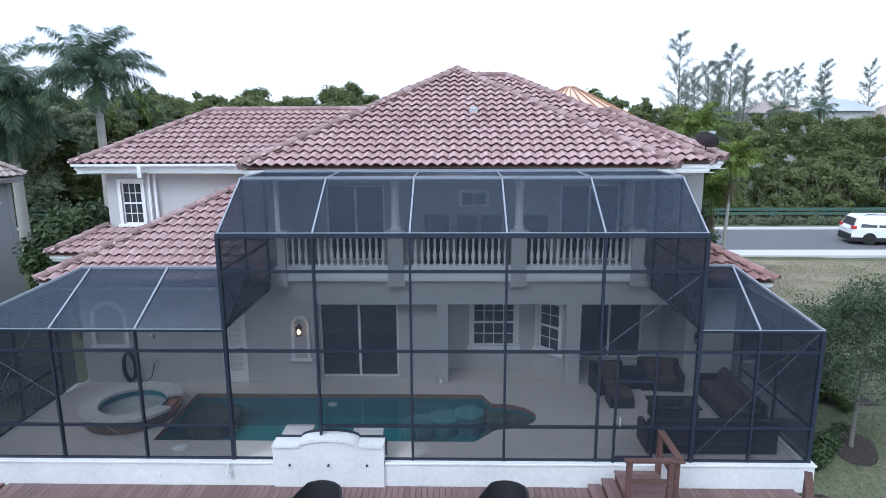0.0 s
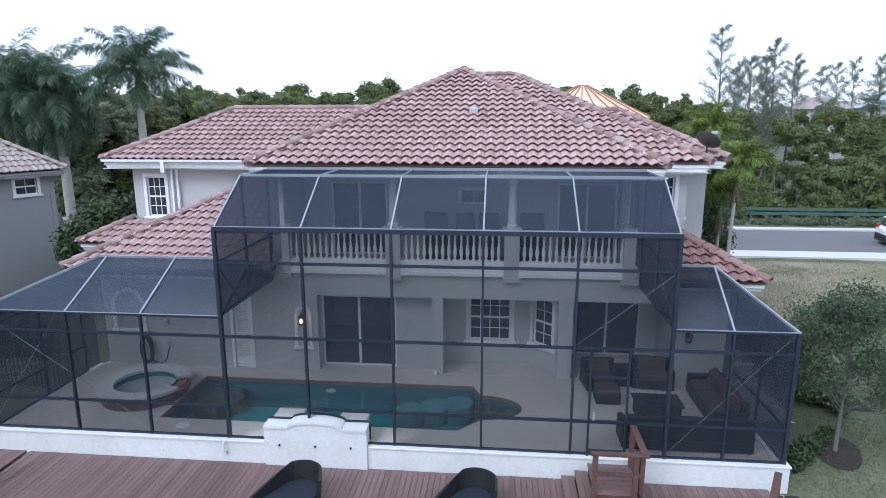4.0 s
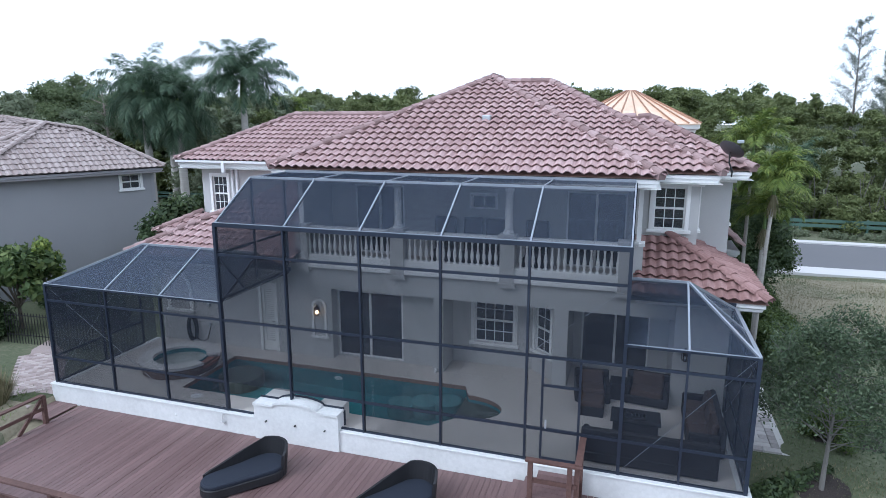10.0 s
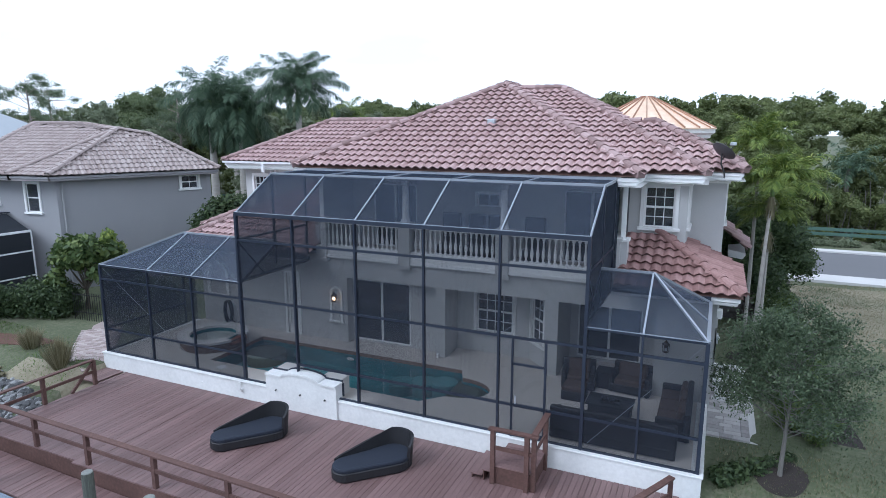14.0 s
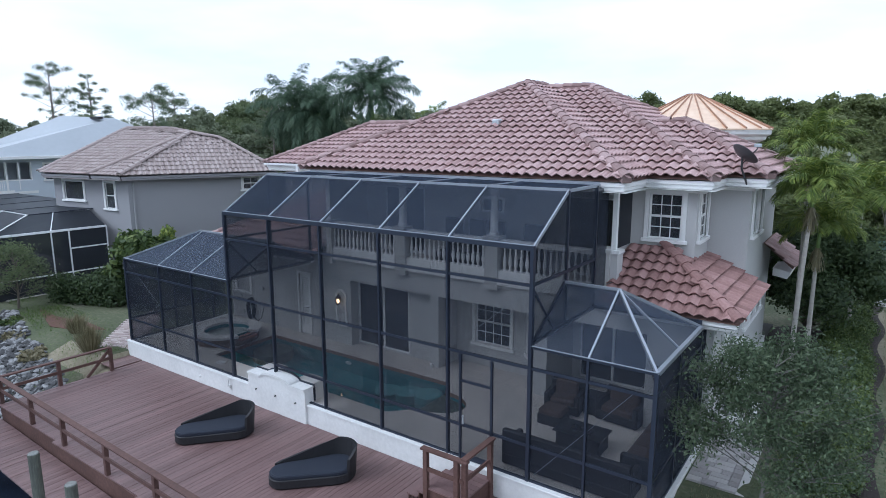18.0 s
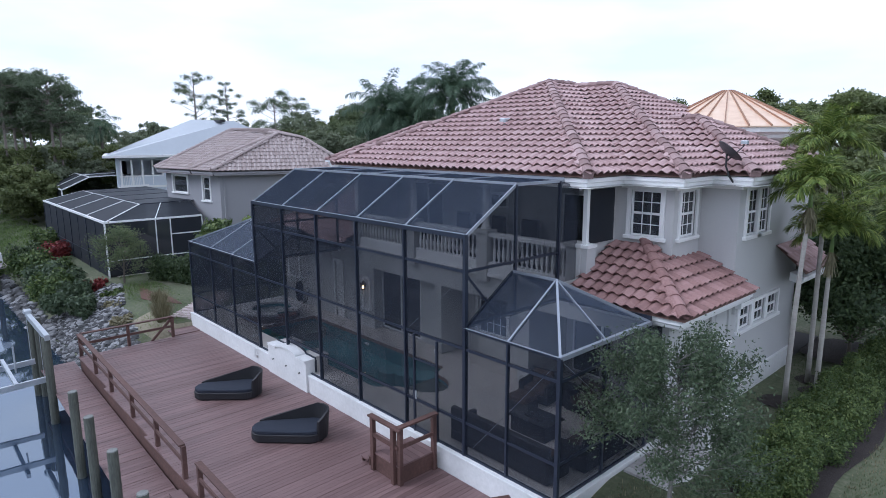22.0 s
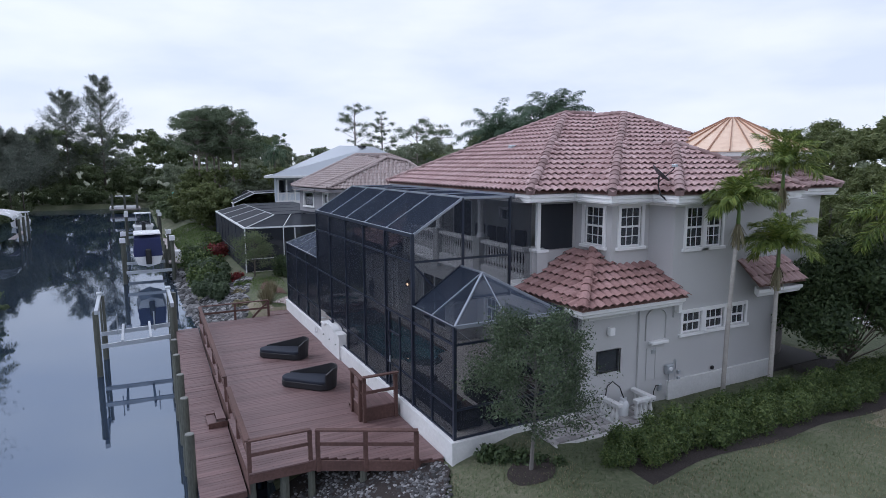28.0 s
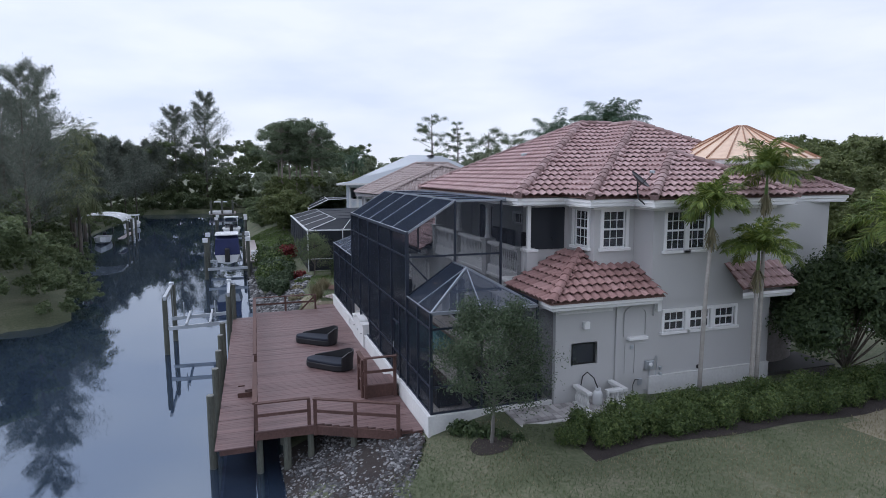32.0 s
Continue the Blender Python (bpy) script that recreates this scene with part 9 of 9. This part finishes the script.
for k, (x, y, h, s) in enumerate(((-83.9, 41.0, 18.2, 4.2), (-82.2, 45.4, 16.4, 3.3), (-62, 43, 13.5, 4.5), (-72, 52, 14.0, 4.5), (-38.9, 42, 11.5, 3.6), (-50, 58, 13.0, 4.5))):
    slash_pine("tall slash pine with a bare trunk and tufted crown", (x, y, 0), h, s, 140 + k)
for k in range(7):
    slash_pine("tall pine of a dense flat-topped group", (-57.5 - 2.2 * (k % 4) + 1.0 * (k // 4), 12.6 + 2.6 * (k // 4) + 1.1 * (k % 3), -0.2), 13.6 + 0.8 * math.sin(k * 2.2), 4.0, 160 + k, 52, 11000, 0.36, 0.13)
coco = "coconut palm leaning over the canal bank"
for k, (x, y, h) in enumerate(((-58.0, -10.2, 12.0), (-48.0, -9.3, 7.4), (-43.5, -7.6, 6.0), (-46.0, -8.6, 9.0))):
    palm("coconut_palm", coco, (x, y, -1.0), h, 0.14, 18, 3.2, 75, -45, 1.4, LEAF_COCO, 180 + k, 0.15, 0.8, 0.03, 0.7, 0.0, 50, BARK, group="coconut palms", lean=0.6)
palm("coconut_palm", "palm rising behind the pale blue house", (-70, 24, -0.2), 9.0, 0.16, 16, 3.0, 75, -30, 1.4, LEAF_PALM, 186, 0.15, 0.7, 0.04, 0.7, 0.0, 30, BARK, group="coconut palms")
for k, (x, y, h) in enumerate(((16.0, 50.5, 4.8), (-6, 62, 8.0), (40, 78, 8.5), (46, 80, 9.0))):
    palm("cabbage_palm", "cabbage palm standing in the mangroves", (x, y, 0), h, 0.16, 18, 2.2, 80, -20, 1.2, LEAF_PALM, 190 + k, 0.2, 0.6, 0.04, 0.5, 0.0, 28, BARK, group="cabbage palms")
for k, (x, y, h, s) in enumerate(((-13.0, 76, 13.6, 4.2), (-20, 66, 10.5, 3.2), (-6.5, 84, 13.8, 4.0), (-33, 70, 12.0, 4.5), (-1, 80, 12.6, 3.4), (9, 86, 12.0, 3.2), (-26, 82, 13.0, 4.0))):
    broadleaf("wood_tree", "round-crowned tree rising above the mangroves", (x, y, 0), h - 0.9, h * 0.4, 0.16, s * 1.1, 40, 12000, 0.15, LEAF_MANGROVE, 200 + k, 0.28, 0.7, 0.5, group="wood trees")
# far roofs among the trees
for k, (x, y, w, h, m) in enumerate(((57, 92, 7.0, 10.2, METAL_ROOF), (48, 94, 6.0, 10.0, TILE_N), (68, 96, 6.0, 9.4, TILE_N))):
    t = thing("distant_house", "distant house roof among the trees", "house", (x, y, 0), group="distant houses")
    part("wall", Geo().box(x - w / 2, x + w / 2, y, y + 6, 0, h - 1.2), STUCCO, t)
    g = Geo()
    a, b, c, d = (x - w / 2 - 0.5, y - 0.5, h - 1.2), (x + w / 2 + 0.5, y - 0.5, h - 1.2), (x + w / 2 + 0.5, y + 6.5, h - 1.2), (x - w / 2 - 0.5, y + 6.5, h - 1.2)
    e1, e2 = (x - w / 5, y + 3, h + 0.6), (x + w / 5, y + 3, h + 0.6)
    g.face(a, b, e2, e1)
    g.face(b, c, e2)
    g.face(c, d, e1, e2)
    g.face(d, a, e1)
    part("roof", g, m, t)

# ---- pieces: deck boards, pavers, roof tiles ----
def board_mesh(w, length, name):
    return Geo().box(0.004, w - 0.004, 0, length, -0.035, 0.0).mesh(name, WOOD)


BOARDS = {}
BW = 0.128
k = 0
x = -9.95
while x < 7.35:
    y0 = deck_front(x) - 0.05
    if x > 5.86:
        y0 = 9.0 + (x + BW - 5.86) * 1.88
    y1 = 12.1
    key = round(y1 - y0, 1)
    if y1 - y0 > 0.25:
        if key not in BOARDS:
            BOARDS[key] = board_mesh(BW, key, "deck_board")
        piece("deck_board", BOARDS[key], deck, pose(x, y1 - key, DECK + random.uniform(-0.003, 0.003)))
    x += BW
for j in range(7):
    piece("deck_board", BOARDS.setdefault("land", board_mesh(BW, 1.0, "deck_board")), deck, pose(-10.97 + j * BW, 11.12, DECK))
dock_me = board_mesh(BW, 1.08, "dock_board")
x = -10.9
while x < 5.75:
    piece("dock_board", dock_me, dock, pose(x, deck_front(x) - 1.16, DOCK + random.uniform(-0.004, 0.004)))
    x += BW
tile_low = tile_geo.mesh("roof_tile", TILE_LOW, True)
cap_low = cap_geo.mesh("ridge_cap", TILE_LOW, True)
for me, me_low, pieces, name in ((tile_mesh, tile_low, TILE_PIECES, "roof_tile"), (cap_mesh, cap_low, CAP_PIECES, "ridge_cap")):
    for owner, m in pieces:
        piece(name, me_low if owner is low_roof and m.translation.x > 0 else me, owner, m)
pv = Geo().rbox(0.004, 0.446, 0.004, 0.446, -0.02, 0.008, 0.006).mesh("paver", PAVING)
for x0, x1, y0, y1 in ((-0.2, 3.05, 16.45, 17.4), (3.55, 6.25, 16.2, 18.15)):
    for i in range(int((x1 - x0) / 0.45)):
        for j in range(int((y1 - y0) / 0.45)):
            piece("paver", pv, terrace, pose(x0 + i * 0.45, y0 + j * 0.45, POOL))
